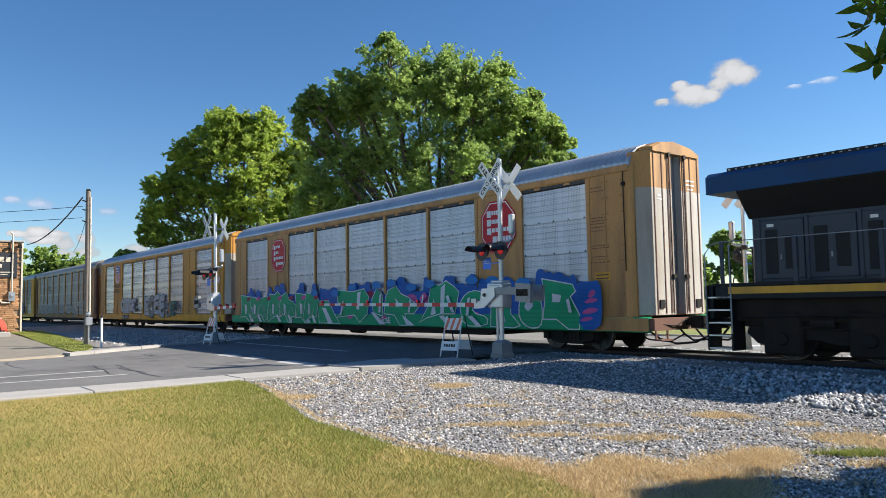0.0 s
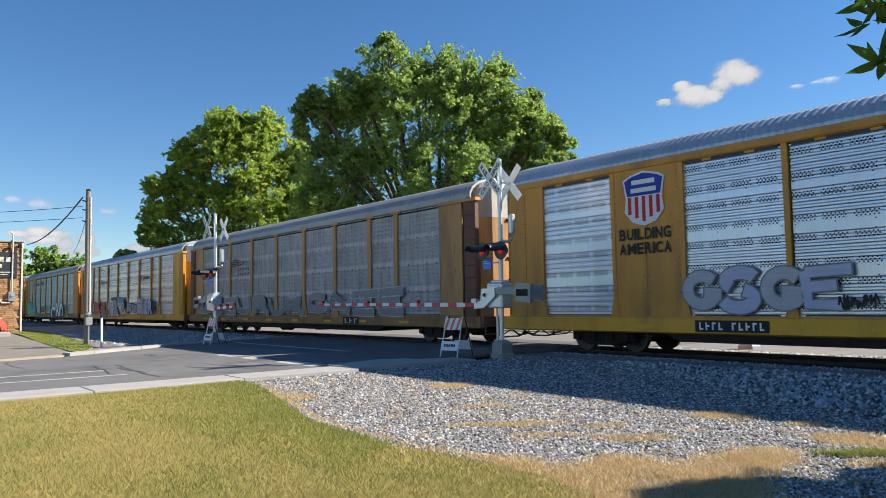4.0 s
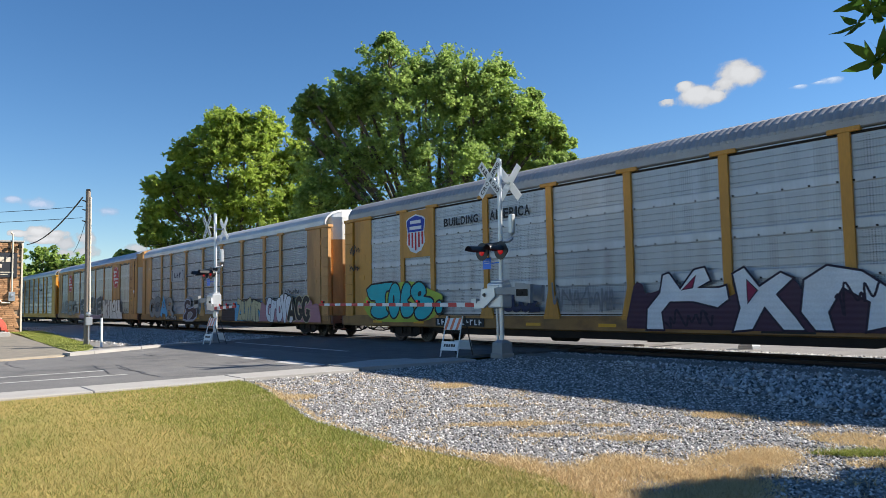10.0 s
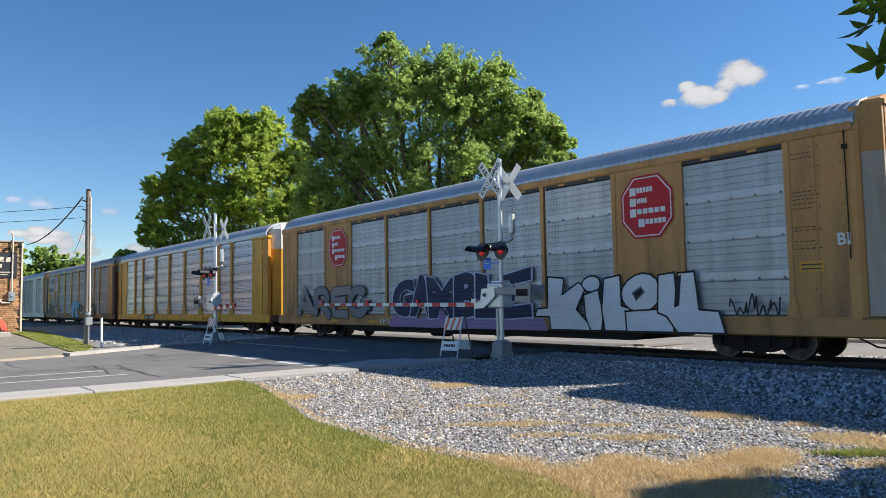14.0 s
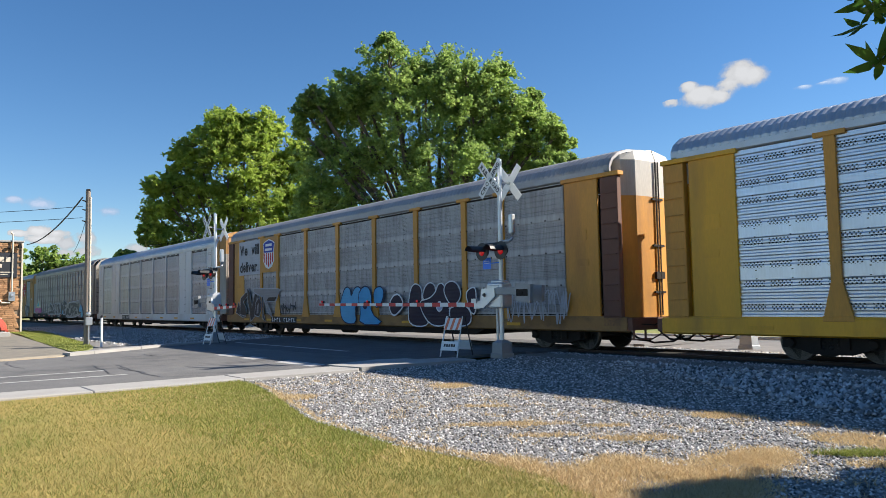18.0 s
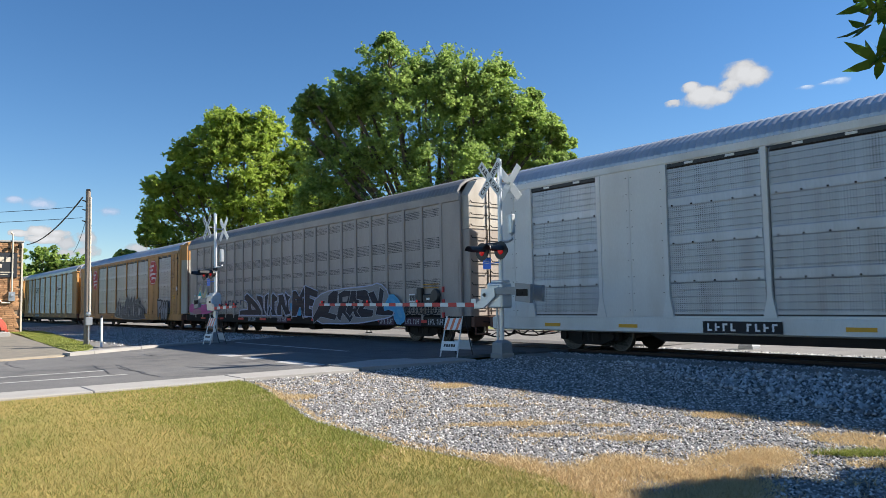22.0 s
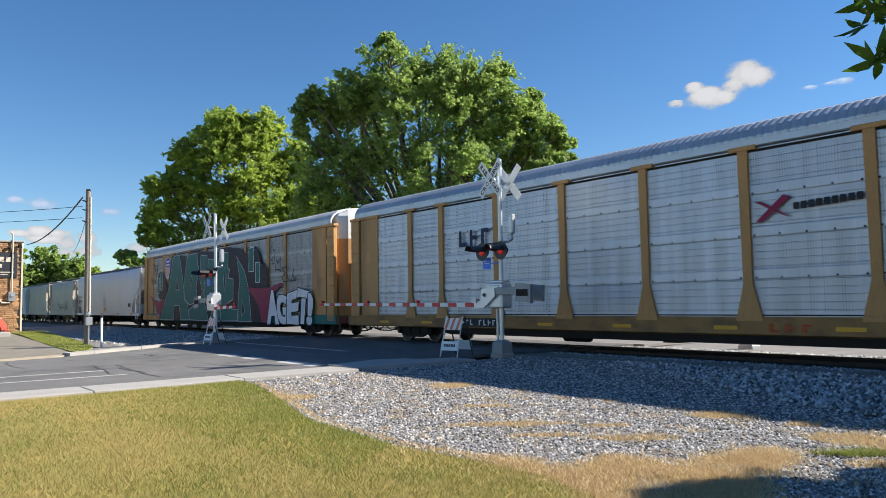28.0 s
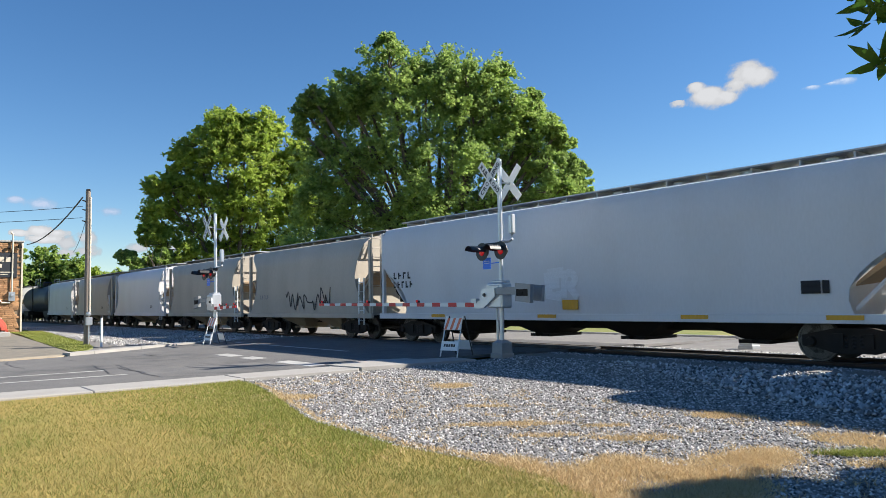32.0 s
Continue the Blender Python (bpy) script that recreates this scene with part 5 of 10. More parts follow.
def tank_car():
    ln, r = 15.6, 1.5
    car = thing("tank_car", "black cylindrical tank car with a grimy shell", "tank car")
    part("tank", Mesh().lathe([(0.5, 0.02), (0.6, 0.7), (0.85, 1.2), (1.2, 1.42), (1.5, r), (ln - 1.5, r), (ln - 1.2, 1.42), (ln - 0.85, 1.2), (ln - 0.6, 0.7), (ln - 0.5, 0.02)], "x", (0, 0, 2.6), 32), M_TANK, car, smooth=True)
    part("dome_platform", Mesh().box(ln / 2 - 1.3, ln / 2 + 1.3, -1.0, 1.0, 4.0, 4.06).lathe([(1.4, 0.5), (1.95, 0.5), (2.05, 0.3)], "z", (ln / 2, 0, 2.6), 16), M_STEEL_DARK, car)
    g = Mesh()
    for x in (-1.3, 0, 1.3):
        for y in (-1.0, 1.0):
            g.tube([(ln / 2 + x, y, 4.05), (ln / 2 + x, y, 4.95)], 0.025, 6)
    for y in (-1.0, 1.0):
        g.tube([(ln / 2 - 1.3, y, 4.95), (ln / 2 + 1.3, y, 4.95)], 0.025, 6)
    part("hand_rail", g, M_ALU, car)
    part("saddle", Mesh().box(0.2, 3.2, -1.2, 1.2, 0.75, 1.25).box(ln - 3.2, ln - 0.2, -1.2, 1.2, 0.75, 1.25), M_STEEL_DARK, car)
    part("ladder", ladder_mesh(3.2, 0.45, M_STEEL_DARK, 9), None, car, at=(ln / 2 - 0.2, -1.5, 0.9))
    for x in (1.9, ln - 1.9):
        add_truck(car, x, KIT_BIG)
    part("coupler", COUPLER[1], None, car, at=(ln + 0.05, 0, 0))
    return car


def locomotive():
    """Rear of a six-axle road diesel: hood, flared radiator wings, doors, walkway, steps and a three-axle truck."""
    car = thing("locomotive", "dark blue diesel locomotive with a yellow frame stripe", "locomotive")
    part("frame", Mesh().box(0.55, 21.5, -1.5, 1.5, 1.4, 1.72, 0.02), M_LOCO_DARK, car)
    for s in (-1, 1):
        part("frame_stripe", Mesh().box(0.9, 7.0, *sorted((s * 1.5, s * 1.52)), 1.53, 1.69).box(7.06, 21.3, *sorted((s * 1.5, s * 1.52)), 1.53, 1.69), M_YEL_BRIGHT, car)
    part("walkway", Mesh().box(0.5, 21.5, -1.52, 1.52, 1.72, 1.78), M_LOCO_DARK, car)
    part("hood", Mesh().box(1.25, 17.5, -0.98, 0.98, 1.75, 3.35, 0.05), M_LOCO, car)
    part("radiator_cab", Mesh().prism([(-0.98, 3.3), (0.98, 3.3), (1.5, 3.9), (1.5, 3.98), (-1.5, 3.98), (-1.5, 3.9)], "x", 1.2, 7.4), M_LOCO_DARK, car)
    part("radiator_wing", Mesh().prism([(-1.55, 3.93), (1.55, 3.93), (1.55, 4.34), (1.4, 4.44), (-1.4, 4.44), (-1.55, 4.34)], "x", 0.45, 7.6), M_LOCO_ROOF, car, "overhanging blue radiator roof")
    part("roof_rib", Mesh().box(0.9, 5.6, -1.36, 1.36, 4.42, 4.53, 0.01), M_LOCO_DARK, car)
    for k in range(27):
        part("roof_bolt", cached("rbs", lambda: Mesh().box(0, 0.05, -1.36, -1.33, 4.47, 4.505).data("roof_bolt", M_WHITE)), None, car, at=(0.95 + 0.17 * k, 0, 0))
    part("roof_hump", Mesh().prism([(4.9, 4.42), (5.3, 4.62), (7.2, 4.62), (7.4, 4.42)], "y", -1.0, 1.0), M_LOCO_ROOF, car)
    for k in range(4):
        part("wing_strut", Mesh().tube([(1.5 + 1.9 * k, -0.98, 3.35), (1.5 + 1.9 * k, -1.42, 3.92)], 0.035, 6), M_LOCO, car)
    for s in (-1, 1):
        for k in range(14):
            x = 1.45 + 1.12 * k
            d = part("hood_door", cached(("ld", s), lambda s=s: Mesh().box(0, 1.04, *sorted((s * 0.98, s * 1.01)), 1.86, 3.22, 0.01).data("hood_door", M_LOCO)), None, car, at=(x, 0, 0))
            # raised near-black panels stand in for the shaded recesses of the door
            part("louvre", cached(("lv", s), lambda s=s: Mesh().box(0.14, 0.44, *sorted((s * 1.0, s * 1.018)), 1.98, 3.0, 0.008).data("louvre", M_LOCO_DARK)), None, d)
            part("louvre", cached(("lw", s), lambda s=s: Mesh().box(0.6, 0.9, *sorted((s * 1.0, s * 1.018)), 2.08, 2.84, 0.008).data("louvre", M_LOCO_DARK)), None, d)
            part("door_post", cached(("dp", s), lambda s=s: Mesh().box(-0.05, 0.04, *sorted((s * 1.0, s * 1.03)), 1.82, 3.26, 0.01).data("door_post", M_LOCO)), None, d)
            part("latch", cached(("lt", s), lambda s=s: Mesh().box(0.5, 0.54, *sorted((s * 1.01, s * 1.035)), 2.3, 2.42, 0.006).data("latch", M_LOCO_RAIL)), None, d)
            k % 3 == 1 or part("notice", cached(("nt", s), lambda s=s: Mesh().box(0.2, 0.36, *sorted((s * 1.012, s * 1.022)), 3.06, 3.13).data("notice", M_WHITE)), None, d)
    part("rear_lamp", Mesh().box(1.18, 1.26, -0.3, 0.3, 3.0, 3.35, 0.02), M_ALU, car)
    for s in (-1, 1):
        part("hand_rail", Mesh().tube([(0.75, s * 1.48, 2.77), (21.0, s * 1.48, 2.79)], 0.013, 6), M_LOCO_RAIL, car)
        for k in range(12):
            x = 0.75 + 1.75 * k
            part("stanchion", cached(("stn", s), lambda s=s: Mesh().box(-0.05, 0.05, *sorted((s * 1.46, s * 1.5)), 1.5, 2.77, 0.01).data("stanchion", M_LOCO)), None, car, at=(x, 0, 0))
        for x in (0.3, 0.92):
            part("step_side", Mesh().box(x, x + 0.05, *sorted((s * 1.5, s * 0.95)), 0.2, 1.75), M_LOCO_DARK, car)
        for k in range(5):
            tr = part("step", Mesh().box(0.35, 0.92, *sorted((s * 1.48, s * 1.0)), 0.24 + 0.3 * k, 0.265 + 0.3 * k), M_LOCO_DARK, car)
            part("step_edge", Mesh().box(0.35, 0.92, *sorted((s * 1.48, s * 1.5)), 0.235 + 0.3 * k, 0.27 + 0.3 * k), M_GALV, tr)
        part("step_rail", Mesh().tube([(0.32, s * 1.52, 0.6), (0.32, s * 1.52, 2.5), (0.5, s * 1.5, 2.72), (0.75, s * 1.48, 2.77)], 0.018, 6), M_LOCO_RAIL, car)
        part("step_rail", Mesh().tube([(0.96, s * 1.52, 0.6), (0.96, s * 1.52, 2.7)], 0.018, 6), M_LOCO_RAIL, car)
    part("end_plate", Mesh().box(0.36, 0.46, -1.45, 1.45, 0.95, 1.75).box(0.4, 0.44, -0.6, -0.55, 1.75, 2.7).box(0.4, 0.44, 0.55, 0.6, 1.75, 2.7), M_LOCO_DARK, car)
    part("fuel_tank", Mesh().box(8.5, 13.5, -1.35, 1.35, 0.3, 1.1, 0.12), M_UNDER, car)
    part("cab", Mesh().prism([(17.5, 1.75), (21.2, 1.75), (21.2, 2.9), (20.2, 3.3), (20.0, 4.4), (17.5, 4.4)], "y", -1.45, 1.45), M_LOCO, car)
    for x in (3.9, 17.9):
        t = part("truck", Mesh().box(x - 2.3, x + 2.3, -0.85, 0.85, 0.75, 1.0), M_UNDER, car, "six-wheel locomotive truck")
        for s in (-1, 1):
            g = Mesh().prism([(x - 2.75, 0.62), (x - 2.5, 0.38), (x - 1.2, 0.5), (x - 0.7, 0.38), (x + 0.7, 0.38), (x + 1.2, 0.5), (x + 2.5, 0.38), (x + 2.75, 0.72), (x + 2.6, 1.15), (x - 2.6, 1.15)], "y", s * 1.02, s * 1.2)
            for k in (-1, 0, 1):
                g.lathe([(s * 1.0, 0.2), (s * 1.24, 0.2), (s * 1.28, 0.1), (s * 1.28, 0.0)][::s], "y", (x + 1.85 * k, 0, 0.5), 14)
                g.box(x + 1.85 * k - 0.25, x + 1.85 * k + 0.25, *sorted((s * 1.1, s * 1.24)), 0.34, 0.7)
            part("side_frame", g, M_STEEL_DARK, t)
            for u in (-1.2, 0.7):
                part("brake_cylinder", Mesh().lathe([(0, 0.13), (0.5, 0.13)], "x", (x + u, s * 1.25, 0.85), 12), M_UNDER, t)
        for k in (-1, 0, 1):
            w = part("wheelset", KIT_LOCO, None, t, at=(x + 1.85 * k, 0, 0.53))
            WHEELSETS.setdefault(("loco", x, k), []).append(w)
    # solid boxes and plates added to stop street light showing under the frame
    for x in (3.9, 17.9):
        for k in (-1, 0, 1):
            part("traction_motor", Mesh().box(x + 1.85 * k + 0.25, x + 1.85 * k + 1.15, -0.62, 0.62, 0.2, 0.85, 0.08), M_UNDER, car)
        part("skirt", Mesh().box(x - 3.0, x + 3.4, -1.3, -1.22, 0.9, 1.42).box(x - 3.0, x + 3.4, 1.22, 1.3, 0.9, 1.42), M_UNDER, car)
        part("pipe", Mesh().tube([(x - 2.8, -1.32, 0.98), (x - 1.0, -1.34, 1.02), (x + 2.9, -1.33, 0.96)], 0.035, 6).tube([(x - 2.6, -1.28, 0.82), (x - 0.6, -1.32, 0.72), (x + 0.4, -1.3, 0.84), (x + 2.4, -1.3, 0.8)], 0.025, 6), M_STEEL_DARK, car)
        for k in (-1, 0, 1):
            part("pedestal_cap", Mesh().box(x + 1.85 * k - 0.45, x + 1.85 * k + 0.45, -1.34, -1.2, 0.14, 1.12, 0.05), M_UNDER, car)
            part("axle_cap", Mesh().lathe([(-1.38, 0.0), (-1.38, 0.12), (-1.34, 0.15), (-1.3, 0.15)], "y", (x + 1.85 * k, 0, 0.5), 16), M_STEEL_DARK, car, smooth=True)
    part("coupler", COUPLER[-1], None, car, at=(0.2, 0, 0))
    return car


KIT_LOCO = wheelset_mesh(0.53, "wheelset")


# ---- the cars in running order, with the x of each left end at the start ----
train = []
FIRST, PITCH = -39.3, 28.0


def couple(car, x):
    train.append((car, x))
    return car


loco = couple(locomotive(), -11.05)

a = couple(sealed_autorack("yellow auto carrier covered with green and blue graffiti", M_TAN, M_SILVER_PERF, "perf", INK["green"], M_ROOF, M_TAN, M_ENDWHITE), FIRST - PITCH * 0)
octagon(a, 5.6, 3.85, 1.5, 1.6)
octagon(a, 21.3, 3.85, 1.6, 1.65)
lay(a, blob(23.6, 1.9, 5, 0.8), "blue", 1.2, 0.7, label="sprayed blue cloud")
lay(a, Mesh().box(0, 23.6, 0, 0.002, 0, 0.42), "green", 1.2, 0.62)
for k, (x, z, w, h) in enumerate(((13.4, 1.7, 0.7, 0.3), (15.9, 1.45, 1.1, 0.35), (16.9, 1.35, 0.9, 0.4), (24.75, 1.0, 0.5, 0.5), (22.2, 1.55, 0.7, 0.35), (12.0, 0.9, 0.6, 0.4), (9.9, 1.4, 0.7, 0.3), (19.5, 0.75, 1.0, 0.4))):
    letter(a, [(x, z), (x + w * 0.5, z - h * 0.2), (x + w, z + h * 0.2), (x + w * 0.8, z + h), (x + w * 0.3, z + h * 0.8)], "pink" if k % 3 else "crimson", None, soft=2)
GREEN = dict(fill="green", edge="white", t=0.034)
lay(a, Mesh().box(0, 2.05, 0, 0.004, 0, 0.34), M_TAN, 24.85, 0.6, "sill_patch", y=-1.536)
letter(a, [(23.2, 2.1), (24.4, 1.9), (24.5, 1.7), (24.3, 1.55), (24.65, 1.0), (24.6, 0.62), (24.2, 0.62), (23.75, 0.9), (23.2, 0.9), (23.3, 1.5)], label="green sprayed letters with white edges", **GREEN)
letter(a, [(23.6, 1.65), (23.95, 1.6), (23.9, 1.4), (23.6, 1.4)], "white", None)
letter(a, [(22.35, 1.65), (22.75, 1.75), (23.15, 1.5), (23.2, 1.0), (23.1, 0.65), (22.6, 0.62), (22.2, 0.9), (22.2, 1.35)], soft=1, **GREEN)
letter(a, [(22.65, 1.5), (22.85, 1.35), (22.6, 1.1), (22.4, 1.3)], "white", None, soft=1)
letter(a, [(20.95, 1.75), (21.5, 1.9), (21.8, 1.65), (21.85, 1.05), (22.25, 0.7), (21.95, 0.62), (20.9, 0.65)], **GREEN)
letter(a, [(21.3, 1.35), (21.45, 1.3), (21.6, 0.8), (21.2, 0.8)], "white", None)
letter(a, [(19.5, 0.65), (19.35, 1.4), (19.7, 1.75), (20.3, 1.85), (20.75, 1.6), (20.7, 1.35), (20.1, 1.4), (20.0, 1.1), (20.8, 0.95), (20.7, 0.65)], soft=1, **GREEN)
letter(a, [(17.8, 2.1), (18.3, 2.05), (18.65, 2.2), (19.15, 1.95), (19.35, 1.8), (19.1, 1.05), (18.3, 1.05), (17.5, 0.9), (17.1, 0.75), (17.55, 1.25), (17.7, 1.75)], **GREEN)
letter(a, [(18.35, 1.95), (18.6, 2.1), (18.5, 1.1), (18.3, 1.05)], "white", None)
letter(a, [(17.95, 1.6), (18.05, 1.05), (17.75, 1.0)], "white", None)
letter(a, [(14.9, 1.65), (15.1, 1.95), (15.65, 2.1), (15.95, 1.8), (16.45, 1.65), (17.05, 1.3), (16.75, 1.05), (16.2, 1.05), (16.25, 0.62), (15.85, 0.62), (15.5, 1.0), (14.8, 1.05)], **GREEN)
letter(a, [(15.6, 1.65), (15.9, 1.35), (15.65, 1.3)], "white", None)
letter(a, [(16.0, 1.0), (16.15, 0.95), (16.8, 0.62), (16.3, 0.62)], "white", None)
letter(a, [(13.95, 1.6), (14.3, 2.05), (14.75, 1.75), (14.7, 0.95), (14.05, 1.1)], **GREEN)
letter(a, [(11.3, 2.05), (12.5, 1.95), (13.4, 2.05), (13.75, 1.7), (13.65, 1.05), (13.05, 0.7), (12.65, 1.0), (11.3, 0.9), (11.85, 1.3), (11.3, 1.55)], **GREEN)
letter(a, [(12.9, 1.9), (13.15, 1.95), (13.0, 1.2), (12.8, 1.25)], "white", None)
letter(a, [(13.9, 1.1), (14.1, 1.1), (14.9, 0.64), (14.5, 0.64)], "white", None)
letter(a, [(9.5, 1.6), (10.55, 1.6), (11.1, 1.0), (11.5, 0.62), (9.75, 0.65)], **GREEN)
letter(a, [(10.0, 1.3), (10.3, 1.3), (10.9, 0.65), (10.5, 0.65)], "white", None)
SHAPES = (((0, 1.2), (1.2, 1.1), (2.1, 1.22), (2.45, 0.85), (2.35, 0.2), (1.75, 0.02), (1.35, 0.35), (0, 0.1), (0.55, 0.5), (0, 0.75)),
          ((0, 0.85), (0.25, 1.2), (0.8, 1.35), (1.1, 1.0), (1.6, 0.9), (2.2, 0.55), (1.9, 0.25), (1.35, 0.25), (1.4, 0.0), (1.0, 0.0), (0.6, 0.35), (0, 0.3)),
          ((0, 1.3), (1.1, 1.2), (1.3, 1.0), (1.1, 0.85), (1.45, 0.3), (1.4, 0.0), (1.0, 0.0), (0.55, 0.25), (0, 0.2), (0.1, 0.8)),
          ((0.2, 1.3), (0.7, 1.25), (1.05, 1.4), (1.55, 1.15), (1.75, 1.0), (1.5, 0.25), (0.7, 0.25), (0, 0.0), (-0.1, 0.4), (0.1, 0.9)))
for k, x, u in ((2, 1.3, 1.1), (0, 2.5, 0.95), (3, 4.6, 1.0), (1, 5.9, 0.9), (2, 7.5, 1.0), (3, 8.4, 0.75)):
    letter(a, [(x + u * px, 0.64 + 1.05 * pz) for px, pz in SHAPES[k]], **GREEN)
    letter(a, [(x + 0.45 * u, 1.55), (x + 0.7 * u, 1.45), (x + 0.65 * u, 1.0), (x + 0.5 * u, 1.05)], "white", None)
    letter(a, [(x + 0.9 * u, 1.0), (x + 1.1 * u, 1.0), (x + 1.5 * u, 0.64), (x + 1.2 * u, 0.64)], "white", None)
for k in range(7):
    letter(a, [(2.0 + 1.2 * k, 1.75), (2.3 + 1.2 * k, 1.65), (2.6 + 1.2 * k, 1.8), (2.4 + 1.2 * k, 1.92)], "pink" if k % 2 else "crimson", None, soft=2)
scribble(a, 2.0, 9.4, 0.75, 1.7, "silver", 53, 0.012, 16)
letter(a, [(24.62, 0.62), (24.75, 1.35), (24.6, 2.0), (25.0, 1.95), (25.45, 2.0), (25.5, 1.2), (25.4, 0.62)], "blue", None, soft=1)
for x, z, w, h in ((24.75, 1.05, 0.65, 0.2), (24.85, 1.35, 0.55, 0.16), (24.7, 0.85, 0.5, 0.14), (25.0, 1.5, 0.3, 0.25), (14.6, 0.8, 0.5, 0.2), (17.15, 1.45, 0.5, 0.4)):
    letter(a, [(x, z), (x + w * 0.6, z + h * 0.1), (x + w, z + h * 0.7), (x + w * 0.5, z + h), (x + w * 0.1, z + h * 0.5)], "pink", None, soft=1)
for k, (x, z) in enumerate(((12.2, 2.12), (14.0, 2.15), (15.0, 2.2), (16.3, 2.0), (17.4, 2.1), (19.7, 2.15), (20.7, 2.1), (22.1, 2.0), (9.0, 1.95), (10.8, 1.9))):
    letter(a, [(x, z), (x + 0.3, z - 0.16), (x + 0.75, z - 0.06), (x + 0.6, z + 0.14), (x + 0.2, z + 0.18)], "azure", None, soft=2)
for x, z, w, h, lean in ((14.5, 1.1, 0.14, 0.75, 0.1), (16.45, 1.1, 0.12, 0.5, 0.12), (19.0, 1.1, 0.16, 0.6, -0.3), (19.75, 1.0, 0.14, 0.6, 0.1), (11.6, 1.0, 0.12, 0.6, 0.2), (17.3, 1.4, 0.1, 0.35, 0.05), (18.8, 0.64, 0.3, 0.36, -0.5), (20.3, 0.64, 0.26, 0.36, -0.45), (24.3, 1.1, 0.12, 0.4, -0.1)):
    letter(a, [(x, z), (x + w, z), (x + w * 0.9 + lean, z + h), (x + lean, z + h * 0.92)], "white", None)
lay(a, word_mesh("ROSE", 0.6, 0.24, THIN, 8, 0.1), "white", 14.75, 0.68, label="small sprayed word ROSE")
bars(a, 9.0, 10.6, 0.68, 0.84, "white", 10, "black")

b = couple(sealed_autorack("yellow auto carrier with ribbed silver panels", M_YEL, M_SILVER_RIB, "rib", M_YEL_BRIGHT, M_ROOF, M_YEL, M_ENDWHITE), FIRST - PITCH * 1)
shield(b, 5.45, 4.08, 1.3, 1.45)
slogan(b, "BUILDING", 4.62, 6.25, 3.0, 3.3)
slogan(b, "AMERICA", 4.62, 6.25, 2.62, 2.92)
bars(b, 6.9, 8.6, 0.68, 0.86, "white", 10, "black")
wild(b, 12.5, 16.9, 0.82, 2.2, ("silver", "grey", "silver"), "black", 3, 0.95)
wild(b, 17.0, 19.0, 0.85, 1.75, ("grey", "teal"), "black", 9, 0.7)
scribble(b, 18.9, 20.0, 1.0, 1.9, "black", 10, 0.02, 7)
wild(b, 6.6, 10.4, 1.15, 2.1, ("silver", "lilac"), "grey", 12, 0.9)
lay(b, Mesh().lathe([(0, 0.2), (0.004, 0.2)], "y", n=24), M_WHITE, 26.06, 2.95, "round_sign", "round no-smoking sign", y=-1.53)
lay(b, outline([(0.16 * math.cos(math.pi * k / 8), 0.16 * math.sin(math.pi * k / 8)) for k in range(16)], 0.035).add([(-0.13, 0, 0.09), (-0.09, 0, 0.13), (0.13, 0, -0.09), (0.09, 0, -0.13)], [(0, 1, 2, 3)]), "flag_red", 26.06, 2.95, "round_sign", y=-1.534)
scribble(b, 10.2, 11.0, 1.15, 1.5, "black", 4)

c = couple(posted_autorack("weathered brown-grey auto carrier with tan posts", M_TAN, M_BROWN_PERF, "perf", M_SILL, M_ROOF_OLD, M_TAN, M_BROWN, M_ENDWHITE), FIRST - PITCH * 2)
lay(c, Mesh().box(0, 0.95, 0, 0.003, 0, 0.05).box(0, 0.95, 0, 0.003, 0.1, 0.15).box(0, 0.95, 0, 0.003, 0.2, 0.25).box(0.1, 0.95, 0, 0.003, 0.3, 0.35), "black", 6.5, 3.58, "herald", "black striped herald", y=-1.53)
bars(c, 7.5, 8.3, 3.6, 3.85, "black", 2, name="herald")
bars(c, 7.4, 8.85, 3.32, 3.45, "black", 7, name="herald")
bars(c, 7.4, 8.85, 3.08, 3.21, "black", 8, name="herald")
bars(c, 5.5, 8.15, 0.68, 0.86, "cream", 11)
wild(c, 1.8, 9.1, 1.02, 1.95, ("ghost", "grey"), "silver", 21, 1.5, "faint silver sprayed lettering")
wild(c, 9.4, 14.9, 1.02, 1.9, ("ghost", "grey"), "ghost", 23, 1.4, "faint silver sprayed lettering")
wild(c, 14.9, 22.8, 1.02, 1.95, ("ghost", "grey", "ghost"), "silver", 25, 1.9, "faint silver sprayed lettering")
bars(c, 18.3, 19.4, 0.66, 0.86, "cream", 3, "black")
scribble(c, 18.5, 20.5, 1.2, 1.8, "silver", 24, 0.025, 8)
scribble(c, 13.2, 14.6, 1.7, 2.05, "silver", 6, 0.03, 7)

d = couple(posted_autorack("bright yellow auto carrier with ribbed silver panels and graffiti", M_YEL, M_SILVER_RIB, "rib", M_YEL_BRIGHT, M_ROOF, M_YEL_BRIGHT, M_YEL, M_CARWHITE), FIRST - PITCH * 3)
shield(d, 6.95, 3.52, 0.58, 0.62)
slogan(d, "BUILDING AMERICA", 7.35, 9.0 - 0.2, 3.43, 3.6)
crossed(d, 17.75, 3.5, 2.3)
letter(d, [(1.52, 1.28), (1.66, 1.81), (2.07, 2.06), (2.28, 1.79), (2.68, 2.08), (2.88, 1.87), (2.59, 1.52), (2.79, 1.22), (2.52, 1.01), (2.2, 1.22), (1.85, 0.98)], "lilac", "black", 0.06, 0, "plump pale sprayed letters with black edges")
letter(d, [(2.77, 1.82), (3.24, 2.06), (3.72, 1.84), (3.75, 1.36), (3.34, 1.02), (2.79, 1.11)], "lilac", "black", 0.06, 1, "plump pale sprayed letters with black edges")
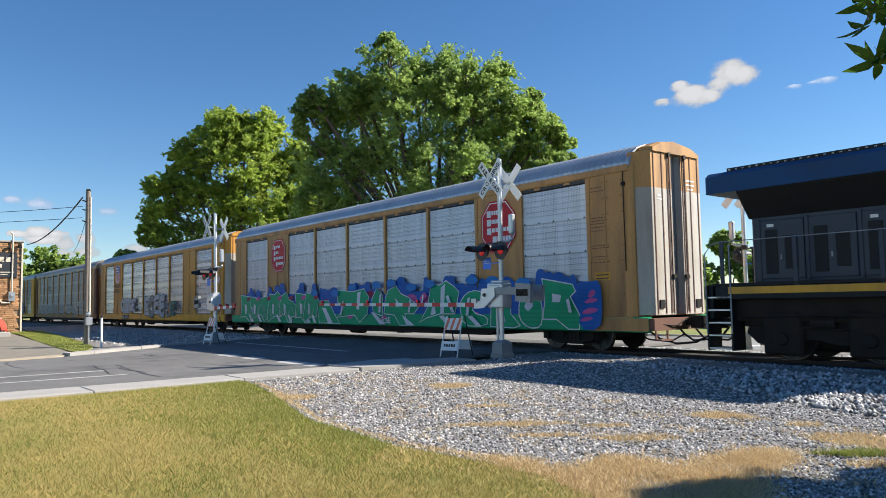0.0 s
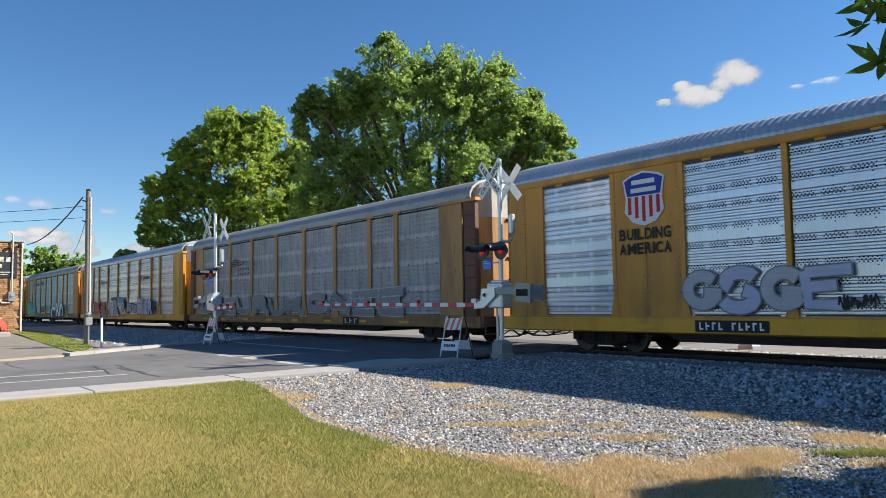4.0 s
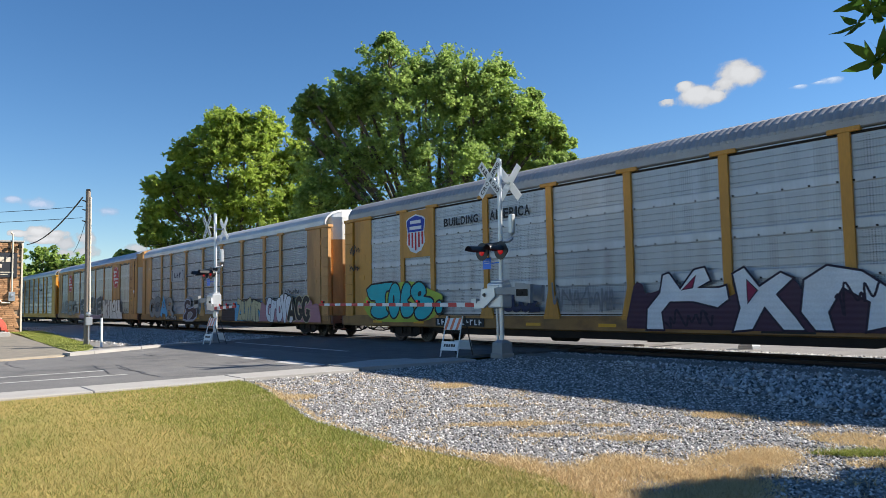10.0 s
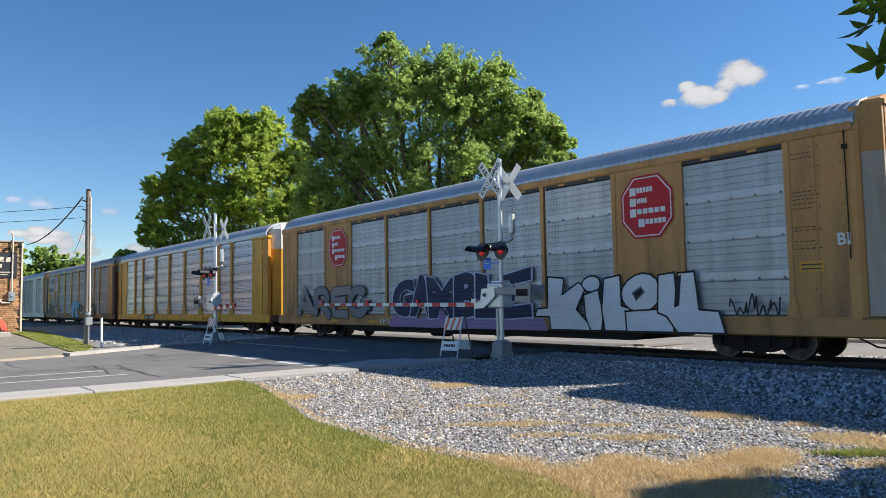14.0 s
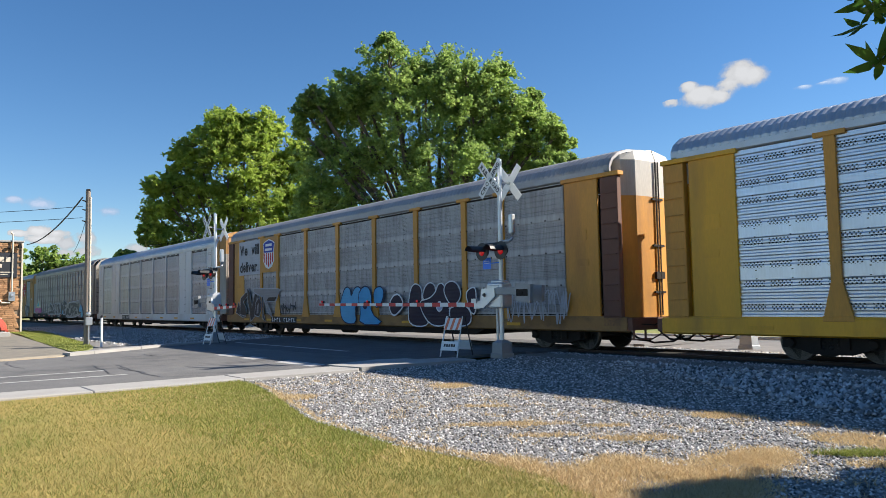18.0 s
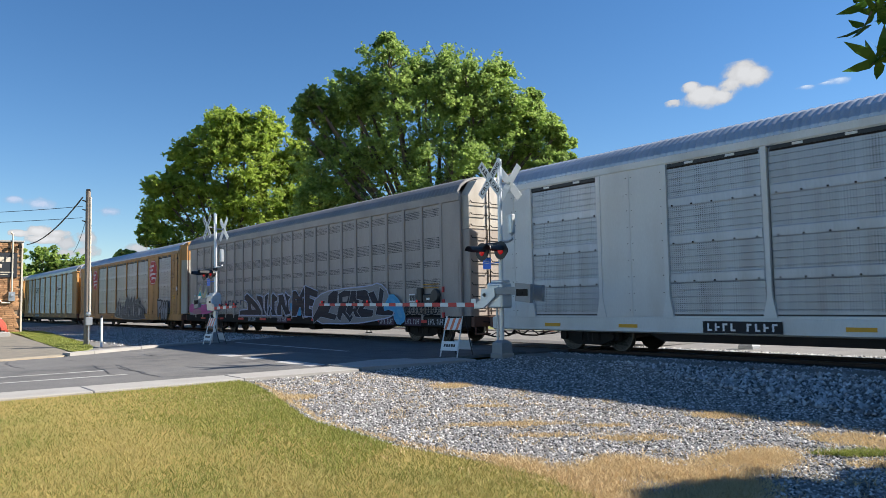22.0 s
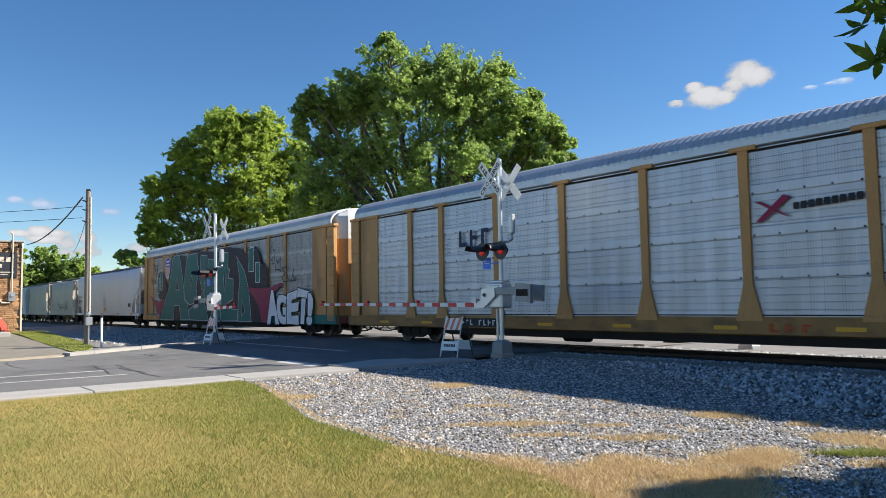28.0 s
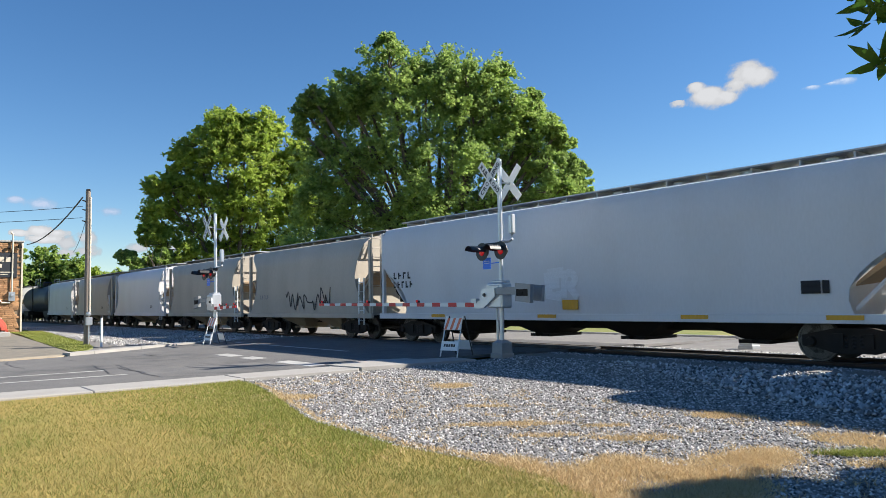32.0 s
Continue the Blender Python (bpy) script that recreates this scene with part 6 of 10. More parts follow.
letter(d, [(3.73, 1.89), (4.21, 2.06), (4.55, 1.81), (4.4, 1.53), (4.61, 1.21), (4.33, 1.07), (4.03, 1.3), (3.78, 1.07), (3.63, 1.45)], "lilac", "black", 0.06, 1, "plump pale sprayed letters with black edges")
letter(d, [(4.64, 1.9), (5.08, 2.06), (5.32, 1.87), (5.06, 1.65), (5.33, 1.38), (5.15, 1.07), (4.6, 1.11), (4.53, 1.44), (4.76, 1.57)], "lilac", "black", 0.06, 1, "plump pale sprayed letters with black edges")
letter(d, [(3.1, 1.71), (3.38, 1.75), (3.39, 1.41), (3.11, 1.36)], None, "black", 0.05, 2)
letter(d, [(4.05, 1.78), (4.24, 1.8), (4.21, 1.63), (4.04, 1.61)], None, "black", 0.05, 2)
tag_word(d, "BOK", 5.2, 8.85, 0.98, 1.95, "red", "ghost", 5, 0.1)
scribble(d, 1.6, 2.3, 2.2, 2.45, "navy", 11, 0.025, 6)
scribble(d, 4.6, 5.4, 2.15, 2.4, "navy", 12, 0.02, 6)
letter(d, [(12.05, 2.31), (13.15, 2.29), (14.08, 2.12), (14.11, 1.47), (13.79, 1.42), (12.09, 1.5)], "sky", None, soft=1, label="turquoise sprayed haze")
letter(d, [(9.35, 2.12), (9.95, 2.17), (10.18, 1.19), (9.45, 1.19)], "mauve", None, soft=1, label="mauve sprayed haze")
letter(d, [(10.31, 2.26), (11, 2.31), (11.89, 2.3), (11.95, 1.99), (10.48, 2.02)], "navy", None, soft=1)
letter(d, [(9.44, 1.98), (9.63, 2.08), (9.94, 1.96), (9.93, 1.75), (10.09, 1.64), (10.1, 1.33), (9.91, 1.23), (9.6, 1.33), (9.47, 1.62)], "lilac", "midnight", 0.032, 1, "pale bubble shapes with black lines")
letter(d, [(10.21, 1.88), (10.48, 2.08), (10.91, 2.03), (11.06, 1.79), (10.8, 1.53), (10.37, 1.53), (10.16, 1.67)], "white", "midnight", 0.032, 1)
letter(d, [(11.07, 1.99), (11.49, 2.11), (11.95, 1.99), (12, 1.57), (11.77, 1.25), (11.45, 1.29), (11.13, 1.52)], "lilac", "midnight", 0.032, 1)
letter(d, [(9.68, 1.19), (10.18, 1.29), (10.35, 1.05), (10.25, 0.81), (10.03, 0.74), (9.9, 0.98)], "lilac", "midnight", 0.032, 1)
letter(d, [(10.28, 1.36), (10.54, 1.5), (11.05, 1.49), (11.16, 1.12), (11.1, 0.82), (10.6, 0.78), (10.3, 0.99)], "white", "midnight", 0.032, 1)
letter(d, [(11.17, 1.39), (11.61, 1.22), (11.67, 0.93), (11.43, 0.79), (11.11, 0.92)], "lilac", "midnight", 0.032, 1)
letter(d, [(11.6, 1.06), (11.96, 1.22), (12.37, 1.12), (12.73, 0.93), (12.65, 0.78), (11.74, 0.77)], "lilac", "midnight", 0.032, 1)
letter(d, [(12.02, 1.67), (12.21, 1.76), (12.32, 1.56), (12.26, 1.22), (12.07, 1.18), (11.99, 1.41)], "white", "midnight", 0.032, 1)
letter(d, [(12.33, 1.82), (12.7, 1.96), (13.27, 1.91), (13.33, 1.67), (13.04, 1.49), (12.68, 1.37), (12.39, 1.53)], "lilac", "midnight", 0.032, 1)
letter(d, [(13.29, 1.73), (13.54, 1.93), (13.82, 2.01), (14.1, 1.88), (14.12, 1.59), (13.91, 1.36), (13.52, 1.33), (13.32, 1.48)], "lilac", "midnight", 0.032, 1)
letter(d, [(12.68, 1.43), (13.12, 1.7), (13.36, 1.63), (13.28, 1.36), (12.75, 1.36)], "white", "midnight", 0.032, 1)
letter(d, [(13.24, 1.33), (13.72, 1.36), (13.78, 1.18), (13.96, 1), (13.96, 0.85), (13.29, 0.88)], "lilac", "midnight", 0.032, 1)
letter(d, [(9.72, 1.95), (9.89, 1.94), (9.88, 1.84), (9.74, 1.84)], None, "midnight", 0.025, 2)
letter(d, [(10.48, 1.94), (10.72, 1.92), (10.71, 1.8), (10.5, 1.81)], None, "midnight", 0.025, 2)
letter(d, [(11.37, 1.95), (11.59, 1.92), (11.57, 1.74), (11.38, 1.75)], None, "midnight", 0.025, 2)
letter(d, [(12.07, 1.56), (12.19, 1.53), (12.17, 1.32), (12.07, 1.34)], None, "midnight", 0.025, 2)
letter(d, [(12.73, 1.86), (12.96, 1.84), (12.94, 1.75), (12.75, 1.76)], None, "midnight", 0.025, 2)
letter(d, [(13.59, 1.84), (13.88, 1.82), (13.87, 1.71), (13.62, 1.73)], None, "midnight", 0.025, 2)
letter(d, [(10.67, 1.35), (10.91, 1.32), (10.89, 1.03), (10.69, 1.04)], None, "midnight", 0.025, 2)
letter(d, [(11.77, 1.07), (12.05, 1.05), (12.03, 0.92), (11.79, 0.92)], None, "midnight", 0.025, 2)
letter(d, [(13.43, 1.22), (13.59, 1.2), (13.57, 1.02), (13.44, 1.03)], None, "midnight", 0.025, 2)
letter(d, [(11.27, 1.19), (11.46, 1.17), (11.44, 0.98), (11.28, 0.99)], None, "midnight", 0.025, 2)
letter(d, [(9.91, 1.16), (10.09, 1.14), (10.07, 0.94), (9.92, 0.95)], None, "midnight", 0.025, 2)
letter(d, [(13.6, 1.68), (13.86, 1.66), (13.85, 1.58), (13.62, 1.59)], None, "midnight", 0.025, 2)
letter(d, [(10.47, 1.84), (10.69, 1.87), (10.64, 1.7), (10.48, 1.72)], "flag_red", None, soft=1)
letter(d, [(11.45, 1.61), (11.78, 1.67), (11.82, 1.54), (11.54, 1.51)], "flag_red", None, soft=1)
letter(d, [(12.72, 2.24), (13.08, 2.28), (13.17, 2.1), (12.92, 2.05)], "flag_red", None, soft=1)
letter(d, [(13.91, 1.33), (14.18, 1.41), (14.19, 1.15), (14, 1.12)], "flag_red", None, soft=1)
letter(d, [(14.96, 1.63), (15.16, 1.65), (15.22, 1.82), (15.49, 1.82), (15.5, 1.45), (15.44, 1.13), (15.02, 1.12), (14.97, 1.4)], "lilac", "midnight", 0.06, 0, "pale block letters with dark edges")
letter(d, [(15.51, 1.75), (15.79, 1.78), (15.84, 1.58), (15.75, 1.42), (15.82, 1.14), (15.51, 1.12), (15.43, 1.2), (15.53, 1.45), (15.48, 1.59)], "lilac", "midnight", 0.06)
letter(d, [(15.85, 1.74), (16.17, 1.76), (16.16, 1.52), (16.1, 1.38), (16.2, 1.3), (16.16, 1.13), (15.81, 1.12), (15.78, 1.44)], "lilac", "midnight", 0.06)
letter(d, [(16.68, 1.58), (16.88, 1.67), (17.24, 1.65), (17.28, 1.37), (17.23, 1.11), (16.65, 1.12), (16.61, 1.27)], "lilac", "midnight", 0.06)
letter(d, [(16.22, 1.75), (16.64, 1.74), (16.65, 1.48), (16.51, 1.25), (16.23, 1.3)], "lilac", "midnight", 0.06)
letter(d, [(16.3, 1.67), (16.56, 1.67), (16.55, 1.51), (16.41, 1.35), (16.3, 1.41)], None, "midnight", 0.04)
letter(d, [(16.9, 1.52), (17.02, 1.51), (17, 1.21), (16.88, 1.21)], None, "midnight", 0.04)
letter(d, [(15.28, 1.65), (15.35, 1.64), (15.32, 1.28), (15.25, 1.28)], None, "midnight", 0.04)
letter(d, [(15.59, 1.58), (15.67, 1.61), (15.68, 1.53), (15.6, 1.51)], None, "midnight", 0.04)
letter(d, [(15.95, 1.57), (16.16, 1.59), (15.99, 1.3), (15.93, 1.33)], None, "midnight", 0.04)
tag_word(d, "BUER", 17.7, 21.0, 1.0, 1.98, "lilac", "midnight", 8, 0.09)
scribble(d, 21.2, 21.9, 1.2, 1.7, "black", 12)
bars(d, 6.9, 9.0, 0.68, 0.86, "white", 10, "black")
bars(d, 17.9, 19.0, 0.66, 0.84, "orange", 3)

e = couple(posted_autorack("grey auto carrier with yellow posts and teal graffiti", M_YEL, M_DULL_PERF, "perf", M_SILL, M_ROOF_OLD, M_YEL, M_YEL, M_CARWHITE), FIRST - PITCH * 4)
lay(e, Mesh().box(0, 1.75, 0, 0.006, 0, 1.72), M_YEL, 4.35, 3.12, "herald_plate", y=-1.53)
shield(e, 5.2, 3.98, 1.2, 1.45)
slogan(e, "BUILDING", 6.85, 8.7, 4.08, 4.36)
slogan(e, "AMERICA", 9.25, 11.1, 4.08, 4.4)
letter(e, [(1.5, 1.45), (2.2, 1.95), (3.4, 2.15), (5.0, 2.3), (5.9, 1.95), (6.9, 1.7), (6.5, 1.35), (6.3, 0.85), (4.6, 0.72), (2.2, 0.75)], "lime", None, soft=2, label="yellow sprayed haze")
letter(e, [(1.8, 2.18), (3.57, 2.28), (3.87, 2.22), (3.56, 1.93), (3.2, 1.89), (3.22, 1.27), (3.51, 1), (2.79, 0.81), (2.2, 0.95), (2.15, 1.27), (2.61, 1.55), (2.05, 1.56)], "aqua", "black", 0.07, 1, "plump turquoise sprayed letters with black edges")
letter(e, [(3.57, 2.1), (3.87, 2.27), (4.15, 2.12), (4.27, 1.69), (4.15, 1.17), (3.9, 0.87), (3.61, 0.87), (3.42, 1.18), (3.36, 1.62)], "aqua", "black", 0.07, 2)
letter(e, [(3.7, 1.7), (3.8, 1.79), (3.85, 1.52), (3.75, 1.35)], "black", None, soft=1)
letter(e, [(4.34, 2.07), (4.62, 2.27), (4.93, 2.09), (4.95, 1.75), (4.59, 1.51), (5.03, 1.42), (5.1, 1.09), (4.73, 0.88), (4.28, 0.92), (4.16, 1.43)], "aqua", "black", 0.07, 2)
letter(e, [(4.97, 2.08), (5.41, 2.27), (5.82, 2.05), (5.84, 1.72), (5.63, 1.69), (6.19, 1.64), (6.3, 1.4), (6.12, 1.05), (5.67, 0.81), (5.17, 0.84), (5.06, 1.17), (5.37, 1.37), (5.03, 1.58), (4.83, 1.84)], "aqua", "black", 0.07, 2)
letter(e, [(5.3, 1.82), (5.52, 1.9), (5.55, 1.73), (5.34, 1.66)], "black", None, soft=1)
letter(e, [(6.38, 1.48), (6.65, 1.55), (6.82, 1.35), (6.73, 1.09), (6.47, 1.01), (6.32, 1.2)], "aqua", "black", 0.07, 2)
scribble(e, 0.6, 1.4, 2.75, 3.05, "black", 91, 0.018, 6)
scribble(e, 0.6, 1.4, 3.4, 3.85, "black", 92, 0.018, 7)
tag_word(e, "SUOZ", 9.9, 11.4, 1.15, 1.7, "navy", "black", 9, 0.1)
lay(e, blob(6.6, 1.3, 43, 0.8), "maroon", 14.6, 0.68)
letter(e, [(15.2, 0.65), (15.25, 1.2), (15.65, 1.6), (15.75, 2.05), (15.95, 2.1), (16.25, 1.7), (16.65, 2.15), (16.95, 2.2), (17.1, 1.85), (16.75, 1.7), (17.3, 1.7), (17.5, 1.75), (17.55, 1.4), (17.25, 1.2), (16.6, 1.35), (15.95, 1.35), (15.7, 1.1), (15.75, 0.65)], "white", "purple", 0.05, 0, "white sprayed wild-style letters on maroon")
letter(e, [(17.6, 0.65), (17.8, 1.2), (17.65, 2.0), (17.95, 2.15), (18.3, 1.7), (18.8, 2.0), (19.1, 1.85), (18.7, 1.5), (19.1, 1.0), (19.3, 0.7), (18.8, 0.7), (18.4, 1.2), (18.1, 0.7)], "white", "purple", 0.05, 0)
letter(e, [(18.0, 1.85), (18.25, 1.6), (18.0, 1.3)], "crimson", "purple", 0.03)
letter(e, [(16.3, 1.65), (16.7, 2.0), (16.6, 1.7)], "crimson", "purple", 0.03)
scribble(e, 15.8, 17.2, 0.7, 1.2, "purple", 45, 0.03, 7)
scribble(e, 19.4, 20.8, 1.0, 1.8, "purple", 46, 0.025, 7)
letter(e, [(19.2, 1.1), (19.3, 1.8), (19.8, 2.1), (20.5, 1.95), (21.1, 1.5), (20.9, 0.8), (20.5, 0.7), (20.6, 1.3), (20.1, 1.6), (19.8, 1.1), (19.9, 0.7), (19.5, 0.7)], "white", "purple", 0.05, 0)
scribble(e, 21.3, 23.0, 1.2, 2.0, "black", 13, 0.025)
scribble(e, 12.0, 14.3, 1.1, 2.0, "grey", 14, 0.03)
bars(e, 18.35, 19.4, 0.68, 0.88, "white", 3, "black")
bars(e, 6.4, 8.8, 0.68, 0.86, "white", 11, "black")

f = couple(posted_autorack("dark grey louvred auto carrier with tan posts and violet graffiti", M_TAN, M_LOUVRE, "louvre", M_SILL, M_ROOF_PALE, M_TAN, M_TAN, M_CARWHITE), FIRST - PITCH * 5)
lay(f, Mesh().box(0, 2.4, 0, 0.006, 0, 0.78), "silver", 6.38, 3.06, "herald_plate", y=-1.53)
bars(f, 6.95, 8.3, 3.3, 3.62, "navy", 3, name="herald")
lay(f, Mesh().box(0, 0.05, 0, 0.004, 0, 0.6).box(0.05, 0.18, 0, 0.004, 0, 0.05).box(0.05, 0.18, 0, 0.004, 0.55, 0.6).box(2.0, 2.05, 0, 0.004, 0, 0.6).box(1.87, 2.0, 0, 0.004, 0, 0.05).box(1.87, 2.0, 0, 0.004, 0.55, 0.6), "navy", 6.55, 3.16, "herald", y=-1.54)
wild(f, 1.9, 6.95, 0.7, 2.1, ("ghost", "grey", "cyan"), "midnight", 51, 1.15)
scribble(f, 6.95, 8.05, 1.22, 1.75, "silver", 52, 0.02, 6)
letter(f, [(8.76, 0.61), (8.81, 0.89), (9.11, 1.1), (9.31, 1.21), (8.98, 1.31), (8.89, 1.57), (9.11, 1.84), (9.51, 1.93), (9.96, 1.83), (10.05, 1.62), (9.86, 1.5), (9.53, 1.59), (9.4, 1.48), (9.78, 1.3), (10.44, 1.44), (11.07, 1.45), (11.02, 0.66)], "purple", "lilac", 0.05, 1, "dark violet sprayed script", "ghost")
letter(f, [(9.44, 0.7), (9.53, 1.01), (9.92, 1.16), (10.35, 1.09), (10.38, 0.94), (10.12, 0.83), (9.74, 0.67)], "ghost", "lilac", 0.04, 1)
letter(f, [(9.28, 1.36), (9.37, 1.6), (9.57, 1.63), (9.68, 1.55), (9.48, 1.44)], "ghost", "lilac", 0.04, 1)
lay(f, blob(2.0, 1.0, 9, 0.8), "midnight", 14.9, 0.65)
lay(f, Mesh().add([(16.77, 0, 0.64), (20.2, 0, 0.66), (20.2, 0, 1.66), (18.4, 0, 1.62), (16.8, 0, 1.68)], [(0, 1, 2, 3, 4)]), "sky", 0, 0, label="pale blue sprayed field")
tag_word(f, "Zumer", 17.15, 20.1, 0.72, 1.7, "cream", "black", 53, 0.14)
lay(f, blob(4.6, 1.25, 8, 0.8), "rose", 19.9, 0.66)
tag_word(f, "Grove", 20.75, 23.5, 0.7, 1.78, "white", "black", 16, 0.15)
lay(f, blob(1.9, 1.15, 47, 0.8), "rose", 24.3, 0.66)
wild(f, 23.05, 25.2, 0.66, 1.88, ("black", "black"), "cream", 48, 0.7, "black sprayed script")
scribble(f, 22.9, 24.2, 1.95, 2.2, "black", 49, 0.02, 6)
bars(f, 5.4, 7.4, 0.66, 0.84, "white", 10, "black")

g_car = couple(sealed_autorack("tan auto carrier with dull panels and white graffiti", M_TAN, M_DULL_PERF, "perf", M_TAN, M_ROOF, M_TAN, M_ENDWHITE), FIRST - PITCH * 6)
octagon(g_car, 5.6, 3.85, 1.5, 1.62)
octagon(g_car, 21.3, 3.85, 1.6, 1.65)
wild(g_car, 2.0, 8.1, 0.9, 2.2, ("ghost", "grey"), "black", 61, 1.3)
lay(g_car, blob(8.2, 0.75, 19, 0.6), "mauve", 9.5, 0.56)
tag_word(g_car, "GAMBLE", 9.8, 16.95, 0.98, 2.3, "navy", "lilac", 17, 0.07)
letter(g_car, [(17.77, 2.15), (18.41, 2.08), (18.32, 1.61), (18.95, 1.95), (19.21, 1.79), (18.85, 1.19), (19.48, 0.6), (18.28, 0.6), (17.85, 0.6), (17.8, 0.98), (17.21, 0.98), (17.32, 1.21), (17.74, 1.24)], "white", "black", 0.05, 0, "white sprayed block letters with black edges")
letter(g_car, [(19.09, 2), (19.42, 2.14), (19.73, 2.03), (19.72, 1.73), (19.33, 1.64), (19.08, 1.8)], "white", "black", 0.05, 1)
letter(g_car, [(19.13, 1.59), (19.66, 1.73), (19.81, 0.99), (19.73, 0.6), (19.35, 0.6), (19.18, 0.98)], "white", "black", 0.05, 0)
letter(g_car, [(19.86, 2.02), (20.41, 2.1), (20.43, 1.28), (20.78, 1.18), (20.81, 0.6), (19.85, 0.6), (19.76, 1.18)], "white", "black", 0.05, 0)
letter(g_car, [(20.52, 1.86), (21, 2.14), (21.5, 2.06), (21.69, 1.64), (21.51, 1.23), (21.06, 1.09), (20.61, 1.2), (20.41, 1.52)], "white", "black", 0.05, 1)
letter(g_car, [(20.8, 1.61), (21.07, 1.76), (21.18, 1.63), (20.91, 1.41)], "black", "grey", 0.04)
letter(g_car, [(20.55, 1.13), (21.51, 1.18), (22.09, 1.09), (22.01, 0.6), (20.58, 0.6)], "white", "black", 0.05, 0)
letter(g_car, [(21.61, 2.05), (22.09, 2.1), (22.11, 1.54), (22.19, 2.08), (22.65, 2.1), (22.75, 1.17), (23.27, 1.13), (23.42, 0.6), (23.15, 0.6), (22.12, 0.6), (21.82, 1), (21.56, 1.09)], "white", "black", 0.05, 0)
letter(g_car, [(22.13, 1.99), (22.29, 2.03), (22.2, 1.27), (22.05, 1.22)], "black", None)
scribble(g_car, 23.5, 24.8, 1.0, 1.55, "black", 19, 0.02, 9)
bars(g_car, 8.8, 10.6, 0.68, 0.86, "white", 10)
slogan(g_car, "BI", 26.0, 26.28, 2.5, 2.76, "white")

hcar = couple(posted_autorack("clean yellow auto carrier with ribbed silver panels", M_YEL, M_SILVER_RIB, "rib", M_YEL_BRIGHT, M_ROOF, M_YEL_BRIGHT, M_YEL, M_CARWHITE), FIRST - PITCH * 7)
shield(hcar, 6.95, 3.52, 0.58, 0.62)
slogan(hcar, "BUILDING AMERICA", 7.35, 8.8, 3.43, 3.6)
crossed(hcar, 17.75, 3.5, 2.3)
bars(hcar, 6.9, 9.0, 0.68, 0.86, "white", 10, "black")
bars(hcar, 17.9, 19.0, 0.66, 0.84, "orange", 3)

i_car = couple(posted_autorack("weathered brown-grey auto carrier with a shield herald", M_YEL, M_BROWN_PERF, "perf", M_SILL, M_ROOF_OLD, M_YEL, M_BROWN, M_ENDWHITE), FIRST - PITCH * 8)
lay(i_car, Mesh().box(0, 2.6, 0, 0.006, 0, 1.78), "silver", 1.6, 3.05, "slogan_plate", y=-1.53)
slogan(i_car, "We will", 1.72, 4.1, 4.08, 4.62)
slogan(i_car, "deliver.", 1.72, 4.05, 3.2, 3.74)
lay(i_car, Mesh().box(0, 1.72, 0, 0.006, 0, 1.75), M_YEL, 4.36, 3.1, "herald_plate", y=-1.53)
shield(i_car, 5.22, 4.0, 1.3, 1.5)
letter(i_car, [(1.24, 1.09), (1.63, 1.67), (1.91, 1.18), (2.36, 0.85), (2.07, 0.85)], "black", "silver", 0.035, 0, "black wedge-shaped sprayed tag with silver edges")
letter(i_car, [(1.78, 0.99), (1.88, 1.86), (2.58, 2.16), (3.02, 2.1), (2.57, 1.84), (2.22, 1.66), (2.66, 1.27), (2.53, 0.9)], "black", "silver", 0.035, 0)
letter(i_car, [(2.65, 2.4), (3.03, 2.19), (3.31, 1.36), (3.65, 2.07), (3.95, 2.01), (3.7, 0.91), (3.17, 0.63), (2.88, 1.46)], "black", "silver", 0.035, 0)
letter(i_car, [(3.46, 2.35), (6.38, 2.24), (6.53, 2.19), (6.1, 1.65), (5.03, 1.63), (5.49, 1.17), (5.77, 0.8), (5.22, 1.09), (4.71, 1.77), (4.39, 1.91), (4.05, 2.01), (3.55, 2.12)], "ghost", "silver", 0.035, 0)
letter(i_car, [(5.26, 1.84), (6.19, 1.85), (5.94, 1.65), (5.03, 1.66)], "black", None)
letter(i_car, [(3.65, 0.95), (3.78, 1.62), (4.19, 1.87), (4.42, 1.61), (4.4, 1.17), (4.19, 0.87)], "black", "silver", 0.035, 0)
letter(i_car, [(3.91, 1.04), (3.97, 1.44), (4.13, 1.57), (4.06, 1.09)], "ghost", "silver", 0.03)
letter(i_car, [(4.49, 1.95), (4.67, 1.86), (4.68, 1.17), (4.93, 0.63), (4.57, 0.83)], "black", "silver", 0.035, 0)
scribble(i_car, 6.55, 8.2, 1.05, 1.65, "black", 25, 0.03, 9)
letter(i_car, [(12.3, 1.71), (12.6, 2.18), (13.01, 2.11), (13.06, 1.7), (13.34, 2.15), (13.85, 2.13), (13.83, 1.58), (13.3, 1.29), (13.53, 0.6), (12.33, 0.67), (12.15, 1.4)], "sky", "navy", 0.05, 2, "pale blue sprayed bubble letters")
letter(i_car, [(13.58, 1.79), (13.98, 2.17), (14.46, 2.1), (14.62, 1.66), (14.54, 1.09), (15.54, 0.63), (13.66, 0.6), (13.81, 1.18)], "cyan", "navy", 0.05, 1)
letter(i_car, [(14.81, 2.04), (15.27, 2.14), (15.51, 1.92), (15.35, 1.46), (14.89, 1.23), (14.74, 1.66)], "cyan", "navy", 0.05, 2)
letter(i_car, [(13.92, 1.43), (14.14, 1.59), (14.34, 1.43), (14.24, 1.2), (14, 1.23)], "navy", "cyan", 0.03, 1)
letter(i_car, [(15.84, 1.41), (16.12, 1.76), (16.53, 1.8), (16.83, 1.39), (16.6, 1.18), (16.19, 0.95), (15.93, 1.09)], "purple", "white", 0.06, 2)
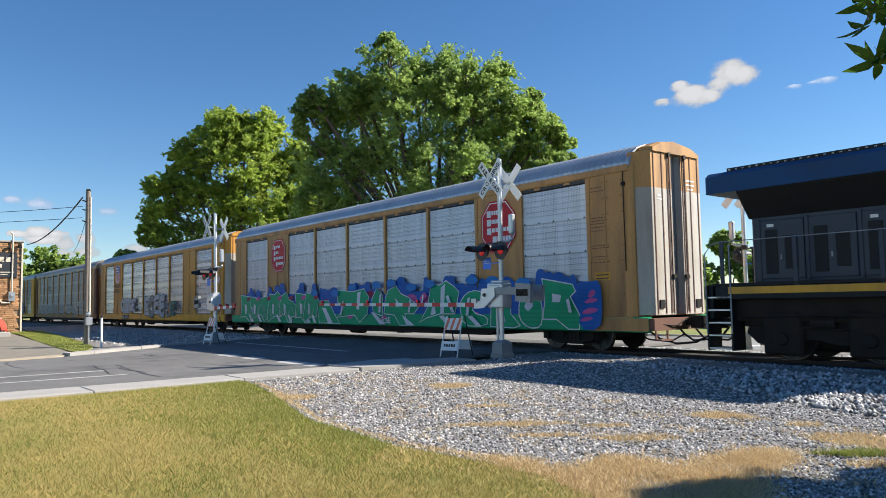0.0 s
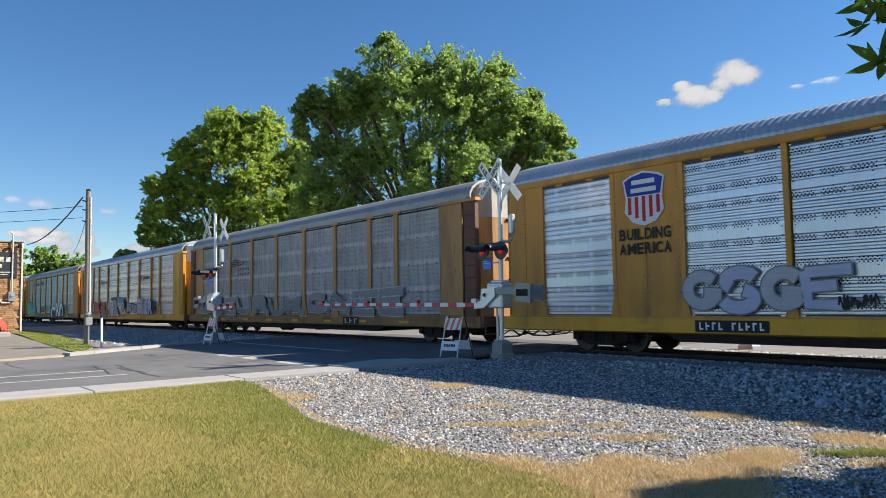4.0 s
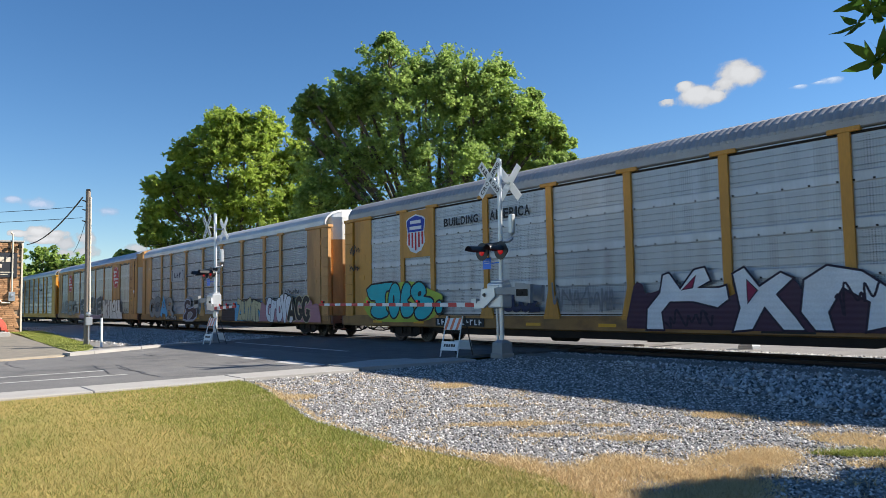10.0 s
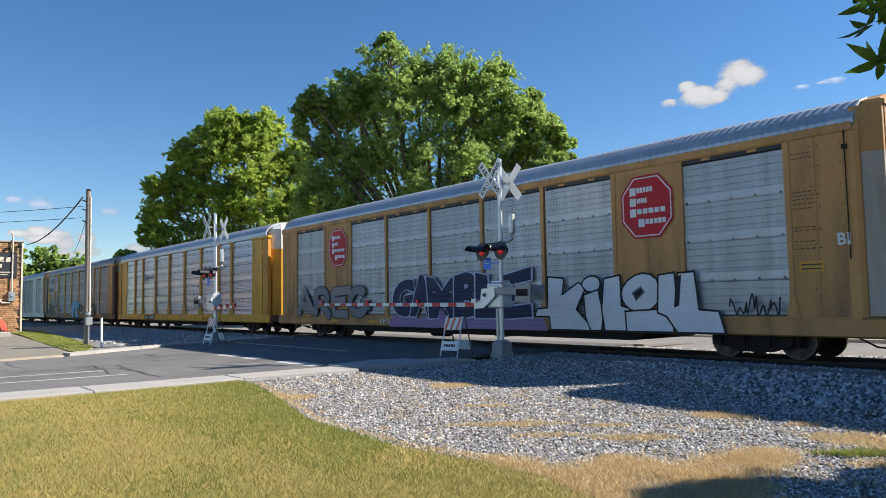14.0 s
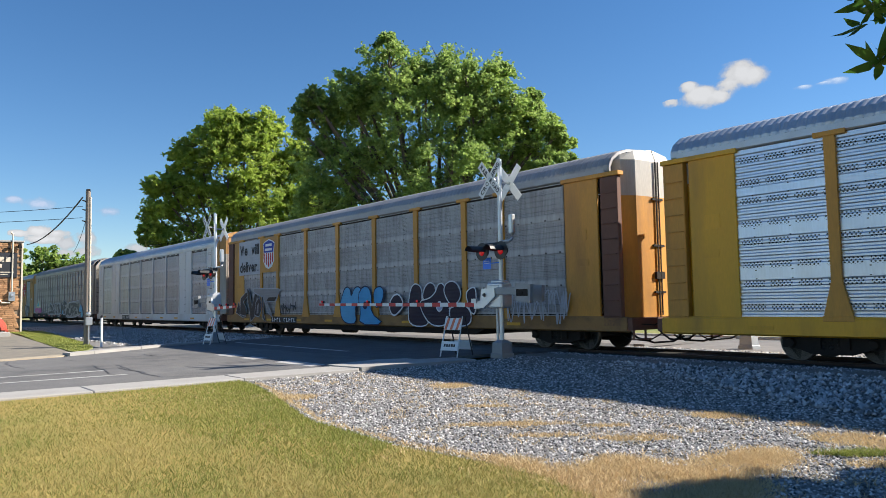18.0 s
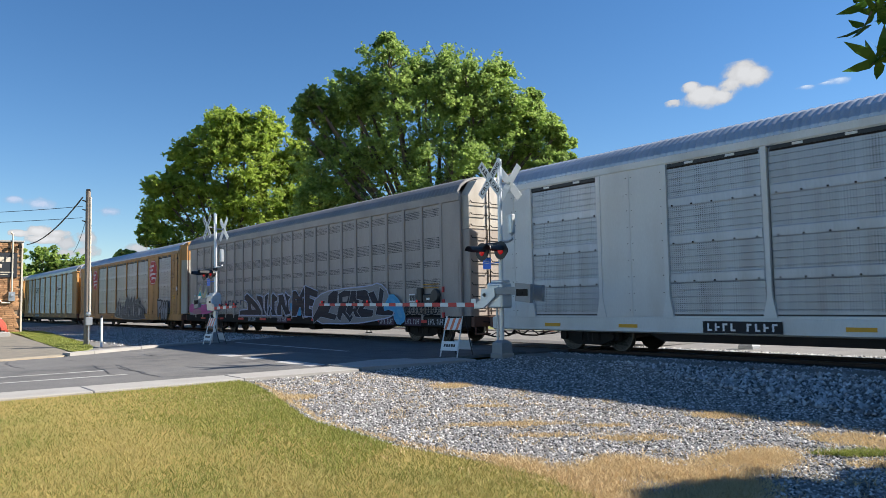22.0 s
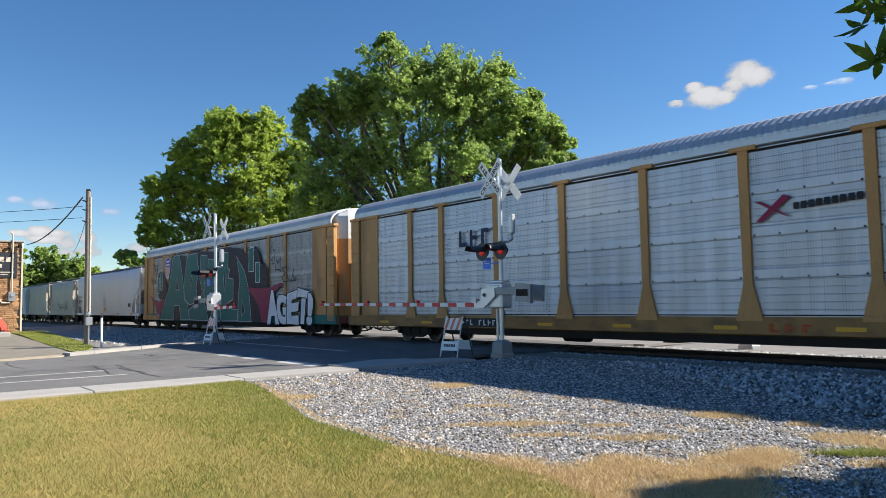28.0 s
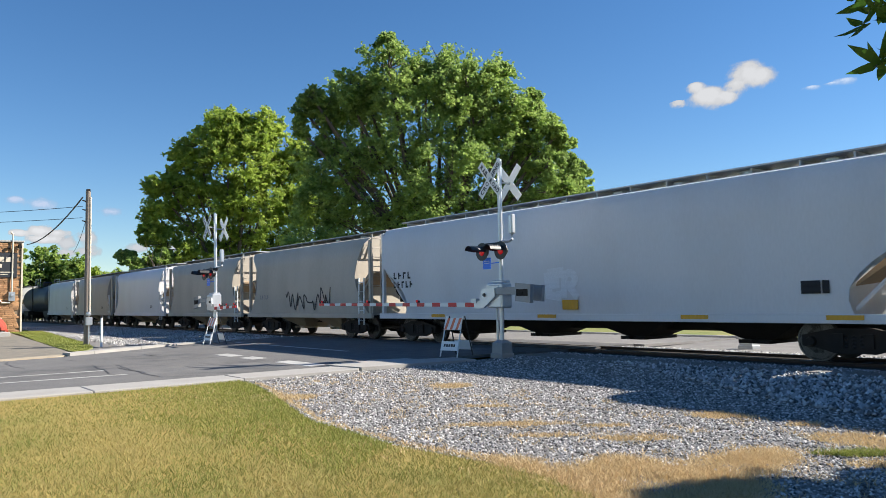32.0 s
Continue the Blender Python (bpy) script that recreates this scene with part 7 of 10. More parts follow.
letter(i_car, [(17.09, 1.26), (17.22, 1.95), (17.52, 2.19), (17.96, 2), (17.93, 1.5), (18.18, 1.25), (18.41, 0.6), (17.11, 0.6)], "purple", "white", 0.045, 2)
letter(i_car, [(17.99, 1.84), (18.32, 2.19), (18.73, 2.09), (18.76, 1.73), (18.54, 1.49), (18.29, 1.58), (18.02, 1.5)], "purple", "white", 0.045, 2)
letter(i_car, [(17.67, 1.51), (18.37, 1.58), (18.76, 1.81), (18.9, 2.12), (19.22, 2.11), (19.43, 1.63), (19.55, 1.01), (19.3, 0.62), (18.32, 0.64)], "purple", "white", 0.045, 2)
letter(i_car, [(18.77, 1.29), (18.95, 1.52), (19.14, 1.36), (19.09, 1.17), (18.89, 1.13)], "lilac", "white", 0.04, 1)
letter(i_car, [(19.17, 1.91), (19.46, 2.18), (19.91, 2.15), (20.18, 1.76), (20.02, 1.46), (19.71, 1.32), (19.42, 1.48)], "purple", "white", 0.045, 2)
letter(i_car, [(19.48, 1.24), (19.86, 1.32), (20.3, 1.39), (20.69, 1.09), (20.6, 0.65), (19.6, 0.64)], "purple", "white", 0.045, 2)
letter(i_car, [(20.39, 1.75), (20.67, 1.93), (20.95, 1.91), (20.9, 1.02), (20.63, 1.09), (20.51, 1.38)], "purple", "white", 0.045, 2)
scribble(i_car, 21.5, 25.0, 0.75, 1.7, "silver", 24, 0.018, 22)
scribble(i_car, 21.6, 24.9, 1.2, 2.05, "silver", 27, 0.018, 17)
bars(i_car, 18.55, 19.5, 0.64, 0.9, "orange", 3)
bars(i_car, 5.6, 8.1, 0.66, 0.84, "white", 10, "black")

j_car = couple(sealed_autorack("white-painted auto carrier with grey panels and tan ends", M_CARWHITE, M_DULL_PERF, "perf", M_CARWHITE, M_ROOF, M_TAN, M_ENDWHITE), FIRST - PITCH * 9)
bars(j_car, 7.6, 9.4, 0.66, 0.84, "white", 9, "black")
slogan(j_car, "BI", 26.0, 26.28, 2.5, 2.76, "black")
scribble(j_car, 22.9, 24.2, 1.05, 1.9, "silver", 28, 0.014, 10)

k_car = couple(smooth_autorack("taupe auto carrier with narrow bays and black graffiti"), FIRST - PITCH * 10)
letter(k_car, [(0.52, 1), (0.57, 1.63), (2.34, 1.83), (4.09, 1.63), (4.34, 1.01)], "pink", None, soft=1, label="pink sprayed haze")
letter(k_car, [(1.02, 1.63), (1.41, 2.16), (1.78, 2), (2.35, 2.8), (2.8, 2.13), (3.33, 2.61), (3.67, 1.89), (4.18, 1.67), (2.79, 1.56)], "cream", "lilac", 0.03, label="spiky pale sprayed tag")
letter(k_car, [(1.64, 1.78), (2.34, 2.42), (2.7, 1.76)], "aqua", "white", 0.03)
letter(k_car, [(3.01, 1.69), (3.33, 2.24), (3.58, 1.73)], "white", None)
letter(k_car, [(0.82, 1.09), (1.87, 1.4), (2.79, 1.09), (1.87, 0.96)], "rose", None, soft=1)
bars(k_car, 5.4, 8.6, 1.5, 1.75, "navy", 6)
lay(k_car, blob(1.4, 0.9, 86, 0.8), "cyan", 13.6, 0.95)
BLACK = dict(fill="midnight", edge="lilac", t=0.05, glow="ghost")
letter(k_car, [(8.7, 1.95), (9.05, 2.1), (9.8, 1.8), (10.35, 1.53), (10.85, 1.14), (10.85, 0.95), (8.05, 0.95), (8.15, 1.22), (9.15, 1.26), (9.05, 1.64), (8.7, 1.76)], label="black sprayed letters edged in pale blue", **BLACK)
letter(k_car, [(9.55, 1.53), (10.1, 1.26), (9.65, 1.26)], "ghost", "lilac", 0.03)
letter(k_car, [(10.25, 1.99), (10.95, 1.91), (11.1, 1.26), (11.45, 1.1), (11.45, 0.95), (10.9, 0.95), (10.9, 1.22), (10.45, 1.68), (10.3, 1.72)], **BLACK)
letter(k_car, [(11.2, 1.91), (11.65, 2.07), (11.55, 1.68), (11.45, 0.95), (11.2, 1.22)], **BLACK)
letter(k_car, [(11.95, 1.91), (12.15, 2.07), (12.6, 1.84), (12.65, 1.68), (12.35, 1.6), (12.35, 1.22), (12.55, 0.95), (12.0, 0.95), (11.85, 1.26), (11.75, 0.95), (11.5, 0.95), (11.7, 1.45), (12.0, 1.26)], **BLACK)
letter(k_car, [(12.7, 1.95), (13.2, 1.99), (13.35, 1.84), (13.55, 1.37), (13.6, 1.6), (13.4, 1.91), (13.5, 2.07), (13.75, 1.91), (14.05, 1.84), (13.8, 1.64), (13.85, 1.26), (14.05, 1.03), (13.5, 0.95), (13.05, 1.45), (13.1, 0.95), (12.6, 0.95), (12.55, 1.3), (12.75, 1.64)], **BLACK)
tag_word(k_car, "ME", 14.3, 16.4, 0.95, 2.1, "midnight", "lilac", 25, 0.1)
letter(k_car, [(16.12, 0.62), (16.16, 1.58), (17.15, 2), (18.98, 2.11), (20.88, 2.15), (21.53, 2.28), (22.23, 1.87), (22.08, 1.4), (22.55, 1.21), (22.47, 0.94), (21.11, 0.77), (19.58, 0.63)], "ghost", "lilac", 0.05, soft=1, label="pale grey sprayed backing of the black letters")
letter(k_car, [(18, 2.04), (18.42, 2), (18.29, 1.45), (17.89, 1.46), (17.59, 1.1), (18.32, 1), (18.13, 0.77), (16.91, 0.9), (16.25, 0.62), (16.2, 0.89), (16.93, 1.57), (17.51, 1.46), (17.56, 1.84)], "midnight", "silver", 0.025)
letter(k_car, [(18.41, 1.89), (18.89, 2.03), (19.69, 1.98), (19.62, 1.53), (19.2, 1.27), (19.6, 0.92), (19.34, 0.68), (18.77, 1.07), (18.58, 0.73), (18.27, 0.91), (18.47, 1.45)], "midnight", "silver", 0.025)
letter(k_car, [(19.44, 1.99), (19.96, 2), (20.09, 1.39), (20.23, 0.88), (19.76, 0.92), (19.6, 1.14), (19.35, 0.92), (19.02, 1.14), (19.26, 1.53)], "midnight", "silver", 0.025)
letter(k_car, [(19.87, 2), (20.58, 2.01), (20.94, 1.84), (20.86, 1.57), (20.4, 1.26), (21.13, 1.2), (21.05, 0.93), (20.23, 0.88), (19.89, 1.14), (20.33, 1.58), (19.85, 1.65)], "midnight", "silver", 0.025)
letter(k_car, [(20.72, 1.88), (21.17, 1.95), (21.46, 1.56), (21.59, 2.09), (21.89, 1.93), (21.77, 1.49), (22.03, 1.25), (22.54, 1.13), (22.41, 0.98), (21.82, 0.98), (21.26, 1.01), (21.39, 1.32), (21, 1.5)], "midnight", "silver", 0.025)
letter(k_car, [(18.76, 1.74), (19.27, 1.78), (19.13, 1.55), (18.78, 1.53)], "ghost", None)
letter(k_car, [(19.62, 1.53), (19.75, 1.54), (19.8, 1.27), (19.61, 1.25)], "ghost", None)
letter(k_car, [(21.82, 1.17), (22.04, 1.52), (22.38, 1.83), (22.85, 1.59), (23.13, 1.24), (23.3, 0.83), (22.85, 0.62), (22.49, 0.91), (22.67, 1.12), (22.23, 1.24)], "cyan", "sky", 0.06, soft=1, label="light blue sprayed flourish")
letter(k_car, [(22.24, 1.6), (22.5, 1.65), (22.81, 1.39), (22.68, 1.33)], "sky", None, soft=1)
letter(k_car, [(22.67, 1.21), (22.96, 1.23), (23.11, 0.94), (22.94, 0.87)], "sky", None, soft=1)
letter(k_car, [(22.59, 0.82), (22.87, 0.89), (22.91, 0.69), (22.73, 0.64)], "sky", None, soft=1)
for k, x in enumerate([23.34, 23.57, 23.78, 24.0, 24.3, 24.5, 24.69, 24.9, 25.09]):
    w, h = 0.13 + 0.03 * (k % 3), 0.24 + 0.05 * (k % 2)
    lay(k_car, outline(rounded([(x - w, 1.28), (x + w * 0.8, 1.28 + h * 0.2), (x + w, 1.28 - h * 0.5), (x + w * 0.2, 1.28 - h), (x - w * 0.7, 1.28 - h * 0.8)], 2), 0.045), "black", 0, 0, label="looping black sprayed tag")
for k, (x, ink) in enumerate(((17.7, "black"), (19.4, "maroon"), (21.5, "maroon"), (23.2, "maroon"), (24.6, "black"), (9.2, "black"), (12.6, "maroon"))):
    bars(k_car, x, x + 0.9, 0.67, 0.86, "silver", 9, ink)
lay(k_car, Mesh().box(0, 0.38, 0, 0.004, 0, 0.3).use(1).box(0.03, 0.17, -0.003, 0.001, 0.05, 0.25).box(0.2, 0.35, -0.003, 0.001, 0.05, 0.25), [M_WHITE, M_BLACK], 23.46, 1.48, "notice_plate", "white and black notice plate", y=-1.55)

l_car = couple(sealed_autorack("yellow auto carrier with dull panels and pale graffiti", M_TAN, M_DULL_PERF, "perf", M_TAN, M_ROOF, M_TAN, M_ENDWHITE), FIRST - PITCH * 11)
octagon(l_car, 5.6, 3.85, 1.5, 1.62)
octagon(l_car, 21.3, 3.85, 1.6, 1.65)
letter(l_car, [(11.82, 0.89), (12.48, 1.58), (12.4, 2.27), (12.7, 1.85), (13.32, 2.3), (13.1, 1.7), (14.53, 1.55), (14.91, 2.05), (15.36, 2.47), (15.85, 1.89), (16.52, 2.35), (16.65, 1.87), (17.29, 2.43), (17.35, 1.97), (18.43, 2.21), (18.2, 1.71), (19.38, 1.36), (19.42, 0.94), (19.84, 0.68), (18.29, 0.6), (14.5, 0.6), (12.14, 0.75)], "slate", "silver", 0.03, label="slate grey wild-style lettering with thin silver lines")
rnd = random.Random(91)
for k in range(26):
    x, z, h = 12.12 + 6.97 * (k + rnd.random()) / 26, rnd.uniform(0.72, 1.0), rnd.uniform(0.5, 1.1)
    w, lean = rnd.uniform(0.08, 0.3), rnd.uniform(-0.3, 0.35)
    letter(l_car, [(x, z), (x + w, z + rnd.uniform(-0.08, 0.1)), (x + w + lean, z + h * 0.7), (x + lean * 1.3, z + h), (x + lean * 0.4 - 0.05, z + h * 0.45)], ("slate", None, "slate", "silver", "navy")[k % 5], "silver", 0.022)
letter(l_car, [(22.49, 1.98), (22.86, 1.89), (23.41, 1.96), (23.41, 1.63), (23.07, 1.41), (22.91, 1.32), (22.84, 0.64), (22.66, 0.6), (22.62, 1.42)], "pewter", "black", 0.09, soft=1, label="grey bubble letters with heavy black edges")
letter(l_car, [(23.4, 1.68), (23.54, 1.92), (23.75, 1.8), (23.79, 1.4), (23.67, 1.14), (23.77, 0.62), (23.34, 0.6), (23.23, 1.14)], "pewter", "black", 0.09, soft=1, label="grey bubble letters with heavy black edges")
letter(l_car, [(23.81, 1.66), (23.96, 1.9), (24.18, 1.78), (24.2, 1.31), (24.06, 0.63), (23.77, 0.6), (23.71, 1.14)], "pewter", "black", 0.09, soft=1, label="grey bubble letters with heavy black edges")
letter(l_car, [(24.2, 1.65), (24.37, 1.89), (24.6, 1.77), (24.74, 1.39), (24.58, 0.64), (24.1, 0.6), (24.11, 1.14)], "pewter", "black", 0.09, soft=1, label="grey bubble letters with heavy black edges")
letter(l_car, [(23.42, 1.66), (23.61, 1.67), (23.62, 1.35), (23.42, 1.34)], None, "black", 0.035, soft=2)
letter(l_car, [(23.89, 1.69), (24.08, 1.7), (24.08, 1.39), (23.89, 1.37)], None, "black", 0.035, soft=2)
letter(l_car, [(24.26, 1.68), (24.44, 1.69), (24.45, 1.38), (24.26, 1.37)], None, "black", 0.035, soft=2)
letter(l_car, [(23.39, 1.1), (23.43, 1.1), (23.41, 0.73), (23.37, 0.72)], "black", None)
letter(l_car, [(23.6, 1.01), (23.64, 1.01), (23.62, 0.64), (23.58, 0.64)], "black", None)
letter(l_car, [(23.88, 1.05), (23.91, 1.05), (23.89, 0.69), (23.86, 0.69)], "black", None)
letter(l_car, [(24.23, 1.1), (24.26, 1.1), (24.24, 0.74), (24.21, 0.74)], "black", None)
letter(l_car, [(24.47, 1.06), (24.5, 1.06), (24.48, 0.7), (24.45, 0.7)], "black", None)
slogan(l_car, "BI", 26.0, 26.28, 2.5, 2.76, "white")

m_car = couple(posted_autorack("tan auto carrier with silver perforated panels", M_TAN, M_SILVER_PERF, "perf", M_SILL, M_ROOF, M_TAN, M_TAN, M_CARWHITE), FIRST - PITCH * 12)
bars(m_car, 7.1, 8.8, 3.3, 3.85, "navy", 3, name="herald", label="dark blue block herald")
crossed(m_car, 17.8, 3.42, 2.35)
bars(m_car, 7.0, 9.2, 0.68, 0.86, "white", 10, "black")
bars(m_car, 17.9, 19.0, 0.66, 0.84, "orange", 3)

n_car = couple(posted_autorack("grey auto carrier painted over with huge dark green letters", M_TAN, M_GREY_PERF, "perf", INK["teal"], M_ROOF_PALE, M_TAN, M_TAN, M_CARWHITE), FIRST - PITCH * 13)
lay(n_car, Mesh().box(0, 1.7, 0, 0.006, 0, 1.75), M_TAN, 4.36, 3.1, "herald_plate", y=-1.53)
shield(n_car, 5.22, 4.0, 1.25, 1.45)
letter(n_car, [(3.65, 0.62), (5.35, 3.0), (6.05, 4.75), (8.4, 4.65), (8.8, 4.2), (9.1, 4.8), (10.95, 4.75), (12.3, 4.65), (13.85, 4.5), (13.95, 4.7), (15.3, 4.7), (17.1, 4.5), (18.6, 3.6), (19.2, 2.6), (20.6, 0.62)], "midnight", None)
lay(n_car, Mesh().box(0, 3.7, 0, 0.004, 0, 0.34), M_TAN, 0.0, 0.6, "sill_patch", y=-1.536)
letter(n_car, [(3.19, 3.44), (3.84, 3.93), (4.54, 3.8), (5.07, 2.95), (5.05, 2.48), (4.58, 1.98), (3.75, 1.87), (3.4, 2.28), (2.99, 2.39)], "midnight", None, soft=1)
letter(n_car, [(3.19, 3.44), (3.61, 3.41), (3.56, 2.37), (3.2, 2.38)], "teal", "white", 0.04)
letter(n_car, [(3.84, 3.9), (4.28, 3.85), (4.22, 2.57), (3.83, 2.6)], "teal", "white", 0.04)
letter(n_car, [(1.65, 2.25), (2.61, 2), (3.37, 1.78), (4.35, 1.94), (4.8, 1.93), (3.84, 1.04), (3.33, 0.69), (2.85, 1.49)], "crimson", None)
letter(n_car, [(1.75, 1.82), (2.71, 1.29), (3.34, 0.99), (3.71, 1.04), (3.57, 0.6), (3.09, 0.99)], "rose", None)
lay(n_car, word_mesh("TKR", 1.05, 0.8, THIN, 5, 0.1), "black", 2.28, 3.6, label="black sprayed letters")
TEAL = dict(fill="teal", edge="silver", t=0.05)
letter(n_car, [(14.1, 4.45), (15.35, 4.4), (15.3, 3.55), (15.55, 3.45), (15.35, 3.0), (16.05, 2.9), (16.05, 1.8), (15.55, 1.7), (14.9, 1.35), (16.7, 1.25), (16.6, 0.65), (14.35, 0.62), (14.2, 1.55), (13.7, 2.0), (13.8, 3.05)], **TEAL)
letter(n_car, [(14.85, 3.6), (15.0, 2.8), (14.8, 2.25), (14.7, 3.0)], "midnight", "silver", 0.04)
letter(n_car, [(16.5, 4.1), (17.5, 3.3), (18.1, 2.3), (18.4, 0.62), (16.7, 0.62), (16.75, 2.0), (16.95, 2.8)], **TEAL)
letter(n_car, [(17.2, 1.8), (17.6, 1.2), (17.2, 0.9)], "midnight", "silver", 0.04)
letter(n_car, [(11.1, 3.1), (11.25, 4.5), (12.25, 4.4), (12.35, 2.55), (12.45, 4.2), (13.5, 4.1), (13.35, 3.05), (13.7, 1.9), (14.2, 1.4), (14.35, 0.62), (13.05, 0.62), (12.8, 1.65), (12.85, 2.95), (12.6, 1.8), (11.9, 1.95), (11.85, 3.05), (11.65, 1.85), (12.05, 1.45), (12.5, 0.62), (9.4, 0.65), (9.25, 1.25), (10.8, 1.75), (11.5, 2.25)], **TEAL)
letter(n_car, [(9.25, 4.65), (10.65, 4.65), (10.75, 3.9), (10.95, 3.85), (10.8, 3.25), (10.5, 2.65), (10.65, 2.1), (10.8, 1.75), (9.45, 1.55), (8.6, 1.85), (8.35, 2.6), (8.65, 3.7), (8.95, 4.5)], **TEAL)
letter(n_car, [(9.75, 3.65), (9.85, 3.15), (9.6, 2.2), (9.65, 3.05)], "midnight", "silver", 0.04)
letter(n_car, [(3.95, 0.62), (4.85, 1.85), (5.55, 2.6), (6.0, 3.65), (6.3, 4.55), (6.9, 4.8), (7.6, 4.65), (8.05, 3.55), (8.35, 2.7), (8.5, 1.9), (9.1, 1.65), (9.4, 0.65), (7.85, 0.65), (7.6, 1.55), (6.7, 1.55), (6.5, 0.62)], label="huge dark green sprayed letters", **TEAL)
letter(n_car, [(7.15, 3.4), (7.45, 2.5), (6.95, 2.55)], "midnight", "silver", 0.04)
letter(n_car, [(17.95, 4.5), (18.91, 4.48), (19.53, 3.92), (19.51, 3.66), (20.38, 3.31), (20.35, 2.09), (19.58, 2.08), (18.77, 2.61), (17.94, 3.23)], "midnight", None)
letter(n_car, [(18.13, 4.44), (18.75, 4.47), (18.69, 3.2), (18.13, 3.23)], "teal", "white", 0.04)
letter(n_car, [(18.96, 3.66), (19.46, 3.64), (19.43, 2.63), (18.97, 2.62)], "teal", "white", 0.04)
letter(n_car, [(17.91, 2.43), (19.16, 2.32), (20.37, 2.3), (21.8, 2.53), (22.1, 2.51), (20.62, 1.87), (20.29, 0.6), (19.7, 0.6), (19.31, 1.44)], "crimson", None)
letter(n_car, [(20.72, 4.21), (20.96, 4.53), (20.99, 4.17), (21.2, 4.12), (21.12, 3.52), (20.87, 3.46), (20.97, 3.86), (20.79, 3.64)], None, "black", 0.05)
letter(n_car, [(21.33, 3.57), (21.42, 3.72), (21.49, 3.47), (21.82, 3.71), (21.83, 3.08), (21.63, 3.18), (21.23, 3.16)], None, "black", 0.05)
letter(n_car, [(21.99, 3.22), (22.48, 3.28), (22.48, 2.75), (22.87, 2.6), (22.14, 2.55), (21.93, 2.8), (22.27, 2.92)], None, "black", 0.05)
letter(n_car, [(23.01, 2.7), (23.14, 3.17), (23.18, 2.65), (23.4, 2.73), (23.39, 2.6), (22.9, 2.56)], None, "black", 0.05)
tag_word(n_car, "AGET!", 20.5, 24.9, 0.6, 2.02, "white", "black", 30, 0.1)
scribble(n_car, 2.1, 2.95, 3.0, 3.5, "black", 32, 0.03, 5)
bars(n_car, 5.5, 8.0, 0.66, 0.84, "white", 10)

o_car = couple(hopper("large white covered hopper car with plain sides", 19.3, 4.48, M_HOPWHITE, 4, False), -423.5)
bars(o_car, 1.0, 2.2, 2.35, 2.6, "black", 4)
bars(o_car, 1.0, 2.3, 2.02, 2.26, "black", 5)
lay(o_car, Mesh().box(0, 0.42, 0, 0.004, 0, 0.28).box(0.45, 0.6, 0, 0.004, 0, 0.28), "black", 16.5, 1.5, "notice_plate", y=-1.57)
for x in (3.4, 8.6, 13.5, 17.0):
    lay(o_car, Mesh().box(0, 0.75, 0, 0.004, 0, 0.1), M_YEL_BRIGHT, x, 0.94, "reflector", "yellow reflector strip", y=-1.575)
lay(o_car, Mesh().box(0, 0.6, 0, 0.004, 0, 0.28), M_YEL_BRIGHT, 9.6, 1.18, "notice_plate", y=-1.57)
wild(o_car, 9.0, 10.2, 1.5, 2.3, ("white",), "white", 95, 1.2, "faint white sprayed cross")

couple(hopper("tan-grey covered hopper car with a black sprayed tag", 11.9, 4.3, M_HOPTAN, 2), -435.9)
pc = train[-1][0]
scribble(pc, 4.3, 8.8, 1.2, 2.3, "black", 33, 0.035, 11)
bars(pc, 1.6, 2.6, 1.75, 1.95, "grey", 5)
for x, m, label in ((-448.5, M_HOPTAN, "dusty tan covered hopper car"), (-461.3, M_HOPWHITE, "clean white covered hopper car"), (-474.3, M_HOPTAN, "faded tan covered hopper car"), (-487.3, M_HOPGREY, "light grey covered hopper car")):
    couple(hopper(label, 11.9 if x > -460.5 else 12.2, 4.25, m, 2), x)
    bars(train[-1][0], 9.2, 9.7, 1.4, 1.6, "black", 2)
couple(tank_car(), -503.7)
couple(hopper("grey covered hopper car at the tail", 11.9, 4.25, M_HOPGREY, 2), -516.5)


# ---- ground, road, track ----
def sheet(name, pts, z, material, label, category="", thick=0.0):
    """A flat sheet from an outline; with a thickness it becomes a slab."""
    if thick:
        return setting(name, Mesh().prism(pts, "z", z - thick, z), material, label, category)
    return setting(name, Mesh().add([(x, y, z) for x, y in pts], [tuple(range(len(pts)))]), material, label, category)


sheet("ground", [(-1800, -900), (900, -900), (900, 1500), (-1800, 1500)], -0.2, M_FIELD, "grassy ground reaching to the horizon", "ground")
sheet("lawn", [(-15.1, -40), (12, -40), (12, -13.15), (-2.5, -13.15), (-3.96, -12.87), (-4.75, -12.62), (-5.5, -12.58), (-7.0, -12.75), (-9.2, -12.6), (-12.2, -11.7), (-14.1, -11.2), (-15.1, -11.1)], -0.15, M_LAWN, "mown lawn, dry in the sun", "lawn", 0.05)


def gravel_height(x, y):
    """The yard lies flat and rises to the track's shoulder."""
    k = min(1.0, max(0.0, (y + 7.5) / 4.6))
    return -0.165 + 0.1 * k * k + 0.012 * noise.noise((x * 0.9, y * 0.9, 0))


g = Mesh()
nx, ny = 60, 30
xs = [-15.1 + 27.1 * i / nx for i in range(nx + 1)]
ys = [-13.2 + 11.6 * j / ny for j in range(ny + 1)]
g.add([(x, y, gravel_height(x, y)) for y in ys for x in xs], [(j * (nx + 1) + i, j * (nx + 1) + i + 1, (j + 1) * (nx + 1) + i + 1, (j + 1) * (nx + 1) + i) for j in range(ny) for i in range(nx)])
setting("gravel_yard", g, M_GRIT, "grey gravel yard beside the track", "gravel", True)

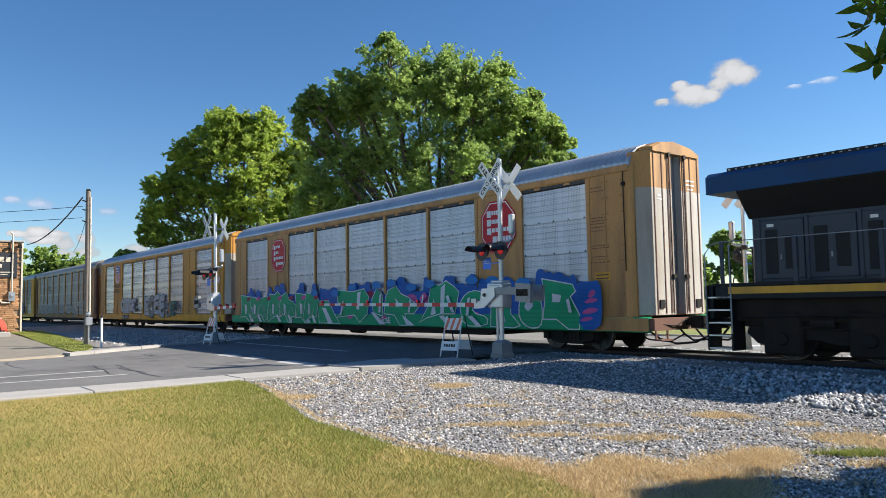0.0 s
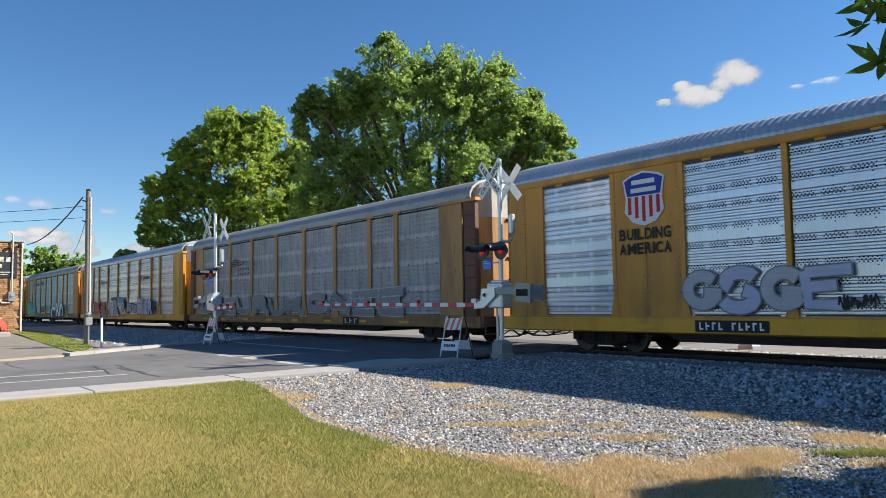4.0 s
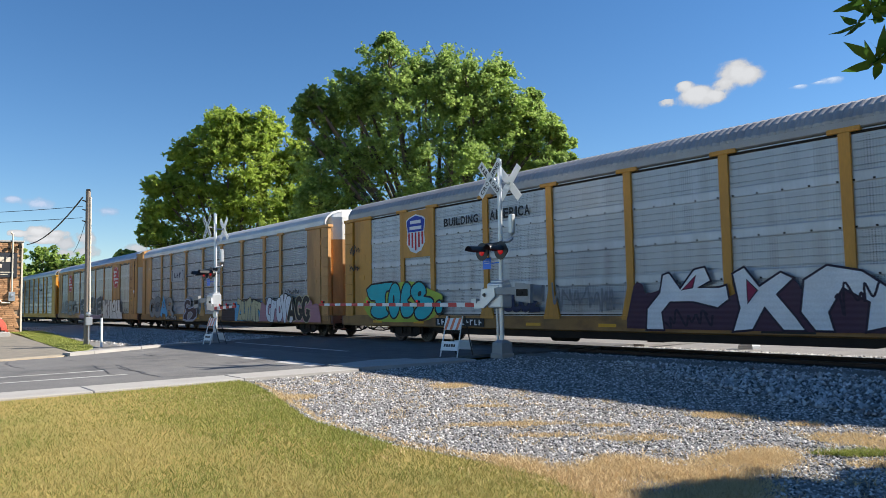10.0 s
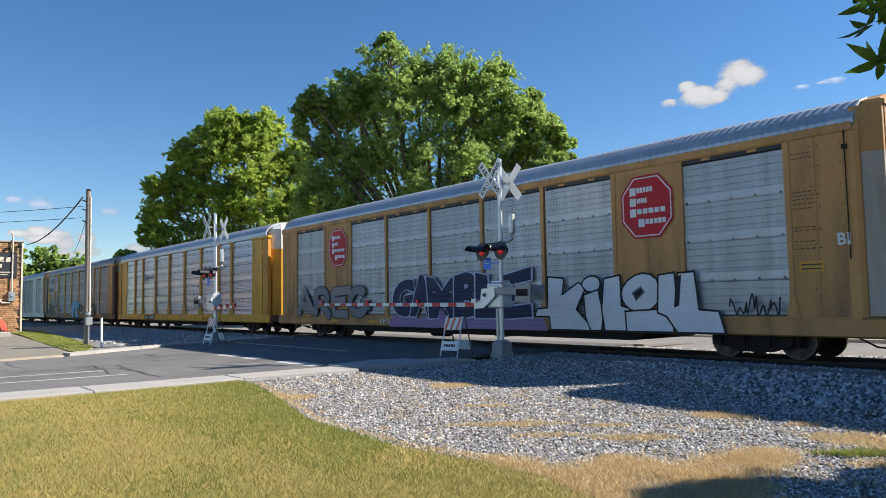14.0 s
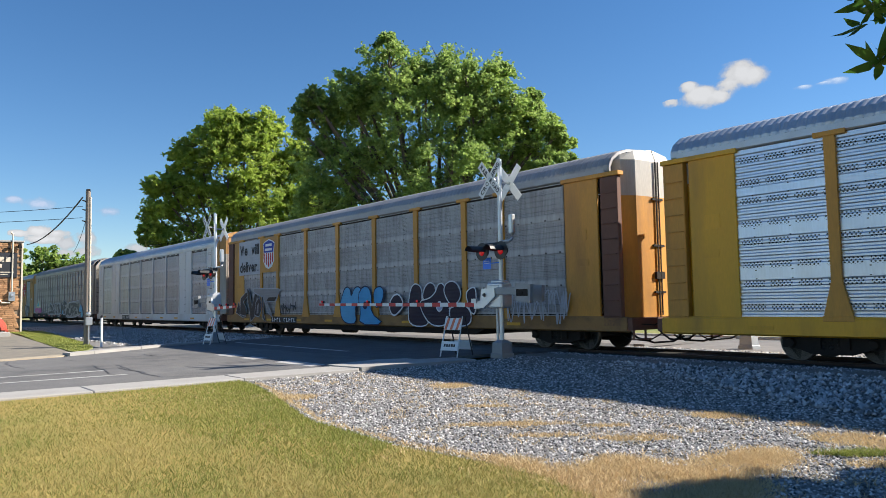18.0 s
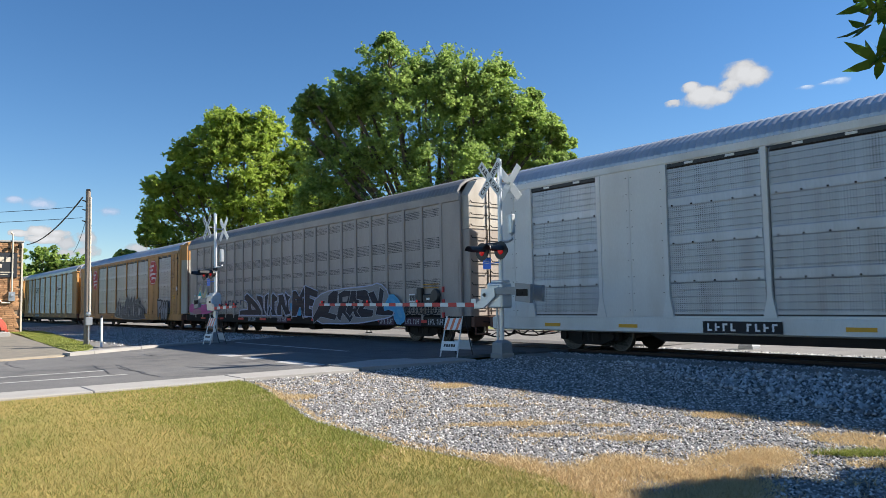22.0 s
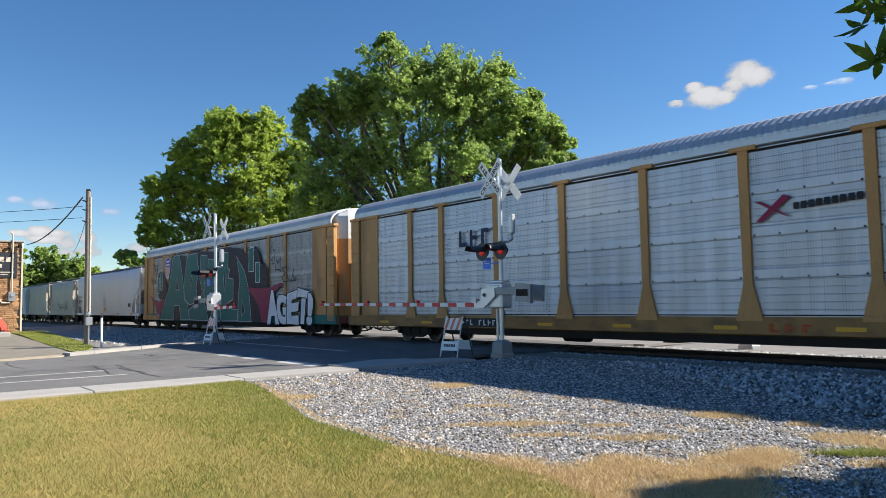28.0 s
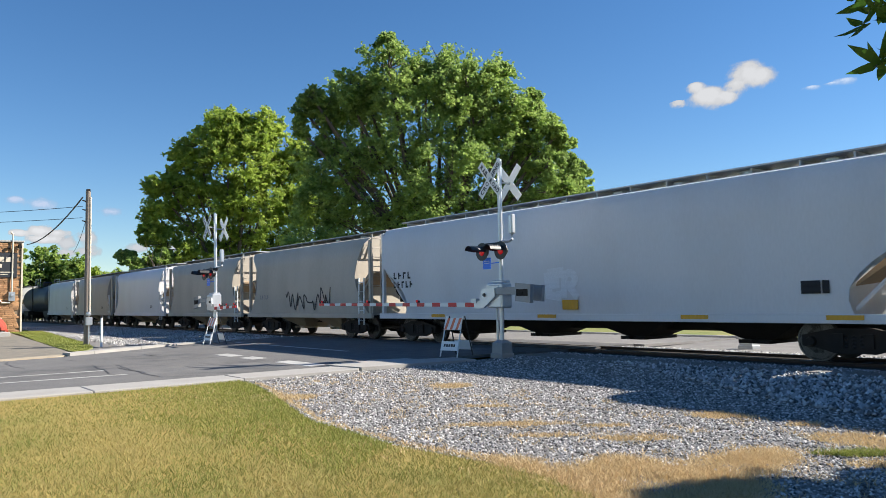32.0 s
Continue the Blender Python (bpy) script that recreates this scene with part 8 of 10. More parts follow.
# road: rises gently to the crossing
def road_z(y):
    for (ya, za), (yb, zb) in zip(((-90, -0.14), (-9, -0.14), (-2.3, -0.012), (2.3, -0.012), (9, -0.1)), ((-9, -0.14), (-2.3, -0.012), (2.3, -0.012), (9, -0.1), (90, -0.1))):
        if ya <= y <= yb:
            return za + (zb - za) * (y - ya) / (yb - ya)
    return -0.1


def strip(name, rows, material, label, category, lift=0.0, thick=0.08):
    """A road-like ribbon from rows of (y, left x, right x), following the road's height, as a slab."""
    g = Mesh()
    top = [[(a, y, road_z(y) + lift), (b, y, road_z(y) + lift), (b, y, road_z(y) + lift - thick), (a, y, road_z(y) + lift - thick)] for y, a, b in rows]
    g.rings(top)
    return setting(name, g, material, label, category)


strip("road", [(-90, -26.4, -16.2), (-14.4, -26.4, -16.2), (-12.4, -27.0, -16.2), (-11, -27.9, -16.2), (-9, -29.3, -16.2), (-7.5, -30.2, -16.3), (-6.2, -30.7, -16.4)], M_ROAD, "worn grey asphalt road with cracks", "road")
strip("road_approach", [(-6.2, -30.7, -16.4), (-4.5, -31.0, -15.9), (-2.35, -31.2, -15.3)], M_ROADDARK, "darker asphalt approach to the crossing", "road", 0.0)
strip("road_far", [(2.35, -31.2, -14.6), (9, -31.5, -15), (60, -33, -18)], M_FARROAD, "road going on beyond the track", "road", 0.0)
for ya, yb in ((-2.33, -0.83), (-0.66, 0.66), (0.83, 2.33)):
    strip("crossing_panel", [(ya, -31.0, -15.0), (yb, -31.0, -15.0)], M_ROADDARK, "asphalt crossing panel between the rails", "road", 0.0, 0.1)
sheet("side_street", [(-130, 2.75), (60, 2.75), (60, 8.6), (-130, 8.6)], -0.135, M_FARROAD, "pale street running along the track", "street", 0.06)
setting("far_kerb", Mesh().box(-130, 60, 8.6, 8.85, -0.2, -0.02, 0.02), M_CONC, "low concrete kerb along the street", "kerb")
sheet("far_verge", [(-130, 8.85), (60, 8.85), (60, 40), (-130, 40)], -0.06, M_FIELD, "green grass verge beyond the street", "verge", 0.1)
sheet("driveway", [(-58.5, -40), (-27.1, -40), (-27.1, -14.2), (-28.3, -11.8), (-29.6, -11.4), (-41.4, -10.5), (-58.5, -9.2)], -0.13, M_DRIVE, "tan-grey worn driveway before the shop", "driveway", 0.06)
setting("driveway_gutter", Mesh().prism([(-27.1, -40), (-26.45, -40), (-26.45, -14.3), (-27.1, -12.3), (-27.75, -11.9), (-28.3, -11.82), (-27.1, -14.2)], "z", -0.22, -0.117), M_CONC_TAN, "tan concrete gutter before the driveway", "kerb")
sheet("corner_lawn", [(-60, -9.1), (-54.5, -9.25), (-41.4, -10.45), (-33.0, -11.1), (-29.5, -11.25), (-29.4, -10.95), (-32.4, -9.95), (-36.0, -9.3), (-42.5, -8.7), (-55, -7.4), (-60, -7.0)], -0.12, M_FIELD, "green grass strip beside the shop", "lawn", 0.1)

# kerbs, in lengths with joints between them
for k in range(14):
    y0 = -11.0 - 3.0 * (k + 1) + 3.0
    setting("kerb_near", Mesh().box(-16.25, -15.1, y0 - 2.985, y0, -0.22, -0.105, 0.015), M_CONC, "pale concrete gutter along the lawn", "kerb")
setting("kerb_near", Mesh().prism([(-16.25, -10.98), (-15.1, -10.98), (-15.0, -8.2), (-15.3, -8.0), (-16.3, -8.2)], "z", -0.22, -0.1), M_CONC, "pale concrete gutter along the gravel", "kerb")
setting("apron", Mesh().prism([(-16.5, -8.18), (-15.2, -7.98), (-14.9, -4.6), (-16.2, -4.5), (-17.0, -6.4)], "z", -0.22, -0.075), M_CONC, "pale concrete apron at the crossing", "apron")
flare = [(-27.45, -11.85), (-28.0, -10.95), (-29.35, -8.95), (-30.3, -7.4), (-31.0, -5.2)]
for (xa, ya), (xb, yb) in zip(flare[:-1], flare[1:]):
    d = Vector((xb - xa, yb - ya)).normalized() * 0.012
    setting("kerb_far", Mesh().prism([(xa + d.x, ya + d.y), (xb - d.x, yb - d.y), (xb - 0.5, yb - 0.12), (xa - 0.5, ya - 0.12)], "z", -0.22, -0.04), M_CONC, "curved concrete kerb across the road", "kerb")

# painted lines, tar seams and worn patches
for x, ya, yb, w in ((-20.2, -60, -12.5, 0.13), (-18.6, -60, -12.4, 0.13)):
    strip("lane_line", [(ya, x - w, x), (-20, x - w - 0.0, x), (yb, x - w, x)], M_LINE, "worn white lane line", "line", 0.004, 0.003)
for xa, xb in ((-23.6, -22.3), (-21.6, -20.6), (-19.2, -17.1)):
    strip("stop_line", [(-8.4, xa + 0.15, xb + 0.1), (-7.9, xa, xb)], M_LINE, "worn white stop line in broken pieces", "line", 0.004, 0.003)
strip("edge_line", [(-5.2, -29.4, -20.5), (-5.07, -29.4, -20.5)], M_LINE, "white line before the rails", "line", 0.004, 0.003)
rnd = random.Random(5)
for k in range(9):
    x, y = rnd.uniform(-26, -17), rnd.uniform(-15, -8.5)
    pts, along = [], rnd.random() < 0.6
    for i in range(9):
        pts.append((x, y))
        x, y = (x + rnd.uniform(-0.12, 0.12), y + rnd.uniform(0.3, 0.5)) if not along else (x - rnd.uniform(0.3, 0.6), y + rnd.uniform(-0.1, 0.1))
    pts = [(min(-16.4, max(-26.2, px)), min(-8.3, py)) for px, py in pts]
    g = Mesh()
    for (xa, ya), (xb, yb) in zip(pts[:-1], pts[1:]):
        d = Vector((xb - xa, yb - ya, 0))
        if d.length > 0.05:
            s = Vector((-d.y, d.x, 0)).normalized() * 0.02
            g.add([(xa - s.x, ya - s.y, road_z(ya) + 0.004), (xb - s.x, yb - s.y, road_z(yb) + 0.004), (xb + s.x, yb + s.y, road_z(yb) + 0.004), (xa + s.x, ya + s.y, road_z(ya) + 0.004)], [(0, 1, 2, 3)])
    setting("tar_seam", g, M_TAR, "dark tar-filled crack in the asphalt", "crack")

# rails, ties and tie plates
track = tagged(new("railway_track"), "single railway track with rusty rails on dark ties", "track", kind="structure")
rail_prof = [(-0.07, -0.17), (0.07, -0.17), (0.07, -0.155), (0.012, -0.135), (0.01, -0.045), (0.036, -0.035), (0.036, -0.006), (0.028, 0.0), (-0.028, 0.0), (-0.036, -0.006), (-0.036, -0.035), (-0.01, -0.045), (-0.012, -0.135), (-0.07, -0.155)]
for y in (-0.755, 0.755):
    g = Mesh()
    g.use(0).prism([(y + u, w) for u, w in rail_prof], "x", -600, 420)
    g.use(1).box(-600, 420, y - 0.024, y + 0.024, -0.001, 0.0008)
    part("rail", g, [M_RAIL, M_TREAD], track, "rusty rail with a polished top")
tie = Mesh().box(-0.11, 0.11, -1.3, 1.3, -0.33, -0.172, 0.012).data("tie", M_TIE)
for k in range(190):
    part("tie", tie, None, track, at=(-88 + 0.53 * k + 0.02 * math.sin(k * 7.3), 0.03 * math.sin(k * 3.1), 0.004 * math.sin(k * 5.7)))


def shoulder(name, x0, x1, mesh_label):
    g = Mesh()
    g.prism([(-3.3, -0.2), (-2.5, -0.12), (-1.75, -0.09), (1.75, -0.09), (2.5, -0.13), (2.74, -0.2), (2.74, -0.4), (-3.3, -0.4)], "x", x0, x1)
    return setting(name, g, M_GRIT, mesh_label, "ballast")


# bed between the rails, darker than the ballast on its shoulders
for x0, x1 in ((-14.9, 420), (-600, -31.3)):
    setting("fouled_bed", Mesh().prism([(-1.5, -0.3), (-1.45, -0.1), (-1.3, -0.075), (1.3, -0.075), (1.45, -0.1), (1.5, -0.3)], "x", x0, x1), M_DARKBED, "dark ballast between the rails", "ballast")
shoulder("ballast_bed", -14.9, 420, "grey ballast bed under the track")
shoulder("ballast_bed", -600, -31.3, "grey ballast bed under the track")


# ---- loose stones and grass, as masses that nobody could count ----
def loose_mesh(name, pts, sizes, material, squash=0.7):
    """Many small angular stones in one mesh."""
    rng = np.random.default_rng(len(pts))
    n = len(pts)
    base = np.array([(1, 0, 0), (-1, 0, 0), (0, 1, 0), (0, -1, 0), (0, 0, 1), (0, 0, -1)], float)
    tri = np.array([(0, 2, 4), (2, 1, 4), (1, 3, 4), (3, 0, 4), (2, 0, 5), (1, 2, 5), (3, 1, 5), (0, 3, 5)])
    v = np.repeat(base[None], n, 0) * rng.uniform(0.55, 1.25, (n, 6, 3)) + rng.uniform(-0.25, 0.25, (n, 6, 3))
    v[:, :, 2] *= squash
    a = rng.uniform(0, 6.28, n)
    ca, sa = np.cos(a)[:, None], np.sin(a)[:, None]
    x, y = v[:, :, 0] * ca - v[:, :, 1] * sa, v[:, :, 0] * sa + v[:, :, 1] * ca
    v = np.stack([x, y, v[:, :, 2]], 2) * sizes[:, None, None] + np.asarray(pts)[:, None, :]
    f = tri[None] + (np.arange(n) * 6)[:, None, None]
    return numpy_mesh(name, v.reshape(-1, 3), f.reshape(-1, 3), material)


def numpy_mesh(name, v, f, material):
    me = bpy.data.meshes.new(name)
    k = f.shape[1]
    me.vertices.add(len(v))
    me.vertices.foreach_set("co", np.ascontiguousarray(v, np.float32).ravel())
    me.loops.add(f.size)
    me.loops.foreach_set("vertex_index", np.ascontiguousarray(f, np.int32).ravel())
    me.polygons.add(len(f))
    me.polygons.foreach_set("loop_start", np.arange(0, f.size, k, dtype=np.int32))
    me.materials.append(material)
    me.update(calc_edges=True)
    return me


def inside(px, py, poly):
    hit = np.zeros(len(px), bool)
    for (xa, ya), (xb, yb) in zip(poly, poly[1:] + poly[:1]):
        c = ((ya > py) != (yb > py)) & (px < (xb - xa) * (py - ya) / (yb - ya + 1e-12) + xa)
        hit ^= c
    return hit


def scatter(poly, n, seed, near=None, fall=9.0):
    """Points over a polygon, thinner the further they lie from a place."""
    rng = np.random.default_rng(seed)
    ax, ay = [p[0] for p in poly], [p[1] for p in poly]
    x, y = rng.uniform(min(ax), max(ax), n), rng.uniform(min(ay), max(ay), n)
    keep = inside(x, y, poly)
    if near:
        d = np.hypot(x - near[0], y - near[1])
        keep &= rng.random(n) < np.clip((fall / d) ** 1.6, 0, 1)
    return x[keep], y[keep], rng


EDGE = [(-15.05, -11.1), (-14.1, -11.2), (-12.2, -11.7), (-9.2, -12.6), (-7.0, -12.75), (-5.5, -12.58), (-4.75, -12.62), (-3.96, -12.87), (-2.5, -13.15), (1.5, -13.15)]
STRAW = [(-5.82, -12.3), (-5.32, -12.23), (-4.75, -12.36), (-4.89, -11.7), (-4.9, -11.23), (-4.2, -11.57), (-4.21, -10.97), (-4.2, -10.37), (-3.97, -9.82), (-3.68, -10.29), (-3.48, -11.06), (-3.03, -12.1), (-3.2, -13.0), (-3.87, -12.95), (-4.75, -12.66), (-5.5, -12.61)]
BANK = [(-14.4, -1.7), (-9.65, -4.1), (-7.92, -5.1), (-6.6, -5.9), (-5.46, -6.5), (-3.95, -7.1), (1.5, -8.6), (1.5, -1.5)]
yard = EDGE + [(1.5, -3.0), (-15.0, -3.0), (-15.2, -8.0)]
WEEDS = [(-5.6, -8.2, 0.55, 0.2), (-11.1, -8.55, 0.5, 0.25), (-7.1, -10.8, 0.9, 0.1), (-5.4, -10.45, 0.6, 0.12), (-6.2, -11.0, 0.5, 0.08), (-6.18, -9.97, 0.4, 0.06),
         (-3.65, -8.8, 0.55, 0.32), (-11.9, -11.7, 0.75, 0.3), (-4.5, -8.16, 0.3, 0.1), (-2.9, -9.0, 0.5, 0.3), (-3.0, -9.9, 0.35, 0.12), (-8.6, -9.9, 0.5, 0.07)]


def weed_at(x, y, grow=1.0):
    k = np.zeros(len(x))
    for cx, cy, a, b in WEEDS:
        u, v = (x - cx) * 0.6243 + (y - cy) * 0.7812, (y - cy) * 0.6243 - (x - cx) * 0.7812
        k = np.maximum(k, 1 - (u / (a * grow)) ** 2 - (v / (b * grow * 1.6)) ** 2)
    return k


x, y, rng = scatter(yard, 125000, 11, (0, -17.5), 8.5)
keep = rng.random(len(x)) > np.maximum(0.75 * (weed_at(x, y) > 0.25), np.maximum(0.92 * inside(x, y, STRAW), 0.7 * inside(x, y, BANK)))
x, y = x[keep], y[keep]
wob = rng.normal(0, 0.05, len(x))
z = np.array([gravel_height(a, b) for a, b in zip(x, y)]) + 0.004
dist = np.hypot(x, y + 17.5)
tagged(new("gravel", loose_mesh("gravel", np.stack([x, y + wob, z], 1), rng.uniform(0.011, 0.027, len(x)) * (0.7 + dist * 0.034), M_STONE)), "loose grey gravel stones on the yard", "gravel", kind="stuff")


def ballast(x0, x1, n, seed, y0=-3.3, y1=-1.15, grow=1.0):
    rng = np.random.default_rng(seed)
    x, y = rng.uniform(x0, x1, n), rng.uniform(y0, y1, n)
    y += rng.normal(0, 0.05, n)
    z = np.interp(y, [-3.3, -2.5, -1.75, 1.75, 2.5, 2.8], [-0.175, -0.11, -0.085, -0.085, -0.12, -0.19])
    ob = new("ballast", loose_mesh("ballast", np.stack([x, y, z], 1), rng.uniform(0.028, 0.058, n) * grow, M_BALLAST, 0.8))
    return tagged(ob, "loose grey ballast stones beside the rails", "ballast", kind="stuff")


ballast(-15.0, 2.0, 14000, 21, -3.3, -1.4)
x, y, rng = scatter(BANK, 26000, 27)
z = np.array([gravel_height(a, b) for a, b in zip(x, y)]) + rng.uniform(0.0, 0.04, len(x))
tagged(new("ballast", loose_mesh("ballast", np.stack([x, y, z], 1)[y < -3.0], rng.uniform(0.03, 0.066, len(x))[y < -3.0], M_BALLAST, 0.8)), "coarse grey ballast stones spread beside the track", "ballast", kind="stuff")
ballast(-15.0, 2.0, 3000, 26, 1.5, 2.6)
ballast(-75, -31.3, 9000, 23, -3.3, -1.1, 1.5)
x, y, rng = scatter([(-75, -6.6), (-42.5, -8.3), (-33.5, -8.8), (-31.6, -6.5), (-31.6, -3.2), (-75, -3.2)], 16000, 24)
tagged(new("gravel", loose_mesh("gravel", np.stack([x, y, np.full(len(x), -0.15)], 1), rng.uniform(0.03, 0.06, len(x)), M_STONE)), "loose gravel along the track beyond the road", "gravel", kind="stuff")
sheet("gravel_margin", [(-130, -6.0), (-60, -6.8), (-42.5, -8.5), (-29.6, -11.3), (-28.6, -11.0), (-29.9, -8.95), (-30.85, -7.3), (-31.4, -5.2), (-31.3, -2.9), (-130, -2.9)], -0.16, M_GRIT, "gravel margin beside the track", "gravel", 0.05)


def grass(name, x, y, z, rng, height, material, label, lean=0.5, width=0.006):
    n = len(x)
    a, h = rng.uniform(0, 6.28, n), height * rng.uniform(0.5, 1.3, n)
    dx, dy = np.cos(a), np.sin(a)
    w = width * rng.uniform(0.7, 1.4, n)
    lx, ly = rng.normal(0, lean, n) * h, rng.normal(0, lean, n) * h
    p = np.stack([x, y, z], 1)
    v = np.stack([p + np.stack([dx * w, dy * w, 0 * w], 1), p - np.stack([dx * w, dy * w, 0 * w], 1), p + np.stack([lx, ly, h], 1)], 1)
    f = np.arange(3 * n).reshape(-1, 3)
    return tagged(new(name, numpy_mesh(name, v.reshape(-1, 3), f, material)), label, "grass", kind="stuff")


lawn_poly = [(-15.0, -17.6)] + EDGE[:-1] + [(-2.3, -12.3), (-3.0, -14.5), (-4.5, -17.6)]
x, y, rng = scatter(lawn_poly, 260000, 31, (0, -17.5), 6.0)
jit = rng.normal(0, 0.12, len(y)) * (rng.random(len(y)) < 0.3)
grass("grass", x, y + jit * 0.5, np.full(len(x), -0.15), rng, 0.04, M_BLADE, "short mown grass, yellow and green", 0.7, 0.0042)
x, y, rng = scatter([(-15.0, -14.6)] + EDGE[:5] + [(-6.0, -14.0), (-12.4, -14.4)], 60000, 35)
edge_d = np.interp(x, [p[0] for p in EDGE], [p[1] for p in EDGE]) - y
keep = rng.random(len(x)) < np.exp(-np.clip(edge_d, 0, 9) / 1.1)
x, y = x[keep], y[keep]
grass("grass", x, y, np.full(len(x), -0.15), rng, 0.05, M_GREENBLADE, "greener grass along the gutter", 0.7, 0.006)
x, y, rng = scatter([(-14.5, -13.4), (2.5, -13.4), (2.5, -8.0), (-14.5, -8.0)], 240000, 32)
k = weed_at(x, y, 1.0) + 0.25 * np.array([noise.noise((a * 3, b * 3, 1.0)) for a, b in zip(x, y)])
rim = np.interp(x, [p[0] for p in EDGE], [p[1] for p in EDGE])
k = np.maximum(k, 0.75 - np.abs(y - rim - 0.15) / np.interp(x, [-15, -12.8, -12.0, -10.8, -9, -6.8, -5.8, 2], [0.05, 0.1, 0.3, 0.1, 0.05, 0.12, 0.25, 0.3]))
keep = rng.random(len(x)) < np.clip(k * 1.1, 0, 0.8)
grass("dry_grass", x[keep], y[keep], np.array([gravel_height(a, b) for a, b in zip(x[keep], y[keep])]), rng, 0.05, M_DRY, "straw-coloured dead grass in the gravel", 0.9, 0.0075)
x, y, rng = scatter(STRAW, 90000, 36)
keep = rng.random(len(x)) < np.clip(0.6 + 1.3 * np.array([noise.noise((a * 2.2, b * 2.2, 4.0)) for a, b in zip(x, y)]), 0.05, 1)
x, y = x[keep] + rng.normal(0, 0.13, keep.sum()), y[keep] + rng.normal(0, 0.13, keep.sum())
grass("dry_grass", x, y, np.array([gravel_height(a, b) for a, b in zip(x, y)]), rng, 0.045, M_DRY, "dead straw-coloured grass at the lawn's end", 0.9, 0.0065)
x, y, rng = scatter([(-3.65, -9.95), (-3.3, -9.4), (-2.95, -9.3), (-3.25, -9.75)], 2600, 33)
grass("green_tuft", x, y, np.full(len(x), -0.15), rng, 0.06, M_GREENBLADE, "small green weeds in the gravel", 0.7)
x, y, rng = scatter([(-60, -9.1), (-54.5, -9.25), (-41.4, -10.45), (-33.0, -11.1), (-29.5, -11.25), (-29.4, -10.95), (-32.4, -9.95), (-36.0, -9.3), (-42.5, -8.7), (-55, -7.4), (-60, -7.0)], 26000, 34)
grass("grass", x, y, np.full(len(x), -0.12), rng, 0.045, M_GREENBLADE, "rough green grass beside the shop", 0.8, 0.018)


# ---- crossing signals, signs, pole, shop ----
def crossbuck(post, y, facing, z, lettered):
    """Two crossed white blades on a bracket; facing -1 shows the lettered front towards -y."""
    cb = part("crossbuck", Mesh().tube([(0, 0, z), (0, y, z)], 0.025, 8).lathe([(-0.01, 0.05), (0.05, 0.05)], "y", (0, y - 0.02, z), 12), M_GALV, post, "white crossed warning blades")
    for k, s in enumerate((1, -1)):
        blade = Mesh().box(-0.61, 0.61, -0.003, 0.003, -0.115, 0.115)
        m = Matrix.Translation((0, y + facing * (0.012 + 0.012 * k), z)) @ Matrix.Rotation(radians(48) * -s, 4, "Y")
        part("blade", blade, M_WHITE, cb, at=m)
        if lettered:
            text = ("CROSSING", "RAIL ROAD")[k if s > 0 else k]
            g = word_mesh(text, 1.08, 0.13, BOLD, even=True)
            mm = Matrix.Translation((0, y + facing * (0.02 + 0.012 * k), z)) @ Matrix.Rotation(0 if facing < 0 else math.pi, 4, "Z") @ Matrix.Rotation(radians(48) * (1 if k == 1 else -1), 4, "Y") @ Matrix.Translation((-0.54, 0, -0.065))
            part("letters", g, M_BLACK, cb, f"black words {text}", at=mm)
    return cb


def flasher(post, x, y, z, facing):
    """One flashing light: round black backing, hooded red lens and its housing."""
    f = part("flashing_light", Mesh().lathe([(0, 0.25), (0.012, 0.25)], "y", (x, y, z), 24), M_BLACK, post, "black disc with a hooded red lamp")
    part("housing", Mesh().lathe([(0, 0.16), (0.14, 0.14), (0.2, 0.06)][::1 if facing < 0 else -1], "y", (x, y + 0.01, z), 16), M_BLACK, f)
    part("lens", Mesh().lathe([(-0.04, 0.02), (-0.034, 0.08), (-0.004, 0.112)], "y", (x, y, z), 20), M_LENS, f, "glowing red lens")
    ring = []
    for t in (0.0, -0.5):
        ring.append([(x + 0.15 * math.cos(a), y + t * (1 if math.sin(a) > 0 else 0.45), z + 0.15 * math.sin(a)) for a in [math.pi * (-0.02 + 1.04 * i / 14) for i in range(15)]])
    part("hood", Mesh().rings(ring, closed=False), M_BLACK, f)
    return f


